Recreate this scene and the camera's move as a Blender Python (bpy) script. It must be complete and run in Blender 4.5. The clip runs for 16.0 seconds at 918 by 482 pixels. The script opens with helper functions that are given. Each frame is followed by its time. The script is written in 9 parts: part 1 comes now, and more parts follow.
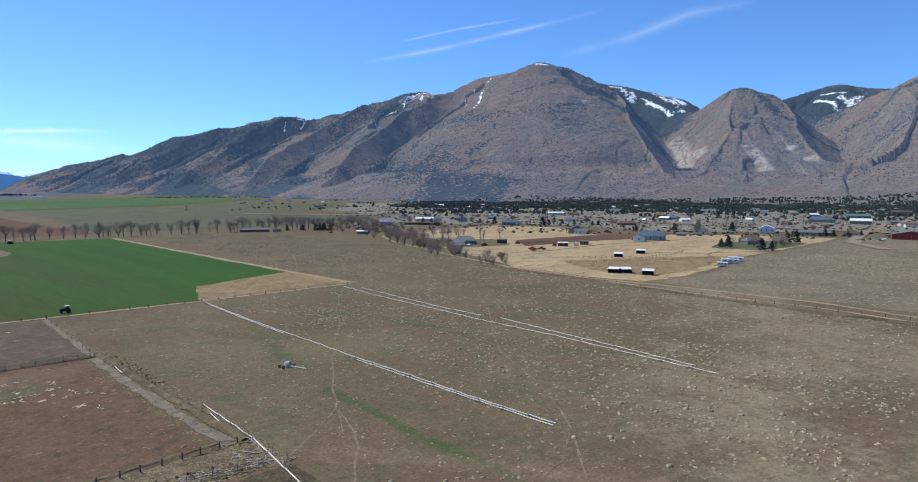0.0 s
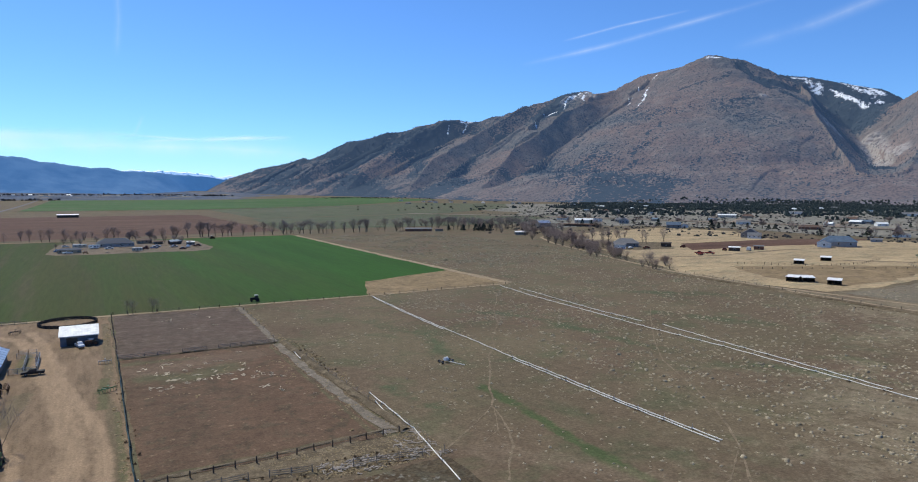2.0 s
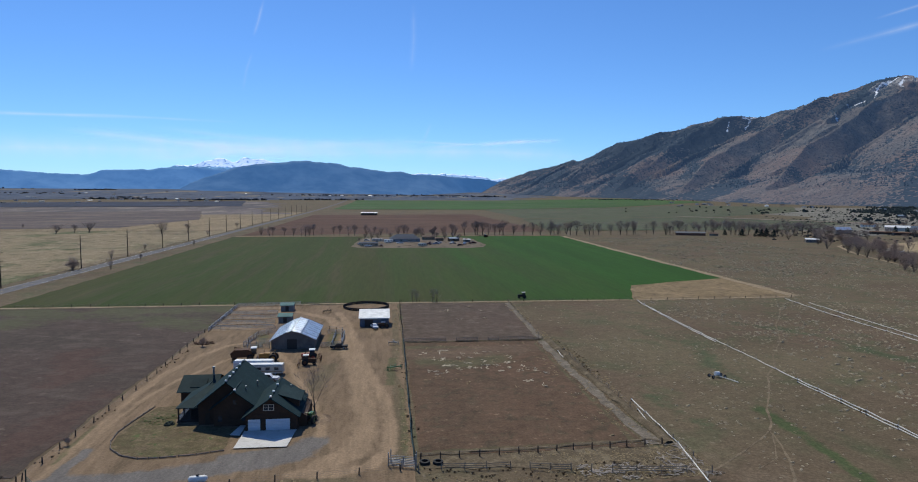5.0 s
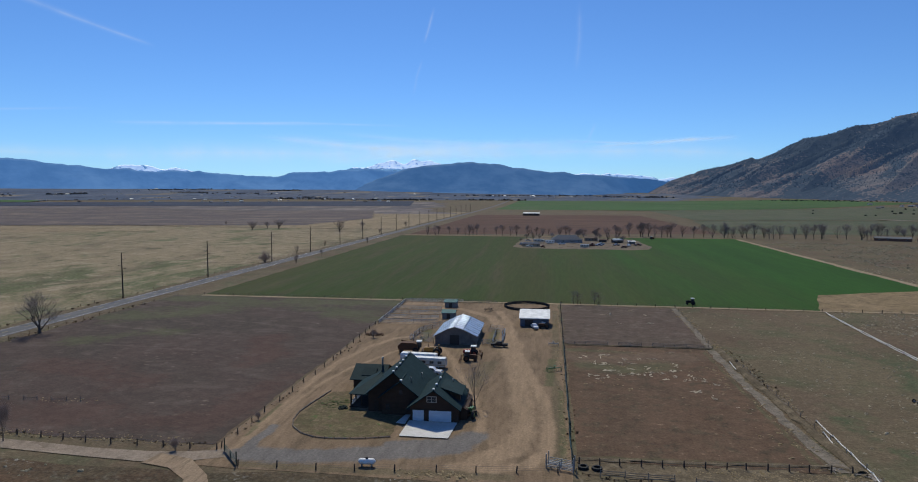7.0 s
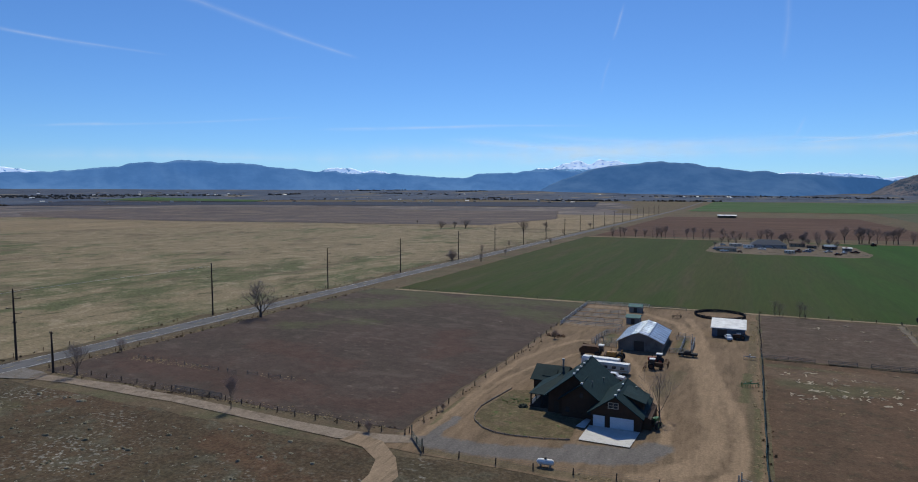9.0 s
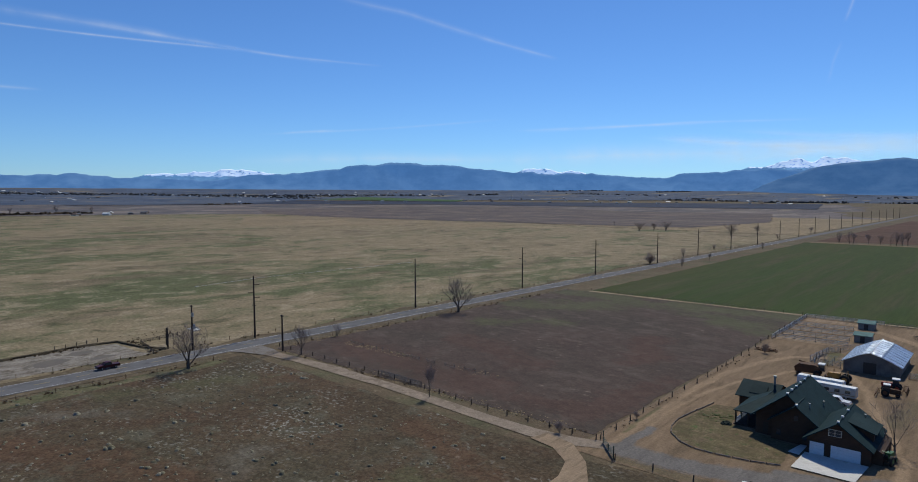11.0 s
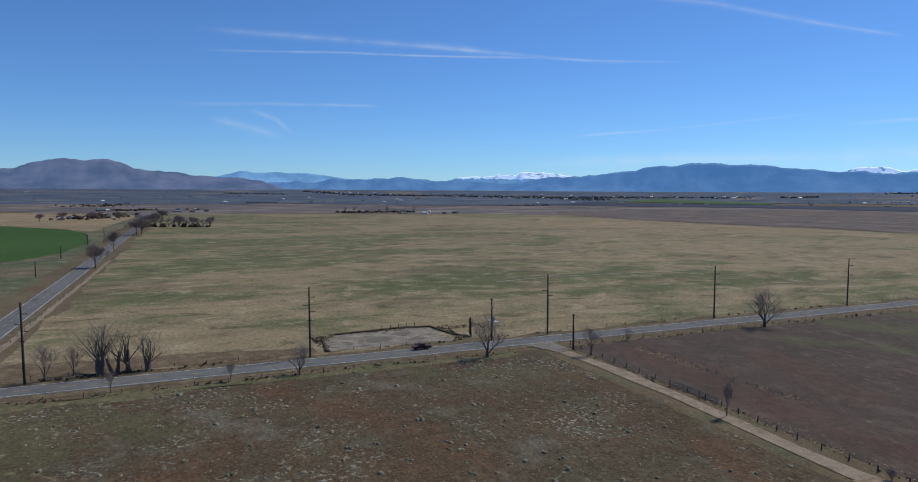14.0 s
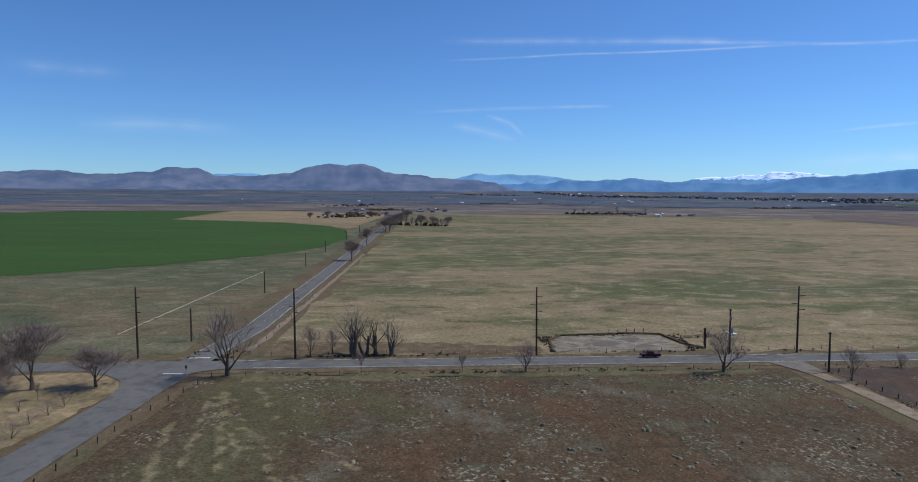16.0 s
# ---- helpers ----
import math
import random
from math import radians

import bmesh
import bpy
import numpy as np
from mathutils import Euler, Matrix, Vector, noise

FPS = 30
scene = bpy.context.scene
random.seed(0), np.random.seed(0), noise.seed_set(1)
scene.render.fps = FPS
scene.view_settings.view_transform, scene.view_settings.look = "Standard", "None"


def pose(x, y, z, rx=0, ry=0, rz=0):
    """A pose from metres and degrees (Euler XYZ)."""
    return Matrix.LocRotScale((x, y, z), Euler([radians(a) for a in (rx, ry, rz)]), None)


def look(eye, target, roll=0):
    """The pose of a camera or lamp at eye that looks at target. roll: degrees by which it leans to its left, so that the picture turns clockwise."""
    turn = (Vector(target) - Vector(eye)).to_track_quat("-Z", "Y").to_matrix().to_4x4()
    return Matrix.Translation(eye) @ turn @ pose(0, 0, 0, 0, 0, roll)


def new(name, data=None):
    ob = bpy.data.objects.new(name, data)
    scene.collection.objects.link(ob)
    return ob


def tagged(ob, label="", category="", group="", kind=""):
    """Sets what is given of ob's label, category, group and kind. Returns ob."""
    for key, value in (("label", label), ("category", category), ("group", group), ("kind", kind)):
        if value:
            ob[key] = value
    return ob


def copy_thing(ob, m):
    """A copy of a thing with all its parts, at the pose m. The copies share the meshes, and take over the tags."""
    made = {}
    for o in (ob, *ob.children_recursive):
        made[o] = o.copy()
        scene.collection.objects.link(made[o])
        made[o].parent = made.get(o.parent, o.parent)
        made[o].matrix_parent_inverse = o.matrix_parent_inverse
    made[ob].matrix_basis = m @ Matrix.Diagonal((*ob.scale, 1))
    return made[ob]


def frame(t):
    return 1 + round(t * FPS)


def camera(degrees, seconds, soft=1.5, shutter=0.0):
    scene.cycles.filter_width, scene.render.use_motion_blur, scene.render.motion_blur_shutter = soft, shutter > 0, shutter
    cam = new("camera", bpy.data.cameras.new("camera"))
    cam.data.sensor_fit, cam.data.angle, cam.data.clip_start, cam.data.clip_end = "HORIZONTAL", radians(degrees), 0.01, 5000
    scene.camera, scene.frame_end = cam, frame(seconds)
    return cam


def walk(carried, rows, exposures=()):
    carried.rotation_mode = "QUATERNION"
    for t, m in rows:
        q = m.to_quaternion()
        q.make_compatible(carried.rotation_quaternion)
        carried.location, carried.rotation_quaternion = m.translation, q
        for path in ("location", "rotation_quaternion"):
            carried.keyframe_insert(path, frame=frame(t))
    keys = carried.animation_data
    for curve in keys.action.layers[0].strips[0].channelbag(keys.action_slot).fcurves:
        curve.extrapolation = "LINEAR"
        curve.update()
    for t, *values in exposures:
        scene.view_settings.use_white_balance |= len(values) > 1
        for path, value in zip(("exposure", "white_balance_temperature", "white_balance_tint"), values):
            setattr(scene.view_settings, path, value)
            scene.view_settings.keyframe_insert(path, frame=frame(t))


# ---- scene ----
cam = camera(69.98, 16.0, soft=1.0)
EYE = 45.0
TURN = [  # seconds, yaw, pitch, roll
    (0, -43.16, -4.39, -0.07),
    (0.5, -39.78, -4.37, -0.05),
    (1, -36.36, -4.35, -0.02),
    (1.5, -32.91, -4.34, -0.01),
    (2, -29.36, -4.32, -0.04),
    (2.5, -25.42, -4.30, 0.00),
    (3, -21.15, -4.27, 0.02),
    (3.5, -17.03, -4.26, -0.03),
    (4, -13.51, -4.26, -0.01),
    (4.5, -9.92, -4.24, -0.10),
    (7, 7.74, -4.23, -0.15),
    (7.5, 11.41, -4.24, -0.13),
    (8, 15.46, -4.22, -0.15),
    (8.5, 19.62, -4.20, -0.22),
    (9, 23.69, -4.21, -0.16),
    (11.5, 44.87, -4.21, -0.27),
    (12, 49.05, -4.19, -0.29),
    (12.5, 53.32, -4.20, -0.37),
    (13, 57.42, -4.21, -0.34),
    (13.5, 61.48, -4.21, -0.39),
    (14, 65.96, -4.19, -0.35),
    (14.5, 70.88, -4.20, -0.38),
    (15, 75.93, -4.19, -0.43),
    (15.5, 80.91, -4.19, -0.40),
    (16, 85.78, -4.19, -0.39),
]
walk(cam, [(t, pose(0, 0, EYE, 90 + p, r, y)) for t, y, p, r in TURN],
     [(0, 0.36, 6500, 10), (2, 0.22, 6500, 10), (3.5, 0.05, 6500, 10), (7, -0.27, 6500, 10), (9, -0.33, 6500, 10), (12.5, -0.31, 6500, 10), (14.5, -0.22, 6500, 10), (16, -0.15, 6500, 10)])

# ---- light ----
SUN_AZ, SUN_EL = 16.0, 50.5          # degrees to the left of +Y, and above the horizon
world = bpy.data.worlds.new("sky")
scene.world = world
world.use_nodes = True
wn = world.node_tree
wn.nodes.clear()
w_out = wn.nodes.new("ShaderNodeOutputWorld")
w_bg = wn.nodes.new("ShaderNodeBackground")
w_sky = wn.nodes.new("ShaderNodeTexSky")
w_sky.sky_type = "NISHITA"
w_sky.sun_disc = False
w_sky.sun_elevation = radians(SUN_EL)
w_sky.sun_rotation = radians(-SUN_AZ)
w_sky.altitude = 1450
w_sky.air_density = 1.0
w_sky.dust_density = 0.25
w_sky.ozone_density = 3.0
w_bg.inputs["Strength"].default_value = 0.1
w_tint = wn.nodes.new("ShaderNodeMix")       # the thin dry air of high desert: a bluer sky
w_tint.data_type, w_tint.blend_type = "RGBA", "MULTIPLY"
w_tint.inputs["Factor"].default_value = 1.0
w_tint.inputs["B"].default_value = (0.585, 0.92, 1.33, 1.0)
wn.links.new(w_sky.outputs[0], w_tint.inputs["A"])
wn.links.new(w_tint.outputs["Result"], w_bg.inputs["Color"])
wn.links.new(w_bg.outputs[0], w_out.inputs["Surface"])

sun = new("sun", bpy.data.lights.new("sun", "SUN"))
sun.data.energy = 3.85
sun.data.angle = radians(0.53)
sun.data.color = (1.0, 0.96, 0.81)
sun_dir = Vector((-math.sin(radians(SUN_AZ)) * math.cos(radians(SUN_EL)),
                  math.cos(radians(SUN_AZ)) * math.cos(radians(SUN_EL)), math.sin(radians(SUN_EL))))
sun.matrix_world = look(sun_dir * 500, (0, 0, 0))

# ---- materials ----
def blank(name):
    m = bpy.data.materials.new(name)
    m.use_nodes = True
    nt = m.node_tree
    nt.nodes.clear()
    out = nt.nodes.new("ShaderNodeOutputMaterial")
    b = nt.nodes.new("ShaderNodeBsdfPrincipled")
    nt.links.new(b.outputs[0], out.inputs[0])
    b.inputs["Specular IOR Level"].default_value = 0.25
    return m, nt, b


def rgb(c, k=1.0):
    return (c[0] * k, c[1] * k, c[2] * k, 1.0)


def place(nt, stretch=(1, 1, 1), turn=0.0):
    g = nt.nodes.new("ShaderNodeNewGeometry")
    mp = nt.nodes.new("ShaderNodeMapping")
    mp.inputs["Scale"].default_value = stretch
    mp.inputs["Rotation"].default_value = (0, 0, radians(turn))
    nt.links.new(g.outputs["Position"], mp.inputs["Vector"])
    return mp.outputs[0]


def noise_tex(nt, vec, size, detail=3.0, rough=0.55, warp=0.0):
    n = nt.nodes.new("ShaderNodeTexNoise")
    n.inputs["Scale"].default_value = 1.0 / size
    n.inputs["Detail"].default_value = detail
    n.inputs["Roughness"].default_value = rough
    n.inputs["Distortion"].default_value = warp
    nt.links.new(vec, n.inputs["Vector"])
    return n.outputs[0]


def ramp(nt, fac, lo, hi, a=0.0, b=1.0):
    r = nt.nodes.new("ShaderNodeMapRange")
    r.clamp = True
    for key, val in (("From Min", lo), ("From Max", hi), ("To Min", a), ("To Max", b)):
        r.inputs[key].default_value = val
    nt.links.new(fac, r.inputs["Value"])
    return r.outputs[0]


def mix(nt, fac, a, b, blend="MIX"):
    m = nt.nodes.new("ShaderNodeMix")
    m.data_type, m.blend_type = "RGBA", blend
    for sock, val in ((m.inputs["Factor"], fac), (m.inputs["A"], a), (m.inputs["B"], b)):
        if isinstance(val, (int, float)):
            sock.default_value = val
        elif isinstance(val, tuple):
            sock.default_value = val if len(val) == 4 else (*val, 1.0)
        else:
            nt.links.new(val, sock)
    return m.outputs["Result"]


def scalar(nt, op, a, b=0.0):
    m = nt.nodes.new("ShaderNodeMath")
    m.operation = op
    for sock, val in ((m.inputs[0], a), (m.inputs[1], b)):
        if isinstance(val, (int, float)):
            sock.default_value = val
        else:
            nt.links.new(val, sock)
    return m.outputs[0]


def relief(nt, b, height, strength, depth):
    bp = nt.nodes.new("ShaderNodeBump")
    bp.inputs["Strength"].default_value = strength
    bp.inputs["Distance"].default_value = depth
    nt.links.new(height, bp.inputs["Height"])
    nt.links.new(bp.outputs[0], b.inputs["Normal"])


def soil(name, c0, c1, c2, big=45, mid=7, fine=0.7, stretch=(1, 1, 1), turn=0, cover=(0.52, 0.62), grit=0.35,
         bump=0.12, c3=None, spots=1.6, spot_cover=(0.62, 0.68), patches=None, warp=0.6, lush=None, layers=(), swathe=None, patchy=0.5):
    """Ground: two colours drifting over tens of metres, a third in patches of some metres, spots of a fourth, fine grit over all."""
    m, nt, b = blank(name)
    v, vs = place(nt), place(nt, stretch, turn)
    nb, nm, nf = noise_tex(nt, vs, big, 4, 0.6, warp), noise_tex(nt, vs, mid, 4, 0.62, 0.4), noise_tex(nt, v, fine, 3, 0.7)
    col = mix(nt, ramp(nt, nb, 0.36, 0.64), rgb(c0), rgb(c1))
    col = mix(nt, ramp(nt, nm, *cover), col, rgb(c2))
    if c3:
        ns = noise_tex(nt, vs, spots, 2, 0.5)
        fs = ramp(nt, ns, *spot_cover)
        if patches:                       # the spots come in patches: size, from, to
            fs = scalar(nt, "MULTIPLY", fs, ramp(nt, noise_tex(nt, vs, patches[0], 4, 0.6, 0.5), patches[1], patches[2], 0.12, 1))
        col = mix(nt, fs, col, rgb(c3))
    if swathe:                            # broad drifts of another colour: colour, size, from, to, how much
        nw = noise_tex(nt, vs, swathe[1], 5, 0.62, 0.8)
        col = mix(nt, ramp(nt, nw, swathe[2], swathe[3], 0, swathe[4]), col, rgb(swathe[0]))
    if lush:                              # a crop that stands thicker towards one side: x from, x to, colour
        xyz = nt.nodes.new("ShaderNodeSeparateXYZ")
        nt.links.new(v, xyz.inputs[0])
        side = scalar(nt, "ADD", xyz.outputs[0], scalar(nt, "MULTIPLY", scalar(nt, "SUBTRACT", nb, 0.5), 160))
        col = mix(nt, ramp(nt, side, lush[0], lush[1]), col, mix(nt, ramp(nt, nm, 0.4, 0.7), rgb(lush[2]), rgb(lush[2], 0.8)))
    for key, c, k in layers:              # worn, gravelled, weedy or painted-brighter parts, with ragged edges
        at = nt.nodes.new("ShaderNodeAttribute")
        at.attribute_name = key
        f = scalar(nt, "ADD", at.outputs["Fac"], scalar(nt, "MULTIPLY", scalar(nt, "SUBTRACT", noise_tex(nt, v, 2.6, 5, 0.7), 0.5), 1.3))
        f = scalar(nt, "ADD", f, scalar(nt, "MULTIPLY", scalar(nt, "SUBTRACT", noise_tex(nt, v, 15, 4, 0.6), 0.5), patchy))
        f = scalar(nt, "MULTIPLY", ramp(nt, f, 0.3, 0.7, 0, k), ramp(nt, at.outputs["Fac"], 0.0, 0.12))
        col = mix(nt, f, col, rgb(c))
    shade = ramp(nt, nf, 0.25, 0.75, 1 - grit, 1 + grit)
    shade2 = ramp(nt, noise_tex(nt, vs, mid * 2.3, 5, 0.65), 0.3, 0.7, 1 - grit * 0.5, 1 + grit * 0.5)
    shade = scalar(nt, "MULTIPLY", shade, ramp(nt, noise_tex(nt, vs, 2.4 * max(1, fine), 4, 0.7), 0.3, 0.7, 1 - grit * 0.75, 1 + grit * 0.75))
    sc = nt.nodes.new("ShaderNodeVectorMath")
    sc.operation = "SCALE"
    nt.links.new(col, sc.inputs[0])
    nt.links.new(scalar(nt, "MULTIPLY", shade, shade2), sc.inputs["Scale"])
    nt.links.new(sc.outputs[0], b.inputs["Base Color"])
    b.inputs["Roughness"].default_value = 0.95
    b.inputs["Specular IOR Level"].default_value = 0.1
    relief(nt, b, scalar(nt, "ADD", nf, nm), 0.6, bump)
    return m


def paint(name, c, rough=0.6, metal=0.0, var=0.18, size=0.8, bump=0.01, stretch=(1, 1, 1), spec=0.3, dirt=None):
    """Solid stuff: a base colour with patchy and fine variation; dirt is a second colour in blotches."""
    m, nt, b = blank(name)
    v = place(nt, stretch)
    n1, n2 = noise_tex(nt, v, size, 3), noise_tex(nt, v, size * 0.13, 3, 0.65)
    col = mix(nt, ramp(nt, n1, 0.3, 0.7), rgb(c, 1 - var), rgb(c, 1 + var))
    if dirt:
        col = mix(nt, ramp(nt, noise_tex(nt, v, size * 1.7, 5, 0.7), 0.5, 0.68, 0, 0.75), col, rgb(dirt))
    col = mix(nt, ramp(nt, n2, 0.3, 0.7, 0.0, 0.35), col, rgb(c, 0.6))
    nt.links.new(col, b.inputs["Base Color"])
    nt.links.new(ramp(nt, n1, 0.3, 0.7, max(0.02, rough - 0.1), min(1, rough + 0.1)), b.inputs["Roughness"])
    b.inputs["Metallic"].default_value = metal
    b.inputs["Specular IOR Level"].default_value = spec
    if bump:
        relief(nt, b, n2, 0.5, bump)
    return m


def ribbed(name, c, rough, metal, pitch, axis, dirt=None, spec=0.25, deep=0.6):
    """Ribbed metal sheet: ribs every pitch metres across the given axis."""
    m, nt, b = blank(name)
    v = place(nt)
    w = nt.nodes.new("ShaderNodeTexWave")
    w.bands_direction = axis
    w.inputs["Scale"].default_value = 0.314 / pitch
    nt.links.new(v, w.inputs["Vector"])
    n1 = noise_tex(nt, v, 2.2, 4, 0.65)
    col = mix(nt, ramp(nt, n1, 0.3, 0.7), rgb(c, 0.8), rgb(c, 1.2))
    if dirt:
        col = mix(nt, ramp(nt, noise_tex(nt, v, 3.1, 5, 0.7), 0.5, 0.7, 0, 0.8), col, rgb(dirt))
    nt.links.new(col, b.inputs["Base Color"])
    b.inputs["Roughness"].default_value = rough
    b.inputs["Metallic"].default_value = metal
    b.inputs["Specular IOR Level"].default_value = spec
    relief(nt, b, ramp(nt, w.outputs[0], 0.75, 1.0), deep, 0.04)
    return m


FLAT = dict(c0=(0.118, 0.084, 0.055), c1=(0.128, 0.102, 0.062), c2=(0.094, 0.09, 0.05), big=55, mid=15, fine=0.6, cover=(0.5, 0.68), grit=0.27,
            c3=(0.165, 0.132, 0.09), spots=1.6, spot_cover=(0.64, 0.74))
M_GROUND = soil("sage_flat", **FLAT)
M_FLAT = soil("sage_flat_near", **FLAT, layers=(("green", (0.068, 0.082, 0.042), 0.9), ("lush", (0.062, 0.088, 0.034), 0.85), ("bare", (0.17, 0.128, 0.085), 0.55), ("pale", (0.215, 0.172, 0.115), 0.75)), patchy=1.2)
M_GREEN = soil("young_wheat", (0.054, 0.056, 0.019), (0.037, 0.057, 0.014), (0.06, 0.058, 0.027), 70, 20, 0.5, stretch=(1.6, 0.1, 1), turn=4,
               cover=(0.5, 0.66), grit=0.22, bump=0.05, lush=(-10, 110, (0.028, 0.08, 0.013)))
M_CIRCLE = soil("green_crop", (0.042, 0.085, 0.02), (0.034, 0.078, 0.016), (0.05, 0.08, 0.024), 130, 24, 0.5, stretch=(1, 0.3, 1), grit=0.2, bump=0.05)
M_DRY = soil("dry_stubble", (0.20, 0.145, 0.08), (0.235, 0.17, 0.098), (0.15, 0.11, 0.065), 30, 5, 0.5)
M_PLOW = soil("ploughed_soil", (0.088, 0.048, 0.034), (0.11, 0.065, 0.046), (0.075, 0.043, 0.03), 120, 20, 0.9, stretch=(0.25, 1, 1))
M_FARGREEN = soil("far_green_crop", (0.056, 0.108, 0.034), (0.045, 0.095, 0.03), (0.08, 0.105, 0.048), 300, 60, 2, stretch=(0.3, 1, 1))
M_OLIVE = soil("olive_pasture", (0.083, 0.094, 0.055), (0.1, 0.096, 0.064), (0.066, 0.086, 0.044), 120, 25, 1)
M_YARD = soil("yard_dirt", (0.165, 0.128, 0.092), (0.142, 0.112, 0.082), (0.112, 0.09, 0.066), 25, 6, 0.5, stretch=(1, 0.4, 1), grit=0.22)
M_FARMYARD = soil("farmyard_dirt", (0.205, 0.142, 0.09), (0.175, 0.122, 0.077), (0.15, 0.107, 0.067), 16, 4, 0.45, stretch=(1.6, 0.3, 1), grit=0.26,
                  layers=(("weeds", (0.125, 0.1, 0.06), 0.75), ("rut", (0.275, 0.193, 0.122), 0.85), ("gravel", (0.145, 0.134, 0.125), 0.92), ("green", (0.085, 0.092, 0.042), 0.6)))
M_GRAVEL = soil("grey_gravel", (0.165, 0.15, 0.14), (0.19, 0.17, 0.15), (0.15, 0.125, 0.10), 14, 3, 0.25, grit=0.3)
M_RED = soil("red_paddock_soil", (0.117, 0.073, 0.047), (0.1, 0.066, 0.043), (0.088, 0.064, 0.041), 22, 4, 0.5, grit=0.3, c3=(0.165, 0.115, 0.075), spots=1.2, spot_cover=(0.64, 0.74), warp=1.2,
             layers=(("green", (0.098, 0.092, 0.05), 0.8), ("bare", (0.15, 0.105, 0.072), 0.6)))
M_UPPER = soil("grey_paddock_soil", (0.1, 0.07, 0.054), (0.088, 0.067, 0.05), (0.115, 0.087, 0.067), 22, 4, 0.5)
M_WEST = soil("bare_pasture", (0.077, 0.054, 0.045), (0.068, 0.053, 0.043), (0.09, 0.069, 0.057), 40, 6, 0.6, stretch=(0.75, 1, 1), turn=30, grit=0.22, c3=(0.15, 0.118, 0.092), spots=1.8, spot_cover=(0.62, 0.74), patches=(24, 0.45, 0.6),
              layers=(("green", (0.083, 0.083, 0.046), 0.9), ("rust", (0.088, 0.051, 0.04), 0.6), ("pale", (0.15, 0.12, 0.097), 0.5)), patchy=1.8)
M_SOUTH = soil("sage_field", (0.084, 0.054, 0.033), (0.073, 0.06, 0.037), (0.092, 0.081, 0.055), 34, 7, 0.6, cover=(0.54, 0.66), grit=0.36,
               c3=(0.225, 0.212, 0.18), spots=0.95, spot_cover=(0.55, 0.64), patches=(17, 0.5, 0.62),
               layers=(("rust", (0.094, 0.055, 0.033), 0.8), ("pale", (0.15, 0.138, 0.11), 0.5), ("green", (0.087, 0.08, 0.043), 0.92), ("straw", (0.2, 0.165, 0.1), 0.7)), patchy=1.4)
def pasture(name, green, straw, pale, share):
    """Winter grass: straw and green drifting over hundreds of metres, torn into swathes of some metres, with bleached wisps."""
    m, nt, b = blank(name)
    v, vs = place(nt), place(nt, (1, 0.62, 1), 28)
    broad, swathe, wisp, grit = noise_tex(nt, vs, 130, 5, 0.6, 0.9), noise_tex(nt, vs, 30, 6, 0.7, 0.9), noise_tex(nt, vs, 11, 6, 0.74, 0.6), noise_tex(nt, v, 1.3, 3, 0.7)
    lean = scalar(nt, "ADD", scalar(nt, "MULTIPLY", scalar(nt, "SUBTRACT", broad, 0.5), 1.5), swathe)
    xyz = nt.nodes.new("ShaderNodeSeparateXYZ")
    nt.links.new(v, xyz.inputs[0])
    north = scalar(nt, "ADD", xyz.outputs[1], scalar(nt, "MULTIPLY", scalar(nt, "SUBTRACT", noise_tex(nt, vs, 210, 4, 0.6), 0.5), 520))
    lean = scalar(nt, "SUBTRACT", lean, ramp(nt, north, 120, 460, 0, 0.2))             # drier towards the north
    col = mix(nt, ramp(nt, lean, share - 0.1, share + 0.1), rgb(straw), rgb(green))
    col = mix(nt, ramp(nt, noise_tex(nt, vs, 70, 5, 0.62, 0.7), 0.53, 0.63, 0, 0.75), col, (0.148, 0.112, 0.072, 1))
    col = mix(nt, ramp(nt, wisp, 0.53, 0.62, 0, 0.6), col, rgb(pale))
    col = mix(nt, ramp(nt, scalar(nt, "SUBTRACT", 1.0, wisp), 0.55, 0.63, 0, 0.7), col, rgb(green, 0.6))
    sc = nt.nodes.new("ShaderNodeVectorMath")
    sc.operation = "SCALE"
    nt.links.new(col, sc.inputs[0])
    nt.links.new(ramp(nt, grit, 0.25, 0.75, 0.55, 1.42), sc.inputs["Scale"])
    nt.links.new(sc.outputs[0], b.inputs["Base Color"])
    b.inputs["Roughness"].default_value = 0.95
    b.inputs["Specular IOR Level"].default_value = 0.1
    relief(nt, b, scalar(nt, "ADD", grit, wisp), 0.6, 0.15)
    return m


M_PASTURE = pasture("winter_pasture", (0.104, 0.11, 0.053), (0.222, 0.175, 0.108), (0.32, 0.262, 0.175), 0.47)
M_SIDEPASTURE = pasture("grey_green_pasture", (0.09, 0.098, 0.056), (0.148, 0.132, 0.086), (0.215, 0.19, 0.13), 0.4)
M_TAN = soil("straw_field", (0.25, 0.19, 0.115), (0.215, 0.165, 0.105), (0.175, 0.14, 0.085), 150, 25, 1.5, stretch=(1, 0.35, 1))
M_EASTFLAT = soil("pale_sage_flat", (0.165, 0.135, 0.095), (0.15, 0.13, 0.094), (0.125, 0.114, 0.075), 60, 14, 0.7, cover=(0.5, 0.68), grit=0.32, c3=(0.21, 0.18, 0.13), spots=1.6, spot_cover=(0.6, 0.72))
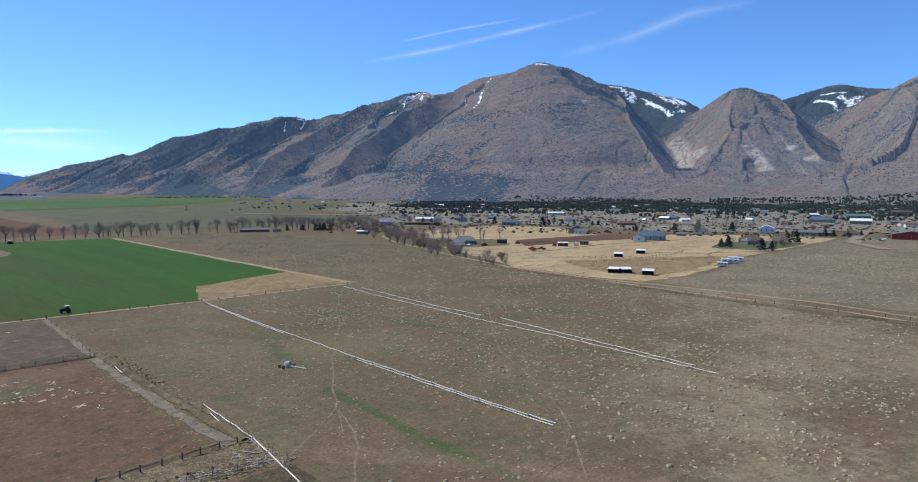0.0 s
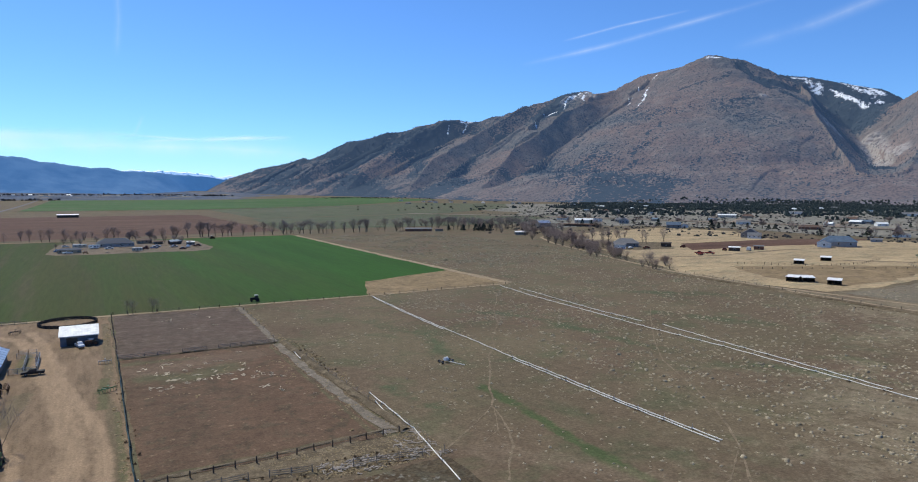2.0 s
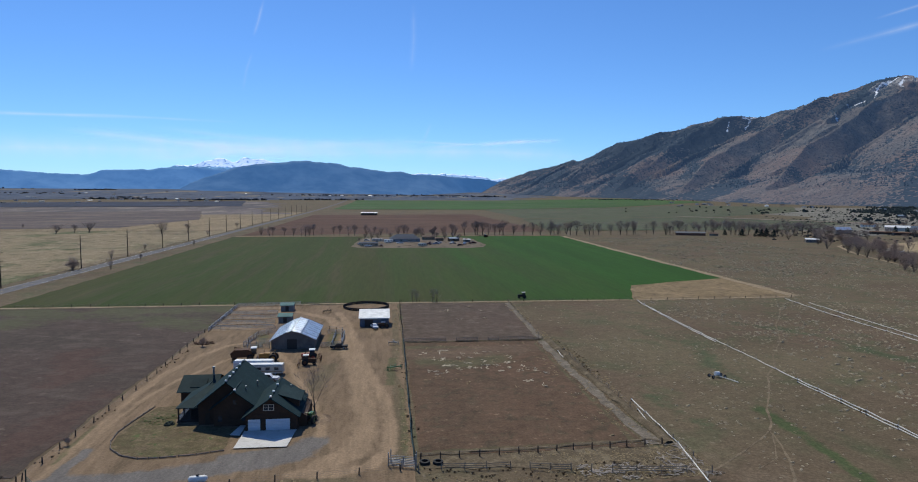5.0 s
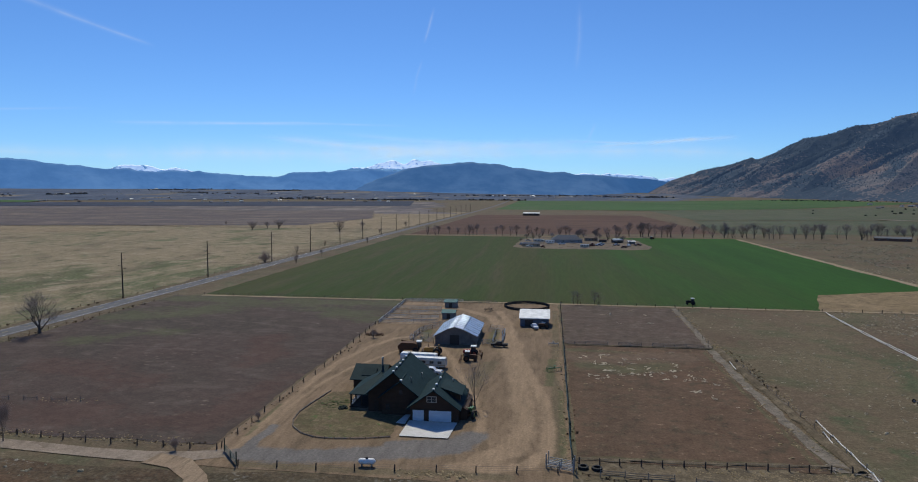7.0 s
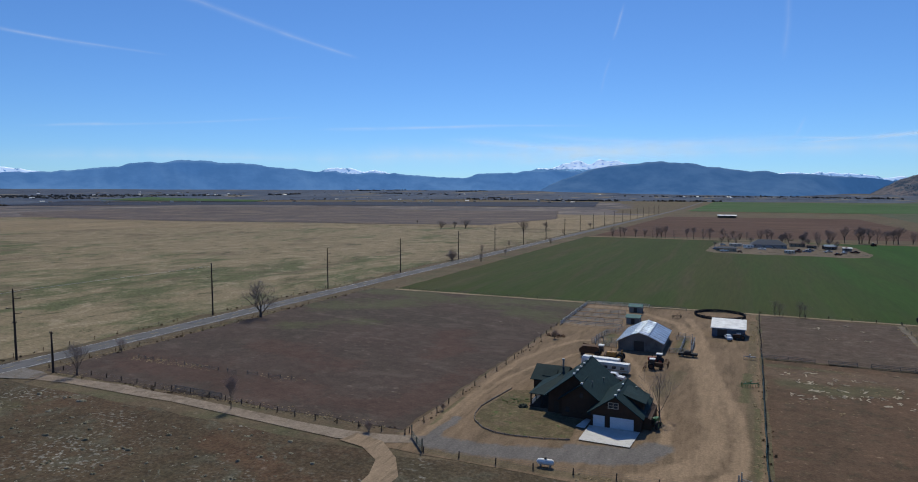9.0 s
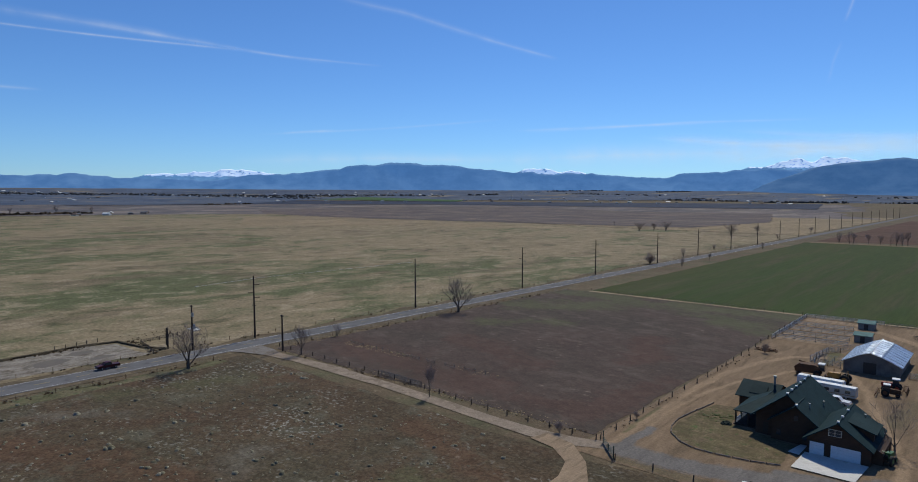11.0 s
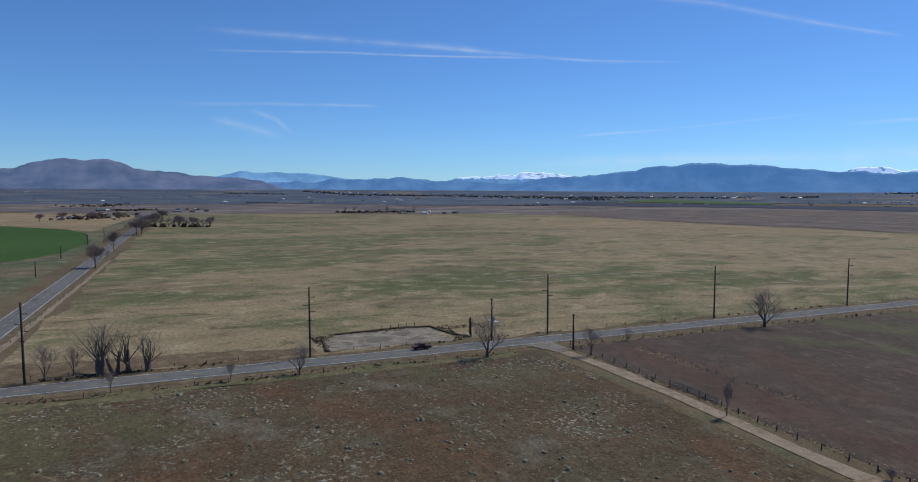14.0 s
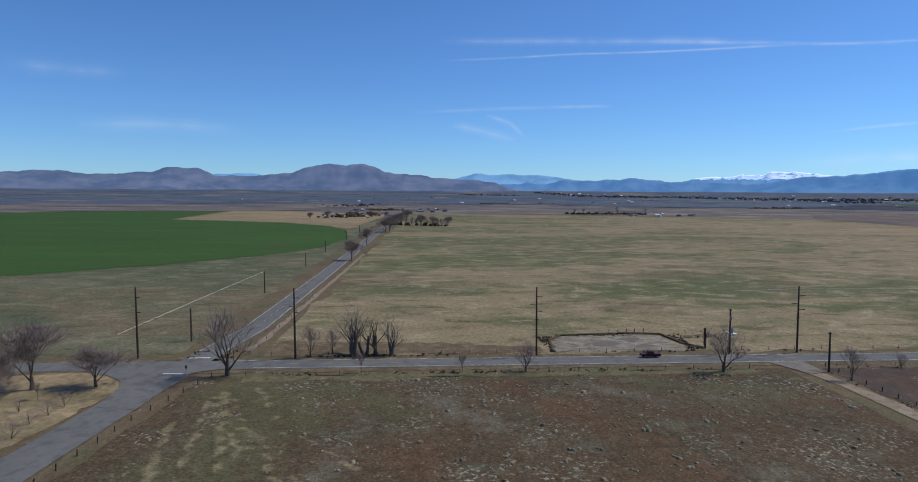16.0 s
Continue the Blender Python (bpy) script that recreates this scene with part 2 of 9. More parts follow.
M_YELLOW = soil("dry_grass_lot", (0.36, 0.27, 0.158), (0.3, 0.228, 0.137), (0.245, 0.2, 0.122), 50, 9, 0.8, stretch=(0.5, 1, 1))
# these two far grounds carry blue haze mixed into their base colours
M_DARKSCRUB = soil("hazed_dark_scrub", (0.038, 0.045, 0.07), (0.033, 0.041, 0.064), (0.055, 0.058, 0.078), 200, 50, 4, stretch=(0.6, 1, 1))
M_FARFLAT = soil("hazed_far_flat", (0.066, 0.088, 0.132), (0.09, 0.102, 0.13), (0.045, 0.062, 0.1), 330, 80, 5, stretch=(1, 0.45, 1), c3=(0.17, 0.15, 0.12), spots=120, spot_cover=(0.6, 0.68))
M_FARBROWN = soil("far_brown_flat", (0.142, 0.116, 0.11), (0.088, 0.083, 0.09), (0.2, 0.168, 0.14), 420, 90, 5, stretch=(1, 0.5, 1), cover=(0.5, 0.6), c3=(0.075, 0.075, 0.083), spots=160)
M_GREYSAGE = soil("grey_sage_flat", (0.195, 0.178, 0.146), (0.165, 0.16, 0.134), (0.125, 0.124, 0.102), 140, 28, 3, c3=(0.21, 0.19, 0.15), spots=16, spot_cover=(0.58, 0.7), grit=0.4)
M_ASPHALT = soil("asphalt", (0.145, 0.142, 0.145), (0.127, 0.124, 0.127), (0.108, 0.106, 0.108), 30, 4, 0.2, grit=0.12, bump=0.01)
M_TRACK = soil("dirt_track", (0.26, 0.207, 0.158), (0.23, 0.18, 0.135), (0.19, 0.148, 0.11), 18, 3, 0.4, grit=0.22)
M_BROWNSTRIP = soil("bare_brown_strip", (0.135, 0.1, 0.064), (0.11, 0.08, 0.052), (0.165, 0.125, 0.082), 18, 4, 0.5)
M_LANE = soil("pale_lane", (0.31, 0.24, 0.155), (0.27, 0.205, 0.135), (0.22, 0.17, 0.11), 12, 2.5, 0.4, grit=0.22)
M_VERGE = soil("dry_verge", (0.13, 0.1, 0.064), (0.1, 0.078, 0.05), (0.165, 0.13, 0.084), 14, 3, 0.5)

# ---- noise for land forms ----
def lattice(ix, iy, seed):
    h = (ix.astype(np.int64) * 374761393 + iy.astype(np.int64) * 668265263 + seed * 982451653) & 0xFFFFFFFF
    h = ((h ^ (h >> 13)) * 1274126177) & 0xFFFFFFFF
    return ((h ^ (h >> 16)) & 0xFFFF) / 65535.0


def value_noise(x, y, seed):
    ix, iy = np.floor(x), np.floor(y)
    fx, fy = x - ix, y - iy
    fx, fy = fx * fx * (3 - 2 * fx), fy * fy * (3 - 2 * fy)
    a, b = lattice(ix, iy, seed), lattice(ix + 1, iy, seed)
    c, d = lattice(ix, iy + 1, seed), lattice(ix + 1, iy + 1, seed)
    return (a * (1 - fx) + b * fx) * (1 - fy) + (c * (1 - fx) + d * fx) * fy


def fractal(x, y, size, octaves, seed, ridged=False):
    total, amp, norm = 0.0, 1.0, 0.0
    for k in range(octaves):
        n = value_noise(x / size + 17.3 * k, y / size - 9.1 * k, seed + k)
        total = total + amp * (1 - abs(2 * n - 1) if ridged else n)
        norm, amp, size = norm + amp, amp * 0.5, size * 0.5
    return total / norm


def along(lines, x, y, soft=1.0):
    """1 on the given lines, falling to 0 past their half width."""
    best = np.zeros(x.shape)
    for ax, ay, bx, by, w in lines:
        dx, dy = bx - ax, by - ay
        f = np.clip(((x - ax) * dx + (y - ay) * dy) / (dx * dx + dy * dy + 1), 0, 1)
        d = np.hypot(x - ax - f * dx, y - ay - f * dy)
        best = np.maximum(best, np.clip((1.35 - d / w) / (0.7 * soft), 0, 1))
    return best


def grid_mesh(name, X, Y, Z, mat, masks):
    ny, nx = X.shape
    idx = np.arange(nx * ny).reshape(ny, nx)
    quads = np.stack([idx[:-1, :-1], idx[:-1, 1:], idx[1:, 1:], idx[1:, :-1]], -1).reshape(-1, 4)
    me = bpy.data.meshes.new(name)
    me.from_pydata(np.stack([X, Y, Z], -1).reshape(-1, 3).tolist(), [], quads.tolist())
    me.update()
    me.polygons.foreach_set("use_smooth", [True] * len(me.polygons))
    for key, val in masks.items():
        at = me.attributes.new(key, "FLOAT", "POINT")
        at.data.foreach_set("value", val.reshape(-1).astype(np.float32))
    me.materials.append(mat)
    return new(name, me)

# ---- ground, fields and roads ----
def height(x, y):
    """The valley floor is level near by and rises gently towards the hills."""
    r = math.hypot(x, y)
    s = min(1.0, max(0.0, (r - 1500) / 3100))
    rise = min(1.0, max(0.0, (r - 2900) / 1150)) ** 1.5 * min(1.0, max(0.0, (200 - x) / 1500))
    return 45 * s * s + 20 * rise


def finish(name, verts, faces, mat, smooth=False):
    me = bpy.data.meshes.new(name)
    me.from_pydata(verts, [], faces)
    me.update()
    me.materials.append(mat)
    if smooth:
        me.polygons.foreach_set("use_smooth", [True] * len(me.polygons))
    return new(name, me)


def land():
    radii = [12 * i for i in range(1, 26)]
    while radii[-1] < 4880:
        radii.append(min(4880, radii[-1] * 1.055))
    n = 192
    verts, faces = [(0, 0, 0)], []
    for r in radii:
        for k in range(n):
            a = 2 * math.pi * k / n
            x, y = r * math.cos(a), r * math.sin(a)
            verts.append((x, y, height(x, y)))
    for k in range(n):
        faces.append((0, 1 + k, 1 + (k + 1) % n))
    for i in range(len(radii) - 1):
        a, b = 1 + i * n, 1 + (i + 1) * n
        for k in range(n):
            faces.append((a + k, b + k, b + (k + 1) % n, a + (k + 1) % n))
    ob = finish("ground", verts, faces, M_GROUND, True)
    return tagged(ob, "brown sagebrush flat of a wide dry valley", "ground", kind="structure")


def sheet(name, outline, mat, lift, label, category="field", wobble=0.8, step=7.0, seed=0):
    """A patch of ground with an uneven edge, laid just above the land."""
    rnd = random.Random(seed + len(name) * 7)
    pts = []
    for i, a in enumerate(outline):
        b = outline[(i + 1) % len(outline)]
        d = math.hypot(b[0] - a[0], b[1] - a[1])
        st = max(step, d / 60)
        k = max(1, int(d / st))
        for j in range(k):
            f = j / k
            w = min(wobble, 0.3 * d / k) if j else 0.0
            pts.append((a[0] + (b[0] - a[0]) * f + rnd.uniform(-w, w), a[1] + (b[1] - a[1]) * f + rnd.uniform(-w, w)))
    bm = bmesh.new()
    bm.faces.new([bm.verts.new((x, y, 0)) for x, y in pts])
    bmesh.ops.triangulate(bm, faces=bm.faces[:])
    if max(math.hypot(*p) for p in pts) > 1400:
        for _ in range(7):
            long = [e for e in bm.edges if e.calc_length() > 130]
            if not long:
                break
            bmesh.ops.subdivide_edges(bm, edges=long, cuts=1)
            bmesh.ops.triangulate(bm, faces=[f for f in bm.faces if len(f.verts) > 3])
    for v in bm.verts:
        v.co.z = height(v.co.x, v.co.y) + lift
    bmesh.ops.recalc_face_normals(bm, faces=bm.faces[:])
    if sum(f.normal.z for f in bm.faces) < 0:
        bmesh.ops.reverse_faces(bm, faces=bm.faces[:])
    me = bpy.data.meshes.new(name)
    bm.to_mesh(me)
    bm.free()
    me.materials.append(mat)
    return tagged(new(name, me), label, category, kind="structure")


def strip(name, line, width, mat, lift, label, category="road", wobble=0.15, camber=0.0, step=9.0, seed=3):
    """A band of even width along a line: a road, a track or a bank."""
    rnd = random.Random(seed)
    pts = []
    for a, b in zip(line, line[1:]):
        d = math.hypot(b[0] - a[0], b[1] - a[1])
        k = max(1, int(d / max(step, d / 80)))
        pts += [(a[0] + (b[0] - a[0]) * j / k, a[1] + (b[1] - a[1]) * j / k) for j in range(k)]
    pts.append(line[-1])
    verts, faces = [], []
    for i, p in enumerate(pts):
        a, b = pts[max(0, i - 1)], pts[min(len(pts) - 1, i + 1)]
        d = Vector((b[0] - a[0], b[1] - a[1])).normalized()
        n = Vector((-d.y, d.x))
        for s in (-1, -0.5, 0, 0.5, 1):
            o = n * (s * width / 2 + (rnd.uniform(-wobble, wobble) if abs(s) == 1 else 0))
            x, y = p[0] + o.x, p[1] + o.y
            verts.append((x, y, height(x, y) + lift + camber * (1 - s * s)))
        if i:
            q = 5 * i
            faces += [(q - 5 + j, q - 4 + j, q + 1 + j, q + j) for j in range(4)]
    ob = finish(name, verts, faces, mat)
    if sum(p.normal.z for p in ob.data.polygons) < 0:
        ob.data.flip_normals()
    return tagged(ob, label, category, kind="structure")


def painted(name, x0, x1, y0, y1, step, mat, lift, layers, label, category="field", ragged=0.5):
    """A piece of ground as a fine grid whose worn, green, gravelled or painted-brighter parts run along lines."""
    gx, gy = np.meshgrid(np.arange(x0, x1 + step / 2, step), np.arange(y0, y1 + step / 2, step))
    jx, jy = (fractal(gx, gy, 5, 3, 31) - 0.5) * 2 * ragged, (fractal(gx, gy, 5, 3, 37) - 0.5) * 2 * ragged
    rim = np.maximum(np.maximum(np.clip(1 - (gx - x0) / 4, 0, 1), np.clip(1 - (x1 - gx) / 4, 0, 1)), np.maximum(np.clip(1 - (gy - y0) / 4, 0, 1), np.clip(1 - (y1 - gy) / 4, 0, 1)))
    gz = np.full(gx.shape, lift) + 0.03 * (fractal(gx, gy, 4, 3, 43) - 0.5) * (1 - rim)
    masks = {key: along(lines, gx + jx, gy + jy, soft) for key, (lines, soft) in layers.items()}
    ob = grid_mesh(name, gx + jx * rim, gy + jy * rim, gz, mat, masks)
    return tagged(ob, label, category, kind="structure")


def sector(name, az0, az1, r0, r1, step, mat, lift, label):
    """A ragged piece of far ground between two bearings and two distances."""
    az, r = np.meshgrid(np.radians(np.arange(az0, az1 + 0.01, 1.0)), np.arange(r0, r1 + 1, step))
    rag = (fractal(az * r, r, 260, 4, 57) - 0.5) * 130
    edge = np.maximum(np.clip(1 - (az - az.min()) / radians(8), 0, 1), np.clip(1 - (az.max() - az) / radians(8), 0, 1))
    az = az + edge * (fractal(r, r * 0.4, 170, 4, 63) - 0.5) * radians(9)
    r = r + rag
    gx, gy = r * np.sin(az), r * np.cos(az)
    s = np.clip((r - 1500) / 3100, 0, 1)
    rise = np.clip((r - 2900) / 1150, 0, 1) ** 1.5 * np.clip((200 - gx) / 1500, 0, 1)
    ob = grid_mesh(name, gx, gy, 45 * s * s + 20 * rise + lift, mat, {})
    return tagged(ob, label, "ground", kind="structure")


def trace(pts, w):
    """Joins points into lines of one half width."""
    return [(a[0], a[1], b[0], b[1], w) for a, b in zip(pts, pts[1:])]


land()
painted("yard", -58, 4.4, 98, 264, 0.8, M_FARMYARD, 0.06, {
    "gravel": (trace([(-51.4, 104), (-46, 104), (-39.7, 104.6), (-33.5, 106.3), (-26.9, 107.5), (-20.9, 109), (-15.9, 111.5), (-13, 117)], 3.3) + trace([(-51.8, 104), (-52, 112), (-52, 117)], 1.4) + trace([(-27, 112), (-17, 113)], 2.2), 1.4),
    "rut": (trace([(-15.3, 103.6), (-8.4, 103.4), (-2.8, 105.4), (0.2, 112.3), (0.8, 123), (-0.4, 140), (-4, 159.6), (-8, 185), (-13.3, 226), (-18, 246)], 1.7)
            + trace([(-10.9, 106.5), (-5.9, 111.3), (-4, 122.5), (-4.6, 135.5), (-7, 156), (-9.5, 176), (-12, 200)], 3.2) + trace([(-12.3, 119.7), (-12.6, 128.4), (-20.9, 157), (-24.5, 172), (-30, 185)], 1.2)
            + trace([(-54, 104), (-54.6, 122), (-55, 134.4), (-55.4, 151.9), (-54.3, 167.5), (-51.6, 182), (-45.9, 196), (-30, 206)], 1.3) + trace([(-52, 109), (-52.9, 122.6), (-53.2, 136.7), (-51.8, 149.4), (-49, 162), (-42, 180)], 0.8)
            + trace([(-8, 190), (-20, 235), (-34, 250)], 2.4), 1.7),
    "weeds": (trace([(-50, 100), (-39, 99.9), (-28, 100.2), (-16, 101), (-6, 100.6)], 1.7) + trace([(2.2, 108), (2.6, 130), (2.2, 150), (1.0, 164), (2.6, 178), (2.8, 196), (3, 250)], 1.6) + trace([(-17, 150), (-14, 170)], 3)
              + trace([(-41, 212), (-30, 192)], 3), 1.8),
    "green": (trace([(-16.4, 194), (-16.4, 212)], 2.0) + trace([(-37.5, 193), (-37.5, 208)], 2.0) + trace([(0.6, 152), (1.6, 176)], 1.5) + trace([(3.2, 108), (3.4, 148)], 0.7) + trace([(-55, 112), (-56, 130)], 0.6), 1.8)},
    "bare tan dirt yard round a farmhouse", "yard")
painted("field", 5.4, 45.6, 109.2, 193.4, 0.9, M_RED, 0.06, {
    "green": (trace([(10, 172), (20, 168), (30, 174)], 6) + trace([(7, 188), (22, 187)], 3) + trace([(44.6, 112), (44.4, 190)], 0.8) + trace([(8, 111), (40, 112)], 0.8), 2.2),
    "bare": (trace([(8, 180), (36, 184)], 8), 2.0)}, "fenced paddock of bare reddish soil")
painted("field", -160.6, -58.6, 107, 264, 1.5, M_WEST, 0.06, {
    "green": (trace([(-154, 256), (-110, 254), (-62, 254)], 15) + trace([(-95, 250), (-63, 226)], 13) + trace([(-155, 215), (-125, 235)], 15) + trace([(-140, 180), (-120, 195)], 9), 2.4),
    "rust": (trace([(-152, 124), (-110, 120), (-66, 116)], 12) + trace([(-66, 116), (-63, 150)], 8) + trace([(-130, 152), (-100, 142)], 10) + trace([(-75, 165), (-85, 190)], 9), 2.4),
    "pale": (trace([(-120, 240), (-98, 238), (-80, 244)], 0.6) + trace([(-145, 200), (-105, 190)], 1.5) + trace([(-130, 175), (-80, 170)], 1.5) + trace([(-110, 215), (-75, 205)], 1.2), 3.0)}, "bare brown pasture beside the country road", ragged=1.0)
painted("field", -159.6, 52, -49, 95, 1.6, M_SOUTH, 0.09, {
    "green": (trace([(-152, -40), (-140, -30), (-118, -30), (-96, -34)], 17) + trace([(-104, -42), (-50, -40)], 9) + trace([(-150, -16), (-130, -2)], 8) + trace([(-150, 60), (-140, 85)], 7) + trace([(-70, 70), (-40, 30)], 8), 2.6),
    "rust": (trace([(-150, 20), (-120, 40), (-90, 50)], 9) + trace([(-110, 0), (-80, 10)], 9) + trace([(-60, 80), (-90, 88)], 5) + trace([(-30, 20), (0, 60)], 12), 2.6),
    "straw": (trace([(-147, -41), (-100, -30)], 0.7) + trace([(-140, -43), (-98, -36)], 0.7) + trace([(-128, -46), (-100, -41)], 0.9) + trace([(-150, -34), (-122, -24)], 0.5) + trace([(-120, -20), (-104, -8)], 0.6) + [(-150 + 4 * k, -44 + 2.2 * k + (k % 3), -122 + 4 * k, -37 + 2.6 * k + (k % 3), 0.22 + 0.1 * (k % 2)) for k in range(9)], 1.8),
    "pale": (trace([(-140, 5), (-120, 18)], 6) + trace([(-100, 60), (-80, 40)], 6) + trace([(-130, -8), (-100, -15)], 5) + trace([(-150, 40), (-135, 55)], 5), 3.0)}, "brown sagebrush field with grey brush", ragged=1.0)
painted("field", 54, 344, -6, 262, 1.6, M_FLAT, 0.025, {
    "green": (trace([(120, 214), (137, 190), (138.5, 172), (139, 155), (141, 136)], 6) + trace([(183, 176), (195, 152), (202, 140)], 7) + trace([(82, 200), (92, 182), (86, 164), (84, 148)], 5) + trace([(58, 138), (62, 120)], 5)
              + trace([(230, 120), (250, 70)], 8) + trace([(150, 110), (165, 80)], 8) + trace([(210, 220), (240, 190)], 9), 3.0),
    "lush": (trace([(77.5, 127), (77.1, 113.6), (76.4, 104.4), (75.4, 94), (75, 86.7), (74.4, 77), (75.2, 67)], 2.0) + trace([(240, 108), (246, 96)], 2), 2.0),
    # extra brightness of ground seen away from the sun, painted as paler soil
    "pale": (trace([(200, 40), (250, 110), (310, 150)], 60) + trace([(110, 40), (150, 70), (200, 60)], 42), 3.0),
    "bare": (trace([(60, 96), (76, 70), (90, 50)], 5) + trace([(55, 104), (58, 90)], 2.5), 2.5)}, "dry sagebrush pasture with greener hollows")
sheet("field", [(-149, 268), (104, 265), (119, 307), (177, 329), (181, 670), (-152, 674)], M_GREEN, 0.06, "large level field of young green wheat", seed=1)
sheet("field", [(103, 264), (177, 267), (178, 330), (118, 308)], M_DRY, 0.05, "dry tan stubble corner of a green field", seed=2)
sheet("yard", [(-29, 546), (-22, 535), (8, 530), (40, 532), (66, 527), (80, 536), (86, 560), (82, 640), (70, 660), (-10, 666), (-24, 640)], M_YARD, 0.10, "bare dirt farmyard inside a green field", "yard", seed=3)
sheet("field", [(-148, 695), (188, 750), (180, 1340), (-142, 1330)], M_PLOW, 0.10, "brown ploughed field behind a row of bare trees", seed=4)
sheet("field", [(-138, 1720), (-125, 2900), (470, 2840), (1150, 3200), (1330, 2586), (650, 1900), (240, 1707)], M_FARGREEN, 0.5, "distant bright green crop field", seed=5)
sheet("field", [(240, 1120), (250, 1690), (660, 1880), (1000, 2150), (1250, 1900), (1000, 1500), (640, 1200)], M_OLIVE, 0.3, "olive green pasture below the mountains", wobble=6, seed=26)
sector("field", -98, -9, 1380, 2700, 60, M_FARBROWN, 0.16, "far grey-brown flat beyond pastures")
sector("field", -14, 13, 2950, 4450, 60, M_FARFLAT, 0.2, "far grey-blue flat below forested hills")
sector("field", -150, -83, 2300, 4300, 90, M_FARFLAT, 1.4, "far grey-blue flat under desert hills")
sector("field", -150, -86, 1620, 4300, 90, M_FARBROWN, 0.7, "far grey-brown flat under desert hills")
sheet("field", [(192, 760), (230, 1100), (620, 1180), (760, 980), (520, 760)], M_OLIVE, 0.33, "olive green pasture behind the tree row", seed=6)
sheet("field", [(5.5, 196), (46, 196), (49, 262), (5.5, 265)], M_UPPER, 0.05, "small grey-brown bare paddock", seed=9)
sheet("field", [(-160, -50), (-161, 98), (-60, 96), (0, 100), (60, 80), (60, -70), (10, -70), (-110, -54)], M_SOUTH, 0.05, "brown sagebrush field with grey brush", seed=11)
sheet("field", [(-180, -40), (-1405, -5), (-1410, 42), (-1300, 417), (-1230, 818), (-900, 900), (-470, 785), (-182, 775)], M_PASTURE, 0.06,
      "wide winter pasture streaked straw and green", wobble=3, seed=12)
sheet("field", [(-774, 465), (-1010, 610), (-1000, 720), (-760, 760), (-440, 740), (-470, 690), (-640, 640)], M_TAN, 0.2, "pale straw-coloured strip of pasture", wobble=8, seed=13)
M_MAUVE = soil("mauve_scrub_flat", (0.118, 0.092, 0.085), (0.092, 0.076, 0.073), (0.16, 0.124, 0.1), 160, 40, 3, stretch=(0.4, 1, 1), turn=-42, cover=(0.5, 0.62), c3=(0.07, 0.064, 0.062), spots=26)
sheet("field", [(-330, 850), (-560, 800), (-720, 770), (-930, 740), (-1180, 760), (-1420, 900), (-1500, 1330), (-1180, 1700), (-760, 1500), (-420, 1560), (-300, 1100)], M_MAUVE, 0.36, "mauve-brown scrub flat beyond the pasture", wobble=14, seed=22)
sheet("field", [(-182, 782), (-470, 792), (-900, 908), (-1000, 1230), (-676, 1260), (-182, 1500)], M_TAN, 0.12, "straw-coloured flat beyond a wire fence", wobble=4, seed=14)
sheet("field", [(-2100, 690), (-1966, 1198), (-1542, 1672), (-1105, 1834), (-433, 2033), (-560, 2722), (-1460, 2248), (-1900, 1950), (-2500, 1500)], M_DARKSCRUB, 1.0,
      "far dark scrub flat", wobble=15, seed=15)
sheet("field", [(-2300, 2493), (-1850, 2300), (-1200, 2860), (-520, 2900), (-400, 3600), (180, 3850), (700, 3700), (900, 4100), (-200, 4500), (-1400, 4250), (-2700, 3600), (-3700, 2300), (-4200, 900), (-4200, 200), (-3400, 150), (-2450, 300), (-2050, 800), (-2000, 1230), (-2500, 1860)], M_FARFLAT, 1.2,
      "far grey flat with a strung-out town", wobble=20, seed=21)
sheet("field", [(-2493, 2172), (-1882, 2245), (-1772, 2030), (-2375, 1800)], M_FARGREEN, 1.8, "small far green field near a town", wobble=5, seed=16)
sheet("field", [(-356, -213), (-402, -157), (-467, -103), (-542, -70), (-663, -62), (-798, -80), (-880, -109), (-976, -189), (-1063, -378), (-1530, -420),
                (-1512, -651), (-1327, -790), (-800, -800), (-420, -520)], M_CIRCLE, 0.2, "round green irrigated crop field", wobble=1.5, seed=17)
sheet("field", [(-183, -64), (-600, -55), (-1000, -46), (-1350, -36), (-1660, -425), (-1400, -800), (-400, -800), (-183, -300)], M_SIDEPASTURE, 0.07, "pale pasture round a green crop", wobble=2, seed=18)
sheet("field", [(-824, -76), (-1357, -40), (-1660, -415), (-1070, -375), (-980, -189), (-880, -109)], M_TAN, 0.25, "straw-coloured strip beside a crop", wobble=3, seed=19)

strip("verge", [(-171, -1500), (-171, 4700)], 14.5, M_VERGE, 0.08, "dry grass verge along a country road", "verge", wobble=1.0)
strip("verge", [(-4500, 60), (-1528, -18), (-413, -45), (-217, -51), (-176, -57)], 10.8, M_VERGE, 0.08, "dry grass verge along a side road", "verge", wobble=1.0)
strip("road", [(-171.2, -1500), (-171.2, 4700)], 8.6, M_ASPHALT, 0.14, "grey asphalt country road", camber=0.1)
strip("road", [(-4500, 60), (-1528, -18), (-413, -45), (-217, -51), (-174, -57)], 8.0, M_ASPHALT, 0.13, "grey asphalt side road", camber=0.1)
strip("road", [(-170, -58), (-113, -63.5), (0, -72), (400, -110)], 9.5, M_ASPHALT, 0.13, "grey asphalt road into a crossing", camber=0.1)
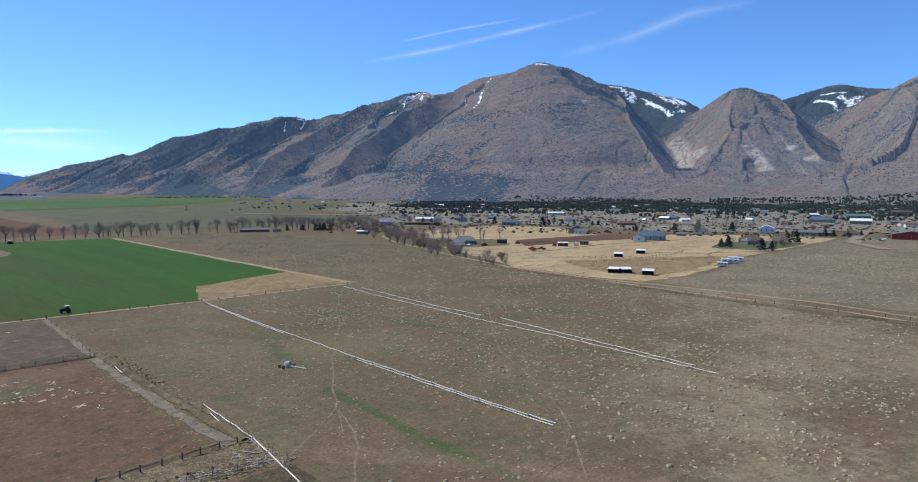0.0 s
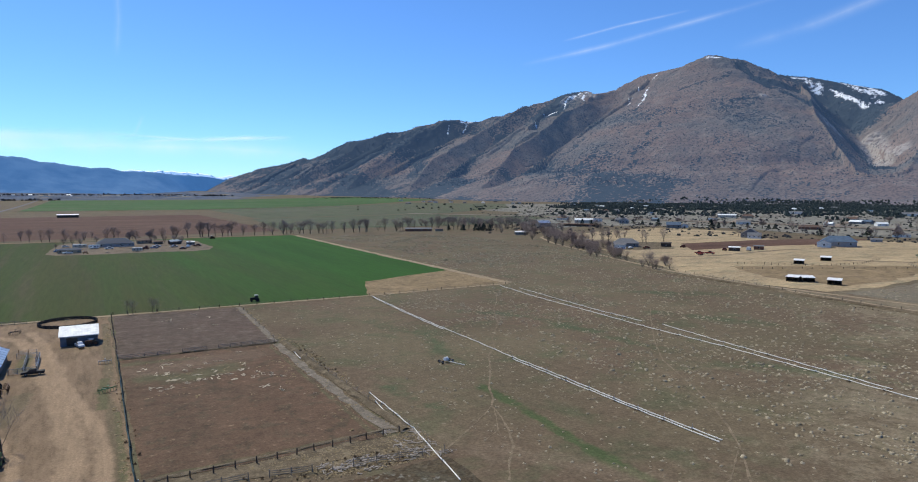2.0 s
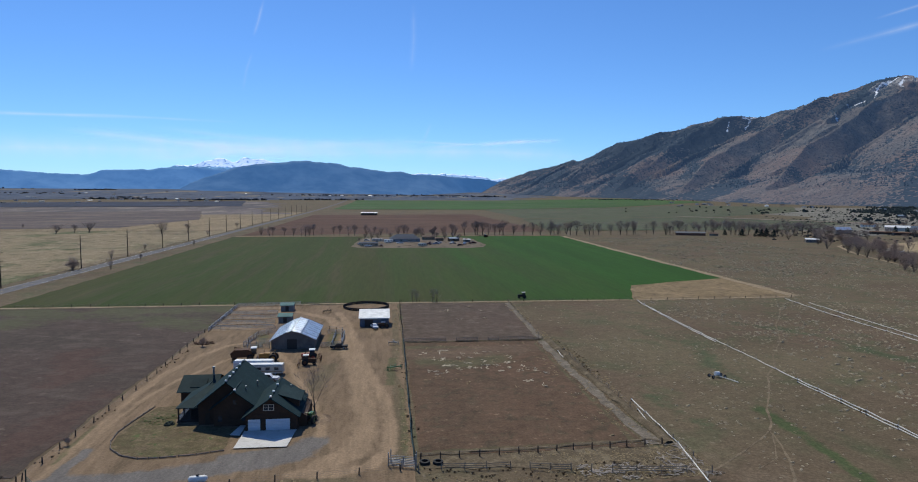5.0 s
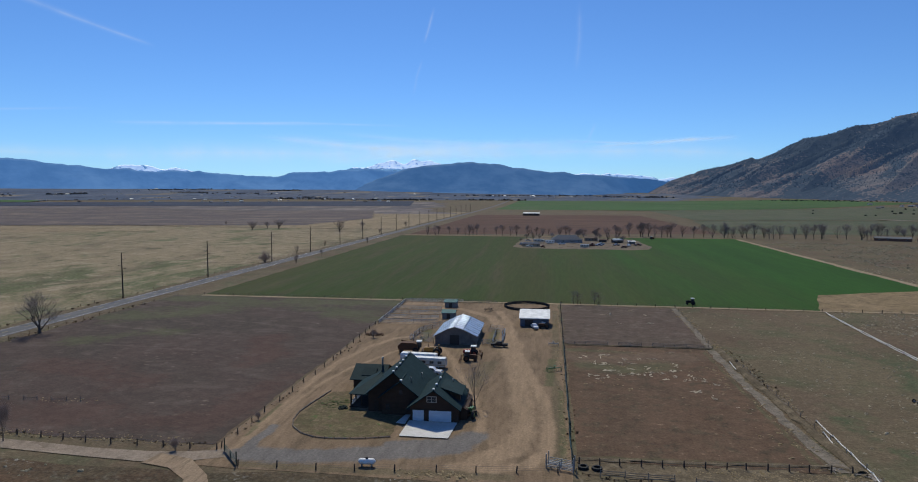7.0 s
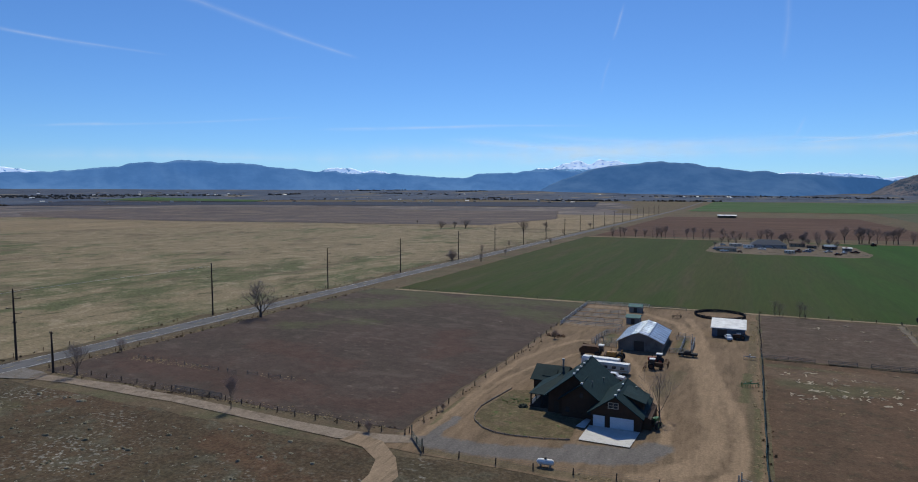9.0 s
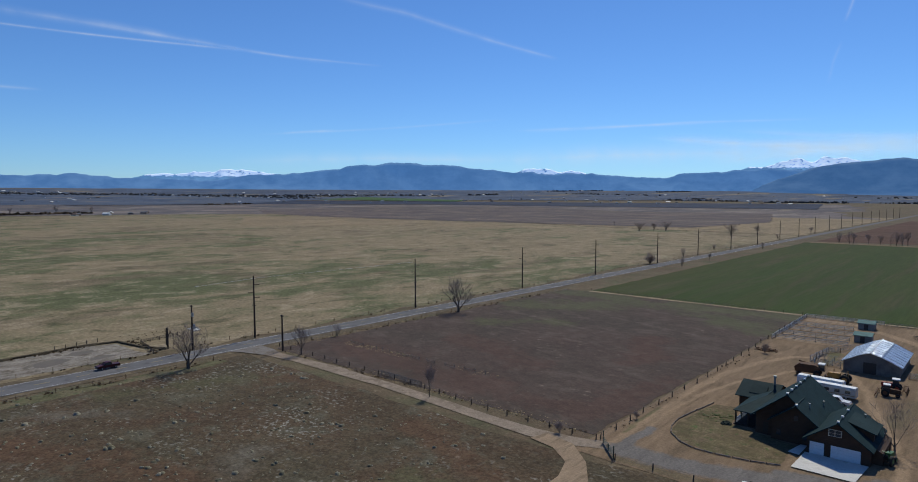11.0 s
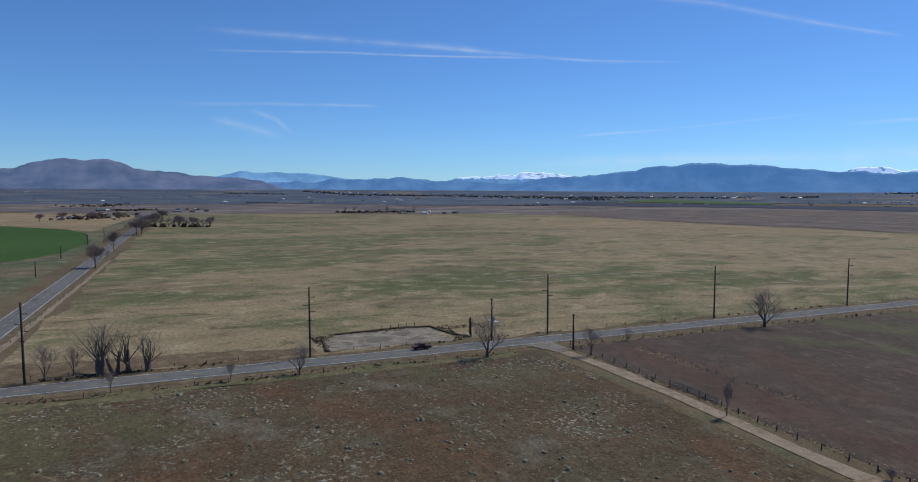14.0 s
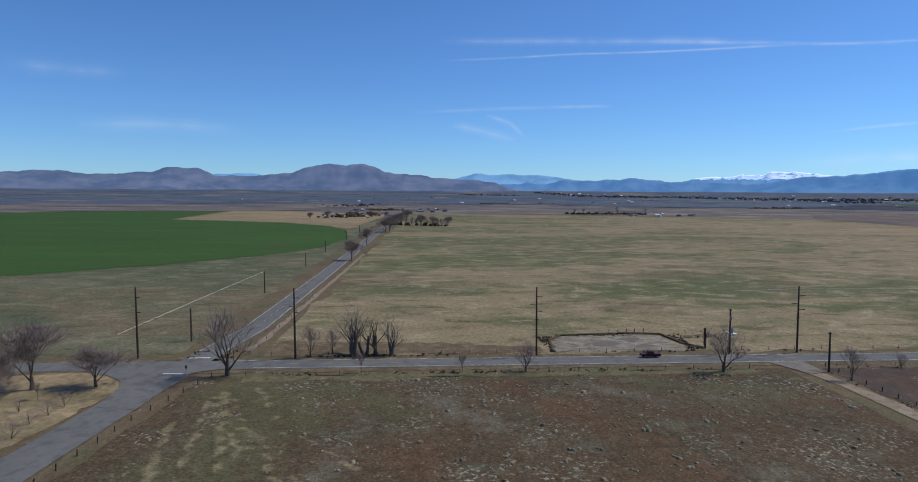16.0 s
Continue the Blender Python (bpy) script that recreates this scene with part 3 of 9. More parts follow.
strip("driveway", [(-164, 101), (-156, 102.5), (-145, 103.5), (-131, 103.9), (-112, 103.2), (-95, 102.1), (-79, 101), (-68, 100.3), (-60, 101.5), (-54, 104)], 4.0, M_TRACK, 0.11, "pale dirt driveway to a farm", "driveway", wobble=0.4)

# ---- mountains ----
CREST = [(743, 4722, 47), (870, 4668, 140), (1020, 4616, 199), (1168, 4539, 230), (1269, 4477, 264), (1326, 4449, 262), (1540, 4340, 358),
         (1623, 4293, 386), (1702, 4245, 403), (1818, 4170, 450), (1858, 4145, 466), (2032, 4027, 496), (2128, 3956, 524), (2284, 3830, 530),
         (2346, 3772, 541), (2430, 3680, 540), (2475, 3637, 563), (2550, 3585, 580), (2600, 3549, 643), (2697, 3456, 664), (2799, 3333, 684),
         (2835, 3281, 660), (2933, 3129, 680), (3001, 3026, 750), (3044, 2954, 764), (3137, 2774, 793), (3182, 2670, 827), (3227, 2609, 807),
         (3276, 2548, 793), (3267, 2559, 801), (3332, 2474, 727)]
SPURS = [
    [(3188, 2656, 829), (3096, 2533, 690), (2914, 2279, 513), (2669, 1941, 319), (2294, 1606, 108), (2061, 1415, 25)],
    [(3029, 2981, 765), (2607, 2901, 476), (2198, 2724, 277), (1816, 2512, 114), (1560, 2325, 21)],
    [(3267, 2559, 801), (3150, 2120, 425), (2895, 1775, 285), (2540, 1399, 145), (2381, 1273, 81)],
    [(3240, 2590, 800), (3123, 2326, 565), (2905, 2027, 405), (2605, 1670, 236), (2330, 1430, 92)],
    [(2807, 3323, 687), (2346, 3240, 413), (1903, 3056, 186), (1550, 2799, 46)],
    [(2456, 3650, 562), (1966, 3541, 306), (1600, 3392, 156), (1276, 3152, 31)],
    [(2089, 3986, 523), (1755, 3871, 347), (1448, 3729, 209), (1127, 3524, 45)],
    [(1572, 4323, 381), (1347, 4189, 238), (1111, 4050, 127), (897, 3898, 35)],
    [(1281, 4470, 271), (1072, 4370, 166), (855, 4214, 67)],
    [(3293, 1687, 431), (3478, 1652, 552), (3571, 1568, 599), (3663, 1479, 536), (3536, 1250, 371), (3243, 1020, 244), (2875, 858, 128)],
    [(3571, 1568, 599), (3227, 1355, 400), (2784, 1117, 204), (2514, 984, 101)],
    [(3293, 1687, 431), (2927, 1525, 254), (2578, 1327, 132)],
    [(3478, 1652, 552), (3084, 1431, 340), (2533, 1194, 128)],
    [(3551, 2683, 759), (3780, 2708, 776), (3933, 2574, 761), (4035, 2409, 711), (4094, 2204, 649), (4093, 2099, 582)],
    [(4266, 1721, 581), (4476, 1590, 661), (4565, 1484, 706), (4593, 1393, 706), (4628, 1272, 675), (4610, 1143, 655), (4593, 998, 644)],
    [(3874, 450, 686), (3932, 735, 656), (3860, 840, 591), (3581, 931, 420), (3263, 956, 268), (2964, 907, 155)],
    [(3932, 735, 656), (3226, 694, 311), (2624, 637, 98)],
    [(3874, 450, 686), (3174, 408, 363), (2573, 377, 111)],
    [(3874, 450, 686), (3800, 0, 700), (3700, -600, 600), (3500, -1400, 500)],
    [(3800, 0, 700), (2900, -60, 250), (2400, -80, 60)], [(3700, -600, 600), (2800, -600, 220), (2300, -600, 60)],
    [(3500, -1400, 500), (2600, -1300, 200), (2100, -1200, 50)],
]

VALLEYS = [
    [(2388, 1260, 75), (2825, 1502, 150), (3249, 1771, 260), (3638, 2099, 420), (3763, 2318, 540)],
    [(2739, 787, 95), (3162, 943, 175), (3579, 1119, 290), (3977, 1349, 410), (4202, 1610, 510)],
    [(1559, 2504, 35), (1992, 2755, 140), (2425, 2926, 310), (2727, 3035, 500)],
    [(1453, 3019, 40), (1794, 3236, 140), (2143, 3378, 285), (2478, 3428, 460)],
    [(1225, 3385, 45), (1522, 3591, 130), (1860, 3710, 255), (2199, 3742, 400)],
    [(1031, 3761, 45), (1267, 3952, 115), (1572, 4056, 245), (1825, 4081, 380)],
    [(2385, 1036, 85), (2747, 1206, 222), (3064, 1353, 385)],
]


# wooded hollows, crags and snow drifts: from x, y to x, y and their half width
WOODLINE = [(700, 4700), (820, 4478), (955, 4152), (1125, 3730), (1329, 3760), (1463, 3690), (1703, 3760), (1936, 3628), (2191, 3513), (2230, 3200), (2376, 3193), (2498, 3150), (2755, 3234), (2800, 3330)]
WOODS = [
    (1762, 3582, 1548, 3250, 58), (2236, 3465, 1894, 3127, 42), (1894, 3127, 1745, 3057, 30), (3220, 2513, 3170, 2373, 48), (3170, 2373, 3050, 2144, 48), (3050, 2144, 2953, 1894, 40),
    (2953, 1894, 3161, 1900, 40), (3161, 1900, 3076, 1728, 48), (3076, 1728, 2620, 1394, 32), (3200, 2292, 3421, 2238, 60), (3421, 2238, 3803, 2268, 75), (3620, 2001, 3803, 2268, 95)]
HIGH_WOODS = [
    (4041, 2368, 4012, 2159, 60), (3850, 2600, 4000, 2350, 70), (3539, 1648, 3551, 1584, 26), (3551, 1584, 3522, 1499, 30), (3522, 1499, 3362, 1341, 40), (3362, 1341, 3258, 1152, 34),
    (3258, 1152, 3365, 1033, 40), (3780, 840, 3620, 941, 60), (3620, 941, 3658, 1074, 60), (3658, 1074, 3521, 1057, 60), (2783, 2505, 2872, 2463, 22), (2872, 2463, 2927, 2410, 30), (2927, 2410, 3025, 2410, 30), (2698, 2109, 2770, 2087, 22), (2311, 2150, 2160, 2093, 26), (2160, 2093, 2030, 2094, 30), (2030, 2094, 1851, 2014, 30),
    (2175, 2572, 1952, 2439, 24), (1952, 2439, 1854, 2394, 26), (2142, 1815, 2076, 1777, 26),
    (2444, 3029, 1877, 2502, 16), (2310, 2232, 2019, 2093, 14), (2720, 1322, 2620, 1250, 14)]
CRAGS = [
    (3432, 1894, 2877, 1525, 50), (2893, 1477, 2930, 1500, 40), (2818, 1203, 2581, 1033, 26), (2921, 1074, 2880, 1060, 24), (2754, 946, 2762, 896, 24), (2836, 2064, 2860, 2080, 20),
    (2950, 1823, 3046, 1812, 26), (2627, 3313, 2790, 3240, 40)]
SNOW = [
    (3105, 2632, 3158, 2590, 18), (2830, 2808, 2766, 2750, 9), (2766, 2750, 2661, 2673, 9), (2661, 2673, 2500, 2557, 7), (2823, 2867, 2800, 2830, 8), (2991, 2892, 2936, 2873, 9), (2700, 2800, 2560, 2690, 5),
    (3886, 2543, 3850, 2473, 30), (3907, 2465, 3840, 2430, 34), (3836, 2603, 3886, 2543, 16), (4018, 2399, 4058, 2291, 22), (4058, 2291, 4042, 2155, 24), (4013, 2330, 4012, 2200, 30), (3893, 2367, 3821, 2229, 24),
    (3821, 2229, 3744, 2090, 20), (3977, 2139, 3773, 2087, 24), (3920, 2330, 3779, 2151, 20), (4393, 1481, 4377, 1403, 26), (4377, 1403, 4274, 1315, 24), (4433, 1342, 4396, 1298, 36), (4420, 1274, 4363, 1271, 40),
    (4486, 1262, 4420, 1274, 30), (4453, 1479, 4480, 1340, 12), (2632, 3319, 2703, 3318, 16), (2703, 3318, 2769, 3279, 16), (2685, 3209, 2740, 3260, 12), (2517, 3262, 2438, 3276, 12), (2334, 3224, 2328, 3198, 9),
    (2632, 3319, 2560, 3230, 7), (2119, 3888, 2073, 3849, 8), (2281, 3870, 2212, 3886, 10), (2240, 3880, 2180, 3820, 6)]


def mountain_height(x, y):
    """Rounded ridges fall off on both sides into narrow gullies; a gravel fan spreads from their feet."""
    top = np.full(x.shape, -1e9)
    near = np.full(x.shape, 1e9)
    wx = x + 60 * (fractal(x, y, 420, 3, 11) - 0.5)
    wy = y + 60 * (fractal(x, y, 420, 3, 23) - 0.5)
    run = np.zeros(x.shape)
    start = 0.0
    for line in [CREST] + SPURS:
        ridge, off, at = np.full(x.shape, -1e9), np.full(x.shape, 1e9), np.zeros(x.shape)
        for a, b in zip(line, line[1:]):
            dx, dy = b[0] - a[0], b[1] - a[1]
            f = np.clip(((wx - a[0]) * dx + (wy - a[1]) * dy) / (dx * dx + dy * dy), 0, 1)
            d = np.hypot(wx - a[0] - f * dx, wy - a[1] - f * dy)
            z = a[2] + (b[2] - a[2]) * f
            e = np.sqrt(d * d + 900) - 30
            h = z - 0.62 * np.minimum(e, 150) - 0.46 * np.maximum(e - 150, 0)
            side = np.sign((wx - a[0]) * dy - (wy - a[1]) * dx)
            at = np.where(h > ridge, (start + f * math.hypot(dx, dy)) + side * 3171.0, at)
            start += math.hypot(dx, dy)
            off = np.where(h > ridge, d, off)
            ridge = np.maximum(ridge, h)
        fill = 38 * np.clip(1 - np.abs(ridge - top) / 150, 0, 1) ** 2 * np.clip(np.minimum(near, off) / 160, 0, 1)      # scree rounds the hollows
        run, near = np.where(ridge > top, at, run), np.where(ridge > top, off, near)
        top = np.maximum(top, ridge) + fill
    for line in VALLEYS:                           # canyons cut back between the spurs
        low = np.full(x.shape, 1e9)
        for a, b in zip(line, line[1:]):
            dx, dy = b[0] - a[0], b[1] - a[1]
            f = np.clip(((wx - a[0]) * dx + (wy - a[1]) * dy) / (dx * dx + dy * dy), 0, 1)
            d = np.hypot(wx - a[0] - f * dx, wy - a[1] - f * dy)
            low = np.minimum(low, a[2] + (b[2] - a[2]) * f + 0.56 * d + 0.0014 * d * d)
        near = np.where(low < top, np.minimum(near, (top - low) + 25), near)
        top = np.minimum(top, low)
    away = np.clip(near / 170, 0, 1)
    tall = np.clip(top / 160, 0.1, 1)
    gully = fractal(run + 0.25 * near, near * 0.2, 210, 2, 5, True) ** 3
    top = top - away * tall * 46 * gully
    rill = fractal(run + 0.3 * near, near * 0.14, 64, 2, 205, True) ** 2
    top = top - away * tall * 14 * rill
    top = top + (fractal(x, y, 170, 4, 9) - 0.5) * 34 * away * tall
    top = top + (fractal(x, y, 34, 3, 133) - 0.5) * 7 * np.clip(near / 70, 0.25, 1) * tall
    crag = along(CRAGS, x, y)
    top = top + crag * (30 * fractal(x, y, 60, 4, 151, True) - 17) * np.clip(top / 300, 0.3, 1)
    outcrop = np.clip((fractal(x, y, 210, 3, 171) - 0.56) * 8, 0, 1)
    top = top + outcrop * (fractal(x, y, 30, 3, 173, True) - 0.4) * 16 * np.clip((top - 220) / 200, 0, 1)
    r = np.hypot(x, y)
    az = np.degrees(np.arctan2(x, y))
    foot = np.interp(az, [0, 9, 15, 20, 35, 50, 80, 130], [5300, 5100, 4200, 3500, 2700, 2250, 2150, 2000])
    fan = np.clip((r - foot) / 600, -1, 3.2)
    fan = np.where(fan > 0, 90 * np.maximum(fan, 0) ** 1.5, 30 * fan) + np.where(fan > 0, 6 * (fractal(x, y, 150, 3, 77) - 0.5), 0)
    s = np.clip((r - 1500) / 3100, 0, 1)
    base = 45 * s * s - 2
    fan = np.minimum(fan, 130) + base
    return np.maximum(fan, top), top - fan, near


def mountain_material():
    m, nt, b = blank("hazy_mountain_scrub")
    v = place(nt)
    n1, n2, n3 = noise_tex(nt, v, 420, 5, 0.62, 0.5), noise_tex(nt, v, 70, 5, 0.65), noise_tex(nt, v, 11, 3, 0.7)
    col = mix(nt, ramp(nt, n1, 0.38, 0.62), rgb((0.17, 0.117, 0.092)), rgb((0.114, 0.106, 0.096)))
    xyz = nt.nodes.new("ShaderNodeSeparateXYZ")
    nt.links.new(v, xyz.inputs[0])
    low = scalar(nt, "ADD", xyz.outputs[2], scalar(nt, "MULTIPLY", scalar(nt, "SUBTRACT", n1, 0.5), 320))
    col = mix(nt, ramp(nt, low, 50, 190, 0.5, 0), col, rgb((0.138, 0.097, 0.08)))       # redder soil on the lower slopes
    col = mix(nt, ramp(nt, n2, 0.5, 0.68, 0, 0.75), col, rgb((0.205, 0.17, 0.142)))
    col = mix(nt, ramp(nt, n3, 0.48, 0.62, 0, 0.75), col, rgb((0.058, 0.05, 0.044)))
    tree = nt.nodes.new("ShaderNodeAttribute")
    tree.attribute_name = "trees"
    vo = nt.nodes.new("ShaderNodeTexVoronoi")
    vo.inputs["Scale"].default_value = 1 / 13
    nt.links.new(v, vo.inputs["Vector"])
    gate = ramp(nt, noise_tex(nt, v, 48, 4, 0.7), 0.42, 0.62, -0.12, 0.2)
    size = scalar(nt, "ADD", ramp(nt, tree.outputs["Fac"], 0, 1, 0.08, 1.05), gate)
    dots = scalar(nt, "LESS_THAN", vo.outputs["Distance"], size)
    # tree dots lean blue: haze over the back woods put into their colour
    col = mix(nt, dots, col, rgb((0.03, 0.04, 0.048)))
    rock = ramp(nt, noise_tex(nt, v, 45, 6, 0.8), 0.6, 0.7, 0, 0.5)
    col = mix(nt, rock, col, rgb((0.29, 0.255, 0.22)))
    crag = nt.nodes.new("ShaderNodeAttribute")
    crag.attribute_name = "crag"
    bare = scalar(nt, "MULTIPLY", crag.outputs["Fac"], ramp(nt, noise_tex(nt, v, 26, 5, 0.75), 0.4, 0.55, 0, 0.85))
    col = mix(nt, bare, col, rgb((0.32, 0.29, 0.265)))
    snow = nt.nodes.new("ShaderNodeAttribute")
    snow.attribute_name = "snow"
    sn = ramp(nt, scalar(nt, "ADD", snow.outputs["Fac"], scalar(nt, "MULTIPLY", scalar(nt, "SUBTRACT", noise_tex(nt, v, 26, 6, 0.8), 0.5), 2.5)), 0.38, 0.56, 0, 0.95)
    sn = scalar(nt, "MULTIPLY", sn, ramp(nt, snow.outputs["Fac"], 0.02, 0.2))
    col = mix(nt, sn, col, rgb((0.8, 0.82, 0.85)))
    nt.links.new(col, b.inputs["Base Color"])
    b.inputs["Roughness"].default_value = 0.95
    b.inputs["Specular IOR Level"].default_value = 0.05
    b.inputs["Emission Color"].default_value = (0.11, 0.20, 0.38, 1)      # haze of some kilometres of air, painted in as blue emission
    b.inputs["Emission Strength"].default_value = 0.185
    relief(nt, b, scalar(nt, "ADD", n2, scalar(nt, "MULTIPLY", n3, 0.3)), 0.8, 8)
    return m


def mountains():
    fine = np.meshgrid(np.radians(np.arange(7.5, 86.5, 0.085)), np.arange(1880, 4892, 8.5))
    side = np.meshgrid(np.radians(np.arange(86, 140, 0.5)), np.arange(1880, 4892, 30))
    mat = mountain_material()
    for az, r in (fine, side):
        gx, gy = r * np.sin(az), r * np.cos(az)
        z, rise, near = mountain_height(gx, gy)
        edge = 60 * (fractal(gx, gy, 90, 3, 67) - 0.5)
        patch = fractal(gx, gy, 260, 4, 61)
        trees = np.clip((patch - 0.52) * 1.5 + 0.06, 0.03, 0.35) * np.clip((z - 60) / 80, 0.3, 1)
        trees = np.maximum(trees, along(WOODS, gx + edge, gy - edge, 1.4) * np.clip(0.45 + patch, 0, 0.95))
        trees = np.maximum(trees, along(HIGH_WOODS, gx + 1.7 * edge, gy - 1.7 * edge, 2.2) * np.clip(0.2 + patch * 1.1, 0, 0.9))
        trees = np.maximum(trees, 0.9 * (0.55 + 0.45 * np.clip((patch - 0.4) * 6, 0, 1)) * np.clip((r - 4000) / 150, 0, 1) * np.clip((gx - 3300) / 200, 0, 1) * np.clip((z - 300) / 100, 0, 1))
        # the crest's far side is wooded behind the bare spurs, with some open slopes
        line = np.interp(gx, [p[0] for p in WOODLINE], [p[1] for p in WOODLINE])
        back = np.clip((gy + edge - line) / 90, 0, 1) * np.clip((2830 - gx) / 60, 0, 1)
        trees = np.maximum(trees, back * np.clip(0.6 + (fractal(gx, gy, 240, 3, 83) - 0.45) * 3.2, 0.42, 0.97))
        trees = np.maximum(trees, np.clip((2350 - gx) / 700, 0, 1) * np.clip((patch - 0.34) * 3.0, 0.15, 0.8))
        edge = 22 * (fractal(gx, gy, 40, 3, 69) - 0.5)
        snow = along(SNOW, gx + edge, gy - edge, 2.2) * 0.75
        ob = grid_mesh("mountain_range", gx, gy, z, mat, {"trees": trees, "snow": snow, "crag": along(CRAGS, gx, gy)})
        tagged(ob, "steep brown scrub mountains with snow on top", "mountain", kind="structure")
        if az is fine[0]:
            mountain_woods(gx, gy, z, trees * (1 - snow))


def mountain_woods(gx, gy, z, dense):
    """Evergreens standing apart on the slopes, each a rough eight-sided crown."""
    rng = np.random.default_rng(8)
    ny, nx = gx.shape
    n = 150000
    i, j = rng.integers(0, ny, n), rng.integers(0, nx, n)
    keep = (rng.random(n) < dense[i, j] ** 1.6 * 0.5 + 0.13) & (z[i, j] > 70)
    i, j = i[keep], j[keep]
    n = len(i)
    size = rng.uniform(1.1, 2.7, n) * (1 + 0.5 * dense[i, j])
    base = np.stack([gx[i, j] + rng.uniform(-4, 4, n), gy[i, j] + rng.uniform(-4, 4, n), z[i, j] - 1], -1)
    ring = [(1, 0, 0.7), (0, 1, 0.9), (-1, 0, 0.6), (0, -1, 0.8), (0, 0, 2.6), (0, 0, -0.3)]
    vs = np.stack([base + size[:, None] * np.array(c) * rng.uniform(0.7, 1.15, (n, 1)) for c in ring], 1).reshape(-1, 3)
    tri = np.array([(0, 1, 4), (1, 2, 4), (2, 3, 4), (3, 0, 4), (1, 0, 5), (2, 1, 5), (3, 2, 5), (0, 3, 5)])
    fs = (tri[None] + 6 * np.arange(n)[:, None, None]).reshape(-1, 3)
    me = bpy.data.meshes.new("mountain_trees")
    me.from_pydata(vs.tolist(), [], fs.tolist())
    me.update()
    # the trees emit a little blue too, as painted haze
    me.materials.append(far_material("hazy_evergreens", (0.034, 0.046, 0.05), (0.12, 0.22, 0.42), 0.19))
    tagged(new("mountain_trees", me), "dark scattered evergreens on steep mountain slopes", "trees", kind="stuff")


def far_material(name, c, haze_glow, k, snow=0.0):
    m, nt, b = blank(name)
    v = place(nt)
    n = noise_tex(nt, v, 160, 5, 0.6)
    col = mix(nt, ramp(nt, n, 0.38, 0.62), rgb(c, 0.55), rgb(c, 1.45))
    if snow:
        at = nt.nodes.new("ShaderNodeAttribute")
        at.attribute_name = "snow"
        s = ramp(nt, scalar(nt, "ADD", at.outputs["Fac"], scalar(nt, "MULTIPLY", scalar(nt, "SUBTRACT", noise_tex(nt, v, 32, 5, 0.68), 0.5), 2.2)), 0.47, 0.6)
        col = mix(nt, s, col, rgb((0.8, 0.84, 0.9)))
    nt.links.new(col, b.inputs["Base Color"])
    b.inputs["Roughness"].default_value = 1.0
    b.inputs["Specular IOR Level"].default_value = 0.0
    # blue emission painted on in place of the haze of the air
    b.inputs["Emission Color"].default_value = rgb(haze_glow)
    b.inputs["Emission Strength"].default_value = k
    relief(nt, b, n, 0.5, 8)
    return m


def far_range(name, crest, r_foot, r_crest, mat, label, seed, snow_above=None, rough=1.0, behind=False, recede=None):
    """A distant range: crest is a run of (degrees left of +Y, degrees above the level)."""
    az = np.arange(crest[0][0], crest[-1][0] + 0.001, 0.12)
    el = np.interp(az, [c[0] for c in crest], [c[1] for c in crest])
    s = np.linspace(0, 1, 22)[:, None]
    A = np.radians(az)[None, :] + 0 * s
    arc = A * r_crest
    el = el[None, :] + 0.2 * rough * (fractal(arc, arc * 0, 90, 4, seed)[:1] - 0.5)
    foot, top = np.full(az.shape, float(r_foot)), np.full(az.shape, float(r_crest))
    if recede:                                     # its end swings back behind a nearer mountain: from, to (degrees), foot and crest there
        k = np.clip((recede[0] - az) / (recede[0] - recede[1]), 0, 1)
        foot, top = foot + (recede[2] - foot) * k, top + (recede[3] - top) * k
    zc = EYE + np.tan(np.radians(el)) * top[None, :]
    R = foot[None, :] + (top - foot)[None, :] * s
    zf = 45 * np.clip((r_foot - 1500) / 3100, 0, 1) ** 2 - 4
    if behind:                                     # only its upper slopes rise behind nearer hills
        zf = zc - 75
    spur = fractal(arc + 260 * fractal(arc, R, 500, 2, seed + 4), R * 0.6, 420, 4, seed + 9, True)
    Z = zf + (zc - zf) * s ** 1.15 - (1 - spur) * 0.36 * np.clip(s * 3, 0, 1) * (zc - zf) * 4 * s * (1 - s)
    X, Y = -np.sin(A) * R, np.cos(A) * R
    tail = 25
    X, Y, Z = np.vstack([X, X[-1:] * (1 + tail / r_crest)]), np.vstack([Y, Y[-1:] * (1 + tail / r_crest)]), np.vstack([Z, np.full_like(Z[-1:], 0)])
    masks = {}
    if snow_above is not None:
        masks["snow"] = np.clip((np.degrees(np.arctan2(Z - EYE, np.hypot(X, Y))) - snow_above) / 0.35, 0, 0.72)
    ob = grid_mesh(name, X, Y, Z, mat, masks)
    return tagged(ob, label, "mountain", kind="structure")


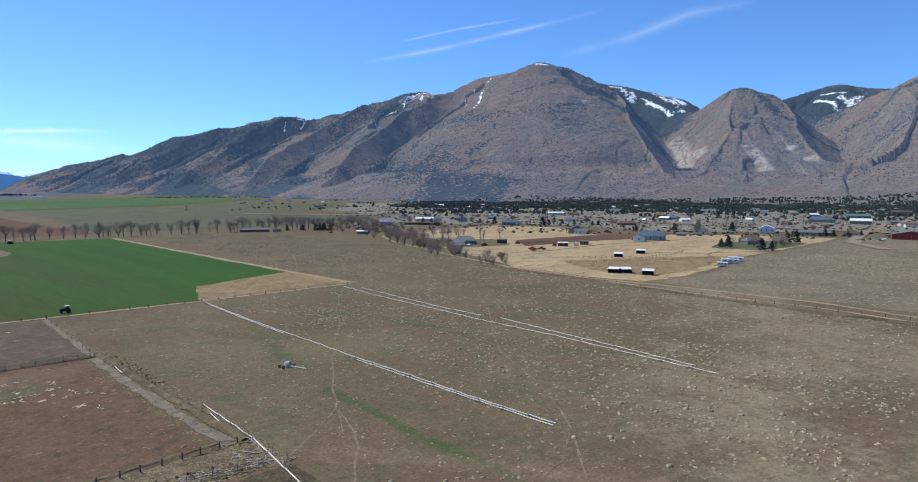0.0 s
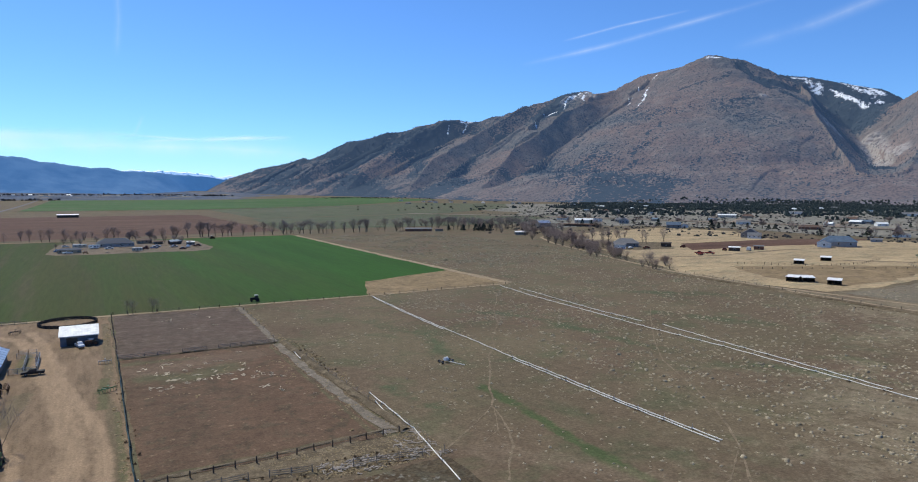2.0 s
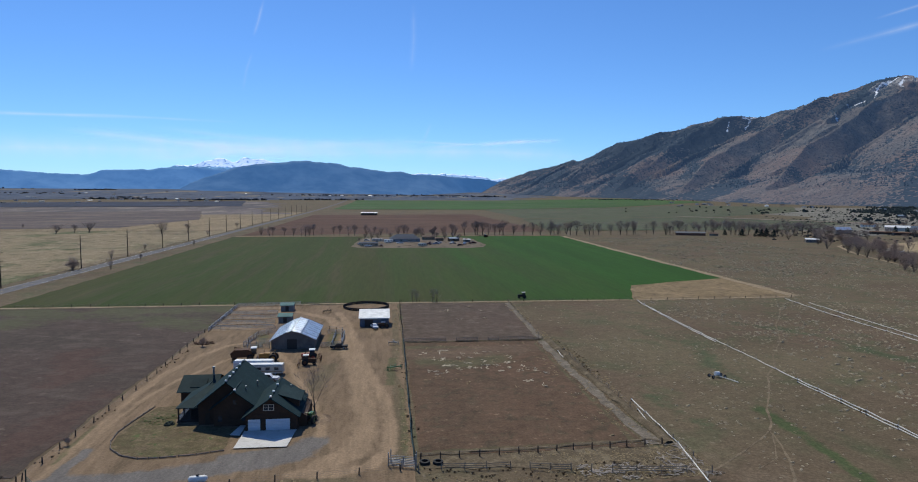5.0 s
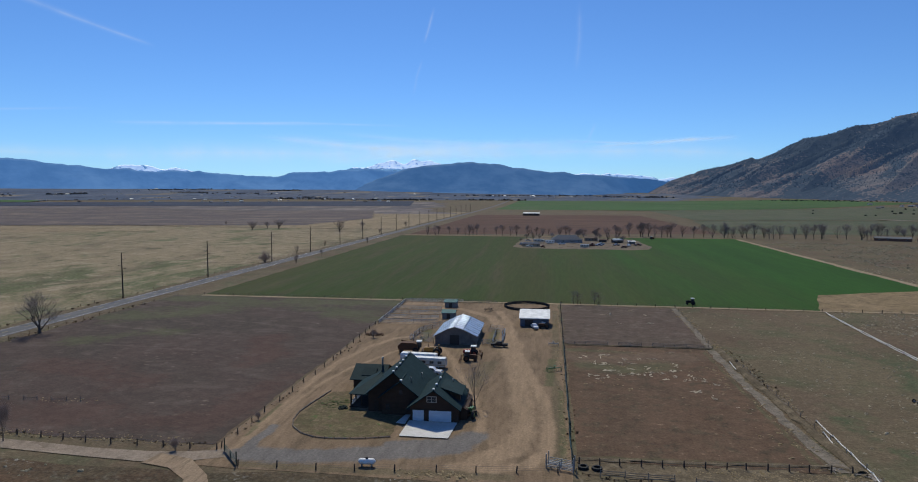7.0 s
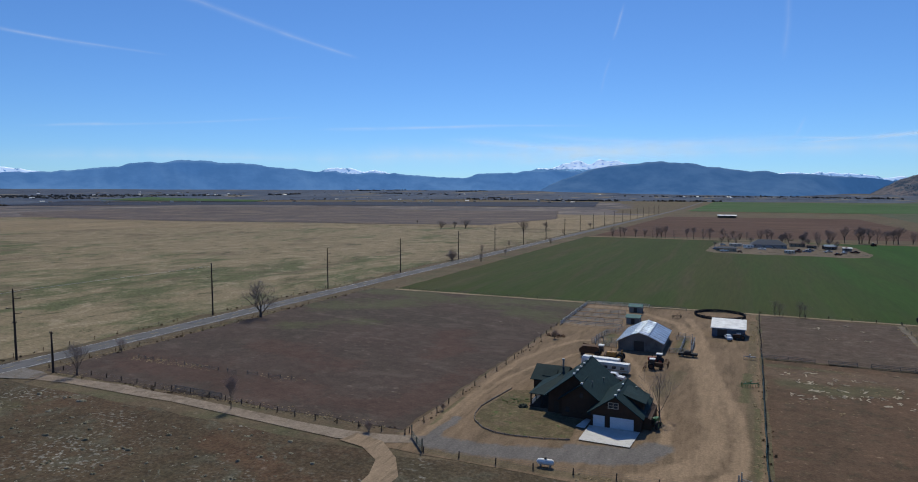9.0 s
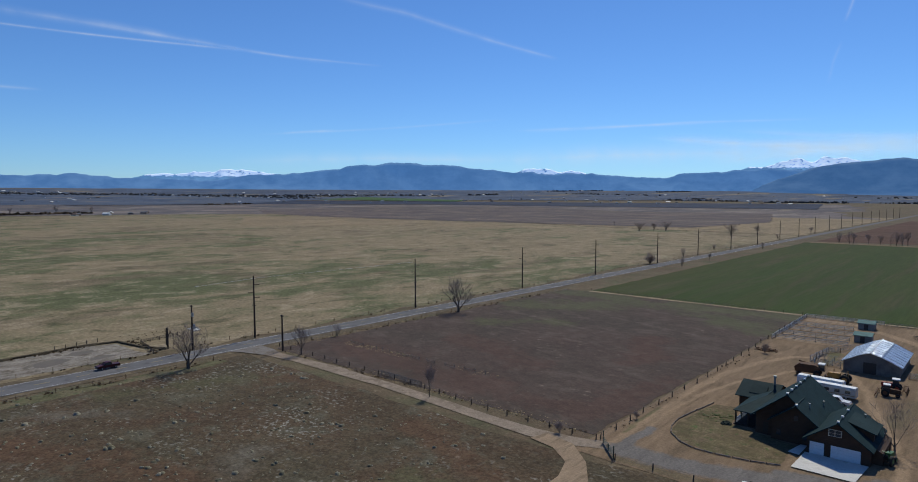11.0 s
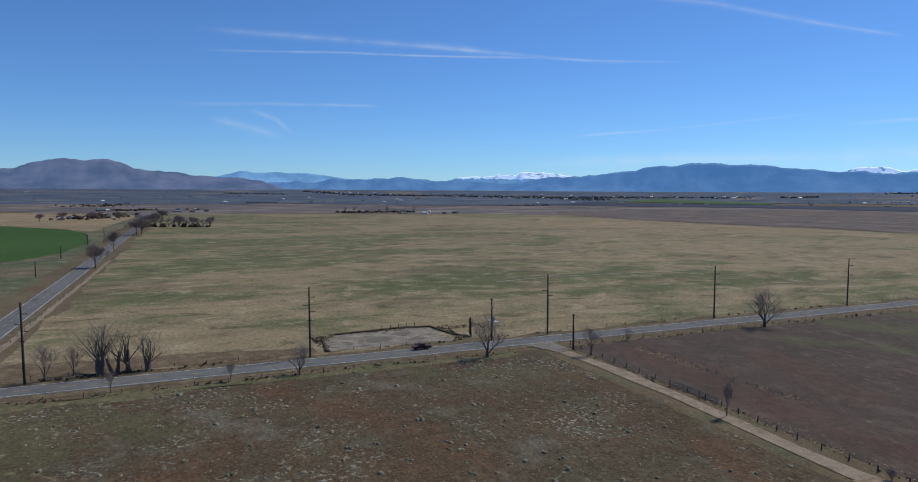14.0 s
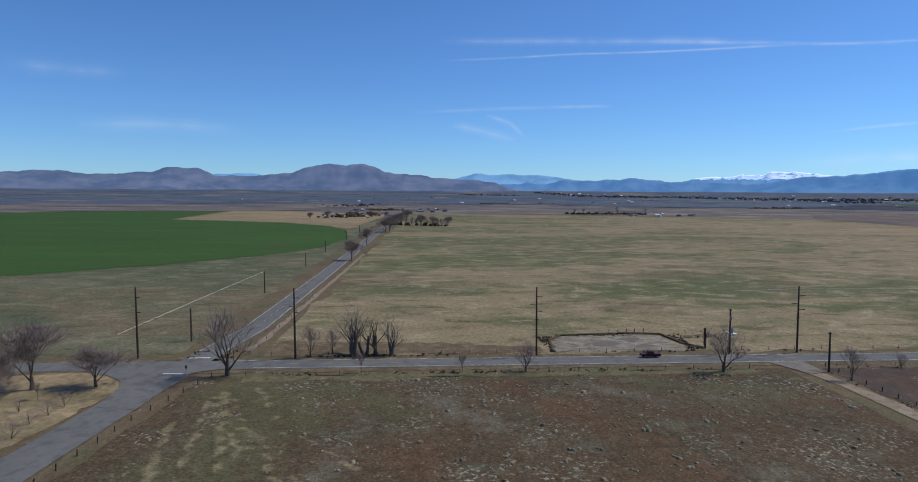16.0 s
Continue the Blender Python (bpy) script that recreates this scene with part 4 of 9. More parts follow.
# far hills: haze painted in as bluish base colours and blue emission
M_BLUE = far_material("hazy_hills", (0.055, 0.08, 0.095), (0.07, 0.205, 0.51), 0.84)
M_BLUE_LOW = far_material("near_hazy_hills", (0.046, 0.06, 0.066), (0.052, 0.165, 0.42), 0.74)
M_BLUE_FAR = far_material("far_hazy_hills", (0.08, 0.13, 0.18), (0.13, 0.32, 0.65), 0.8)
M_SNOWY = far_material("hazy_snow_hills", (0.07, 0.13, 0.2), (0.11, 0.28, 0.58), 0.7, snow=1.0)
M_DESERT = far_material("hazy_desert_hills", (0.074, 0.066, 0.07), (0.085, 0.172, 0.38), 0.62)
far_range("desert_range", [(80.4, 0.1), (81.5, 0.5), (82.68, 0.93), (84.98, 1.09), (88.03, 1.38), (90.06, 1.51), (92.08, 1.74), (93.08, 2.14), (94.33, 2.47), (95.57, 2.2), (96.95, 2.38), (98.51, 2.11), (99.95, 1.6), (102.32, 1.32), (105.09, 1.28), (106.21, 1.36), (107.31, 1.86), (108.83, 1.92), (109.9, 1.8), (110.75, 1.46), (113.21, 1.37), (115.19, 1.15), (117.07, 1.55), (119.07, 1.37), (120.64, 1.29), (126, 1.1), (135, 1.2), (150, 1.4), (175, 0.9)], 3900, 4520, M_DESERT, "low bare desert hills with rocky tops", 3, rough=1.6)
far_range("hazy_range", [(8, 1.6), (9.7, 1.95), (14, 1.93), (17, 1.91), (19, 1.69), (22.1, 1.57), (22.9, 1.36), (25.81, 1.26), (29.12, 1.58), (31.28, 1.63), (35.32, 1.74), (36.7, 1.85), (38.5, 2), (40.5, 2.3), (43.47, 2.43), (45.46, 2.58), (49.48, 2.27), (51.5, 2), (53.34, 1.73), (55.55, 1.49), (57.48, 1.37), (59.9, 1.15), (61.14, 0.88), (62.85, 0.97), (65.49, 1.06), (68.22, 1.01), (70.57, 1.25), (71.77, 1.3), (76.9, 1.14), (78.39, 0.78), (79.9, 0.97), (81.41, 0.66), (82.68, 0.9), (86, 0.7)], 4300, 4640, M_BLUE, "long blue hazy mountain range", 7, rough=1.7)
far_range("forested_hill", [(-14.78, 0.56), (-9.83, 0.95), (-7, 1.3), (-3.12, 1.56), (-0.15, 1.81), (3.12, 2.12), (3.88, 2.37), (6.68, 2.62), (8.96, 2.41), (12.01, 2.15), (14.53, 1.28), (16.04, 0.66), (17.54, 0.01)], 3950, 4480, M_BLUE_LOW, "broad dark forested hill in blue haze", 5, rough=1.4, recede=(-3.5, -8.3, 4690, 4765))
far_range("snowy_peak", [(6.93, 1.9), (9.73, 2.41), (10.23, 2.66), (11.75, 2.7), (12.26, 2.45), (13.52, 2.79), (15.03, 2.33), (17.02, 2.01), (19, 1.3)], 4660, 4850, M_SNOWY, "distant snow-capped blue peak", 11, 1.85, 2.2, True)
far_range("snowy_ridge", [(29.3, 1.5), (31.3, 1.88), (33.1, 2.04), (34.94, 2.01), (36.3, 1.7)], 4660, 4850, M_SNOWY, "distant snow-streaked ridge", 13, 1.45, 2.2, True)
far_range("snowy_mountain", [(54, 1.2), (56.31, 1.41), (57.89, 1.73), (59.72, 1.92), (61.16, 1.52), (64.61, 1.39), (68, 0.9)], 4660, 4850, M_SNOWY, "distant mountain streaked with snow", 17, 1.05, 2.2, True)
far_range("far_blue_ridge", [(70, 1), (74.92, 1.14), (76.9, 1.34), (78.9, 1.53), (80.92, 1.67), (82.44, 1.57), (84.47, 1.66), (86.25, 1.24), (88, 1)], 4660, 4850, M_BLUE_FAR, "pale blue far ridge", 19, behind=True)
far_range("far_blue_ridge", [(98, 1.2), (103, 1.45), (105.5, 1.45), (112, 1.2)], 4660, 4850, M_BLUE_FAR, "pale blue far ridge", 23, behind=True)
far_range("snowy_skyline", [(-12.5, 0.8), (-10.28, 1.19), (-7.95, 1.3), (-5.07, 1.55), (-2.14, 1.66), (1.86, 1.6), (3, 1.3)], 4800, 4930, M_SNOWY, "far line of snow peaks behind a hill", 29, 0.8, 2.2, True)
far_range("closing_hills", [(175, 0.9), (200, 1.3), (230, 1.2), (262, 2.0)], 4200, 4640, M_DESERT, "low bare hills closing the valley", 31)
mountains()

# ---- building tools ----
class Geo:
    """A mesh in the making: points and faces."""

    def __init__(self):
        self.v, self.f = [], []

    def quad(self, *pts):
        n = len(self.v)
        self.v += [tuple(p) for p in pts]
        self.f.append(tuple(range(n, n + len(pts))))
        return self

    def box(self, x0, x1, y0, y1, z0, z1, ch=0.0):
        """A block; ch chamfers its four upright edges."""
        if ch:
            ring = [(x0 + ch, y0), (x1 - ch, y0), (x1, y0 + ch), (x1, y1 - ch), (x1 - ch, y1), (x0 + ch, y1), (x0, y1 - ch), (x0, y0 + ch)]
        else:
            ring = [(x0, y0), (x1, y0), (x1, y1), (x0, y1)]
        n, k = len(self.v), len(ring)
        self.v += [(x, y, z0) for x, y in ring] + [(x, y, z1) for x, y in ring]
        self.f += [tuple(n + i for i in reversed(range(k))), tuple(n + k + i for i in range(k))]
        self.f += [(n + i, n + (i + 1) % k, n + k + (i + 1) % k, n + k + i) for i in range(k)]
        return self

    def slab(self, a, b, c, d, t):
        """A plate of thickness t under the four corners, given anticlockwise from above."""
        n = len(self.v)
        self.v += [tuple(p) for p in (a, b, c, d)] + [(p[0], p[1], p[2] - t) for p in (a, b, c, d)]
        self.f += [(n, n + 1, n + 2, n + 3), (n + 7, n + 6, n + 5, n + 4)]
        self.f += [(n + (i + 1) % 4, n + i, n + 4 + i, n + 4 + (i + 1) % 4) for i in range(4)]
        return self

    def prism(self, outline, axis, a, b):
        """An outline in the plane across the axis, drawn out from a to b: axis x takes (y, z), y takes (x, z), z takes (x, y)."""
        n, k = len(self.v), len(outline)
        put = {"x": lambda p, q: (q, p[0], p[1]), "y": lambda p, q: (p[0], q, p[1]), "z": lambda p, q: (p[0], p[1], q)}[axis]
        self.v += [put(p, a) for p in outline] + [put(p, b) for p in outline]
        self.f += [tuple(n + i for i in range(k)), tuple(n + k + i for i in reversed(range(k)))]
        self.f += [(n + (i + 1) % k, n + i, n + k + i, n + k + (i + 1) % k) for i in range(k)]
        return self

    def tube(self, pts, radii, sides=6, closed=True):
        pts = [Vector(p) for p in pts]
        if isinstance(radii, (int, float)):
            radii = [radii] * len(pts)
        n0 = len(self.v)
        for i, p in enumerate(pts):
            d = (pts[min(i + 1, len(pts) - 1)] - pts[max(i - 1, 0)]).normalized()
            u = d.cross(Vector((0, 0, 1)) if abs(d.z) < 0.9 else Vector((1, 0, 0))).normalized()
            w = d.cross(u)
            for k in range(sides):
                a = 2 * math.pi * k / sides
                self.v.append(tuple(p + (u * math.cos(a) + w * math.sin(a)) * radii[i]))
        for i in range(len(pts) - 1):
            q = n0 + i * sides
            for k in range(sides):
                self.f.append((q + k, q + (k + 1) % sides, q + sides + (k + 1) % sides, q + sides + k))
        if closed:
            self.f.append(tuple(n0 + k for k in reversed(range(sides))))
            self.f.append(tuple(n0 + (len(pts) - 1) * sides + k for k in range(sides)))
        return self

    def wheel(self, x, y, z, r, w, sides=14, bore=0.0):
        """A round on an axle along y."""
        return self.tube([(x, y - w / 2, z), (x, y - w * 0.42, z), (x, y + w * 0.42, z), (x, y + w / 2, z)], [r * 0.92, r, r, r * 0.92], sides)

    def lump(self, c, size, rnd, flat=1.0, rows=3, sides=7, jag=0.25):
        """An uneven rounded lump standing on c."""
        n = len(self.v)
        self.v.append((c[0], c[1], c[2] + size * flat * rnd.uniform(0.85, 1.1)))
        for i in range(1, rows + 1):
            a = math.pi / 2 * (1 - i / rows)
            for k in range(sides):
                b = 2 * math.pi * (k + 0.5 * (i % 2)) / sides
                q = size * rnd.uniform(1 - jag, 1 + jag)
                self.v.append((c[0] + math.cos(a) * math.cos(b) * q, c[1] + math.cos(a) * math.sin(b) * q, c[2] + max(0.0, math.sin(a)) * q * flat))
        self.f += [(n, n + 1 + k, n + 1 + (k + 1) % sides) for k in range(sides)]
        for i in range(rows - 1):
            q = n + 1 + i * sides
            self.f += [(q + k, q + sides + k, q + sides + (k + 1) % sides, q + (k + 1) % sides) for k in range(sides)]
        return self

    def mesh(self, name, mat, smooth=False):
        me = bpy.data.meshes.new(name)
        me.from_pydata(self.v, [], self.f)
        me.update()
        if mat:
            me.materials.append(mat)
        if smooth:
            me.polygons.foreach_set("use_smooth", [True] * len(me.polygons))
        return me


def thing(name, m, label, category, group=""):
    ob = new(name)
    ob.empty_display_size = 0.5
    ob.matrix_basis = m
    return tagged(ob, label, category, group)


def part(name, geo, mat, parent, label="", smooth=False, at=None):
    """One mesh object under a thing or a part. geo: a Geo, or mesh data to share."""
    me = geo.mesh(name, mat, smooth) if isinstance(geo, Geo) else geo
    ob = new(name, me)
    ob.parent = parent
    if at is not None:
        ob.matrix_basis = at if isinstance(at, Matrix) else Matrix.Translation(at)
    return tagged(ob, label) if label else ob


def stuff(name, geo, mat, label, category, smooth=False):
    return tagged(new(name, geo.mesh(name, mat, smooth)), label, category, kind="stuff")


def spread(name, colours, rough=0.9, thin=0.0):
    """For masses of small lumps: each island picks its own tone."""
    m, nt, b = blank(name)
    g = nt.nodes.new("ShaderNodeNewGeometry")
    cr = nt.nodes.new("ShaderNodeValToRGB")
    cr.color_ramp.elements[0].color, cr.color_ramp.elements[1].color = rgb(colours[0]), rgb(colours[-1])
    for i, c in enumerate(colours[1:-1]):
        e = cr.color_ramp.elements.new((i + 1) / (len(colours) - 1))
        e.color = rgb(c)
    nt.links.new(g.outputs["Random Per Island"], cr.inputs[0])
    n = noise_tex(nt, place(nt), 0.35, 3, 0.7)
    col = mix(nt, ramp(nt, n, 0.3, 0.7, 0, 0.3 if thin else 0.5), cr.outputs[0], rgb(colours[0], 0.6))
    nt.links.new(col, b.inputs["Base Color"])
    b.inputs["Roughness"].default_value = rough
    b.inputs["Specular IOR Level"].default_value = 0.1
    if thin:                              # loose twigs and leaves that let the light through
        tl = nt.nodes.new("ShaderNodeBsdfTranslucent")
        nt.links.new(col, tl.inputs["Color"])
        ms = nt.nodes.new("ShaderNodeMixShader")
        ms.inputs[0].default_value = thin
        nt.links.new(b.outputs[0], ms.inputs[1])
        nt.links.new(tl.outputs[0], ms.inputs[2])
        out = [n for n in nt.nodes if n.type == "OUTPUT_MATERIAL"][0]
        nt.links.new(ms.outputs[0], out.inputs[0])
    return m


M_LOG = ribbed("dark_log_wall", (0.062, 0.035, 0.022), 0.75, 0.0, 0.28, "Z")
M_TRIM = paint("dark_trim", (0.045, 0.03, 0.022), 0.7)
M_ROOF = ribbed("green_metal_roof", (0.013, 0.032, 0.036), 0.75, 0.0, 0.45, "X", spec=0.08, deep=0.25)
M_ROOF_Y = ribbed("green_metal_roof_side", (0.013, 0.032, 0.036), 0.75, 0.0, 0.45, "Y", spec=0.08, deep=0.25)
M_DOORWHITE = paint("pale_garage_door", (0.62, 0.66, 0.72), 0.5, var=0.05, bump=0)
M_GLASS = paint("window_glass", (0.03, 0.04, 0.05), 0.08, var=0.1, bump=0, spec=0.6)
M_CONCRETE = soil("white_concrete", (0.62, 0.6, 0.56), (0.55, 0.53, 0.5), (0.5, 0.48, 0.44), 4, 1.2, 0.2, grit=0.08, bump=0.01)
M_WHITE = paint("white_paint", (0.75, 0.75, 0.73), 0.5, var=0.08, dirt=(0.5, 0.47, 0.42))
M_CREAM = paint("cream_paint", (0.55, 0.52, 0.45), 0.55, var=0.1, dirt=(0.36, 0.31, 0.25))
M_STEEL = ribbed("galvanised_sheet", (0.50, 0.55, 0.60), 0.35, 0.75, 0.3, "Y", dirt=(0.36, 0.36, 0.36))
M_STEELDARK = ribbed("weathered_sheet", (0.17, 0.21, 0.26), 0.4, 0.5, 0.3, "Y")
M_BARNWALL = ribbed("grey_board_wall", (0.19, 0.168, 0.148), 0.85, 0.0, 0.22, "X", dirt=(0.09, 0.075, 0.062))
M_SHEDWALL = ribbed("blue_grey_wall", (0.10, 0.125, 0.165), 0.6, 0.1, 0.3, "X")
M_SHEDROOF = ribbed("white_sheet_roof", (0.72, 0.72, 0.7), 0.5, 0.0, 0.4, "X", dirt=(0.55, 0.53, 0.5))
M_TEAL = ribbed("teal_sheet_roof", (0.07, 0.17, 0.165), 0.75, 0.0, 0.3, "X")
M_GREYWOOD = paint("grey_weathered_wood", (0.20, 0.18, 0.155), 0.85, size=0.5, stretch=(1, 1, 4))
M_DARKWOOD = paint("dark_old_wood", (0.07, 0.055, 0.045), 0.85, size=0.5)
M_POLE = paint("creosote_pole", (0.055, 0.04, 0.032), 0.85, size=0.6, stretch=(3, 3, 0.3))
M_METAL = paint("dull_pipe_metal", (0.32, 0.33, 0.33), 0.5, 0.6, var=0.2)
M_PIPE = paint("pale_aluminium_pipe", (0.78, 0.75, 0.68), 0.55, 0.0, var=0.12, dirt=(0.55, 0.49, 0.4))
M_GREENPIPE = paint("dark_green_panel", (0.018, 0.04, 0.033), 0.6)
M_BLACK = paint("black_rubber", (0.02, 0.02, 0.02), 0.8)
M_WIRE = paint("fence_wire", (0.22, 0.2, 0.18), 0.6, 0.5)
M_RUST = paint("rusty_iron", (0.11, 0.055, 0.03), 0.85, 0.1, dirt=(0.06, 0.04, 0.03))
M_REDPAINT = paint("faded_red_paint", (0.30, 0.045, 0.03), 0.55, dirt=(0.14, 0.06, 0.04))
M_ORANGE = paint("faded_yellow_paint", (0.40, 0.21, 0.05), 0.55, dirt=(0.2, 0.12, 0.06))
M_TRACTORGREEN = paint("tractor_green", (0.03, 0.13, 0.04), 0.45)
M_BARNRED = ribbed("barn_red_sheet", (0.30, 0.035, 0.035), 0.5, 0.0, 0.4, "X")
M_GREENROOF = ribbed("dull_green_sheet_roof", (0.11, 0.19, 0.17), 0.45, 0.2, 0.4, "X")
M_BLUEROOF = ribbed("blue_sheet_roof", (0.085, 0.125, 0.175), 0.6, 0.2, 0.4, "X")
M_NAVYROOF = paint("dark_blue_shingles", (0.045, 0.062, 0.095), 0.85, size=1.5, bump=0.04)
M_GREYROOF = paint("grey_shingles", (0.15, 0.15, 0.155), 0.85, size=1.5, bump=0.04)
M_BROWNROOF = paint("brown_shingles", (0.12, 0.075, 0.055), 0.85, size=1.5, bump=0.04)
M_TANWALL = paint("tan_siding", (0.36, 0.29, 0.21), 0.8, size=2)
M_BROWNWALL = paint("brown_siding", (0.2, 0.1, 0.07), 0.8, size=2)
M_GREYWALL = paint("grey_siding", (0.2, 0.195, 0.19), 0.8, size=2)
M_BLUEWALL = paint("pale_blue_siding", (0.27, 0.285, 0.3), 0.7, size=2)
M_BARK = paint("grey_bark", (0.12, 0.098, 0.08), 0.95, size=0.5, bump=0.03)
M_DEADWOOD = paint("bleached_dead_wood", (0.17, 0.145, 0.125), 0.9, size=0.5, bump=0.03)
M_TWIG = paint("brown_twigs", (0.25, 0.2, 0.178), 0.95, size=0.7, bump=0)
M_TWIGRED = paint("reddish_twigs", (0.35, 0.265, 0.215), 0.95, size=0.7, bump=0)
M_CONIFER = spread("dark_conifer", [(0.025, 0.034, 0.029), (0.038, 0.05, 0.04), (0.056, 0.068, 0.053)])
M_SAGE = spread("sagebrush", [(0.225, 0.184, 0.12), (0.32, 0.268, 0.182), (0.43, 0.365, 0.255), (0.27, 0.228, 0.157)])
M_SAGEGREY = spread("grey_sage_clumps", [(0.13, 0.118, 0.078), (0.2, 0.182, 0.124), (0.31, 0.285, 0.21)])
M_FARTREE = spread("far_bare_woods", [(0.04, 0.045, 0.048), (0.06, 0.06, 0.06), (0.085, 0.078, 0.072)])
M_PINYON = spread("pinyon", [(0.03, 0.043, 0.042), (0.044, 0.06, 0.058), (0.066, 0.082, 0.074)])
M_DARKBRUSH = spread("dark_brush", [(0.07, 0.055, 0.04), (0.12, 0.088, 0.06), (0.17, 0.125, 0.08)], thin=0.4)
M_GRASS = spread("dry_grass_tufts", [(0.2, 0.15, 0.08), (0.28, 0.21, 0.12), (0.33, 0.26, 0.16)])

# ---- the farmhouse and its yard ----
def farmhouse():
    h = thing("farmhouse", pose(0, 0, 0), "dark log farmhouse with steep green metal roofs", "house")
    # log walls: main block, centre bay, garage wing, side wing
    w = Geo()
    w.prism([(-36.2, 0), (-25.4, 0), (-25.4, 4.0), (-30.8, 8.3), (-36.2, 4.0)], "y", 128.6, 144.2)
    part("wall", w, M_LOG, h, "dark brown log wall of the main block")
    w = Geo()
    w.prism([(-33.0, 0), (-25.0, 0), (-25.0, 3.9), (-29.0, 6.9), (-33.0, 3.9)], "y", 127.2, 128.59)
    part("wall", w, M_LOG, h, "dark log wall of the gabled bay")
    w = Geo()
    w.prism([(-26.4, 0), (-16.9, 0), (-16.9, 3.15), (-21.65, 6.4), (-26.4, 3.15)], "y", 124.0, 136.0)
    part("wall", w, M_LOG, h, "dark log wall of the garage wing")
    w = Geo()
    w.prism([(141.6, 0), (150.5, 0), (150.5, 3.0), (146.2, 4.9), (141.6, 3.0)], "x", -43.3, -36.25)
    part("wall", w, M_LOG, h, "dark log wall of the side wing")

    def gable(xc, half, y0, y1, ze, zr, name, over=0.5):
        g = Geo()
        k = (zr - ze) / half
        xe, z0 = half + over, ze - k * over
        g.slab((xc - xe, y0, z0), (xc, y0, zr), (xc, y1, zr), (xc - xe, y1, z0), 0.18)
        g.slab((xc, y0, zr), (xc + xe, y0, z0), (xc + xe, y1, z0), (xc, y1, zr), 0.18)
        rf = part("roof", g, M_ROOF_Y, h, name)
        cap = Geo().tube([(xc, y0, zr + 0.02), (xc, y1, zr + 0.02)], 0.13, 6)
        part("ridge_cap", cap, M_ROOF_Y, rf)
        return rf

    main = gable(-30.8, 5.6, 127.7, 145.0, 4.05, 8.55, "dark green metal roof of the main block", 0.7)
    bay = gable(-29.0, 4.1, 126.3, 132.5, 4.05, 7.15, "dark green metal roof of the bay", 0.5)
    gar = gable(-21.65, 4.75, 122.9, 137.0, 3.3, 6.65, "dark green metal roof of the garage", 0.6)
    # pale snow-guard blocks along the ridges
    dot = Geo().box(-0.2, 0.2, -0.26, 0.26, 0, 0.26).mesh("ridge_vent", M_WHITE)
    for y in (128.2, 131.2, 134.2, 137.3, 140.5, 143.7):
        part("ridge_vent", dot, None, main, at=(-30.8, y, 8.6))
    for x, y, z in ((-28.9, 126.7, 7.2),):
        part("ridge_vent", dot, None, bay, at=(x, y, z))
    for y in (123.4, 126.8, 131.5):
        part("ridge_vent", dot, None, gar, at=(-21.65, y, 6.7))
    for x, y, z in ((-27.6, 130.5, 5.9), (-26.6, 137.0, 5.0), (-19.3, 133.5, 5.0)):
        pip = Geo().tube([(x, y, z - 0.3), (x, y, z + 0.9)], 0.1, 8).tube([(x, y, z + 0.9), (x, y, z + 1.05)], 0.17, 8)
        part("vent_pipe", pip, M_METAL, main)
    ch = Geo().tube([(-37.6, 146.0, 4.2), (-37.6, 146.0, 6.6)], 0.2, 10).tube([(-37.6, 146.0, 6.6), (-37.6, 146.0, 6.9)], 0.32, 10)
    part("stove_pipe", ch, M_METAL, h, "tall metal stove pipe")
    # side wing roof, ridge across
    g = Geo()
    g.slab((-44.0, 140.9, 2.85), (-36.0, 140.9, 2.85), (-36.0, 146.2, 5.15), (-44.0, 146.2, 5.15), 0.16)
    g.slab((-44.0, 146.2, 5.15), (-36.0, 146.2, 5.15), (-36.0, 151.2, 2.85), (-44.0, 151.2, 2.85), 0.16)
    part("roof", g, M_ROOF, h, "dark green metal roof of the side wing")
    g = Geo().slab((-41.6, 142.2, 3.55), (-38.4, 142.2, 3.55), (-38.4, 144.6, 4.75), (-41.6, 144.6, 4.75), 0.22)
    part("dormer_roof", g, M_ROOF, h)
    # hipped porch roof with posts
    g = Geo()
    g.slab((-40.9, 130.2, 2.95), (-33.6, 130.2, 2.95), (-34.6, 137.6, 5.1), (-36.6, 137.6, 5.1), 0.15)
    g.slab((-40.9, 141.0, 2.95), (-40.9, 130.2, 2.95), (-36.6, 137.6, 5.1), (-36.6, 141.0, 5.1), 0.15)
    part("porch_roof", g, M_ROOF, h, "green hipped roof over the porch")
    post = Geo().box(-0.13, 0.13, -0.13, 0.13, 0.3, 2.85).mesh("porch_post", M_TRIM)
    for x, y in ((-40.5, 130.6), (-38.2, 130.6), (-36.4, 130.6), (-40.5, 134.0), (-40.5, 137.5), (-40.5, 140.6)):
        part("porch_post", post, None, h, at=(x, y, 0))
    part("porch_floor", Geo().box(-40.8, -36.2, 130.3, 141, 0, 0.3), M_TRIM, h)
    rail = Geo().box(-40.56, -40.44, 130.7, 140.5, 1.05, 1.2)
    for i in range(24):
        rail.box(-40.54, -40.46, 130.9 + i * 0.4, 130.98 + i * 0.4, 0.3, 1.05)
    part("porch_railing", rail, M_WHITE, h, "pale porch railing")
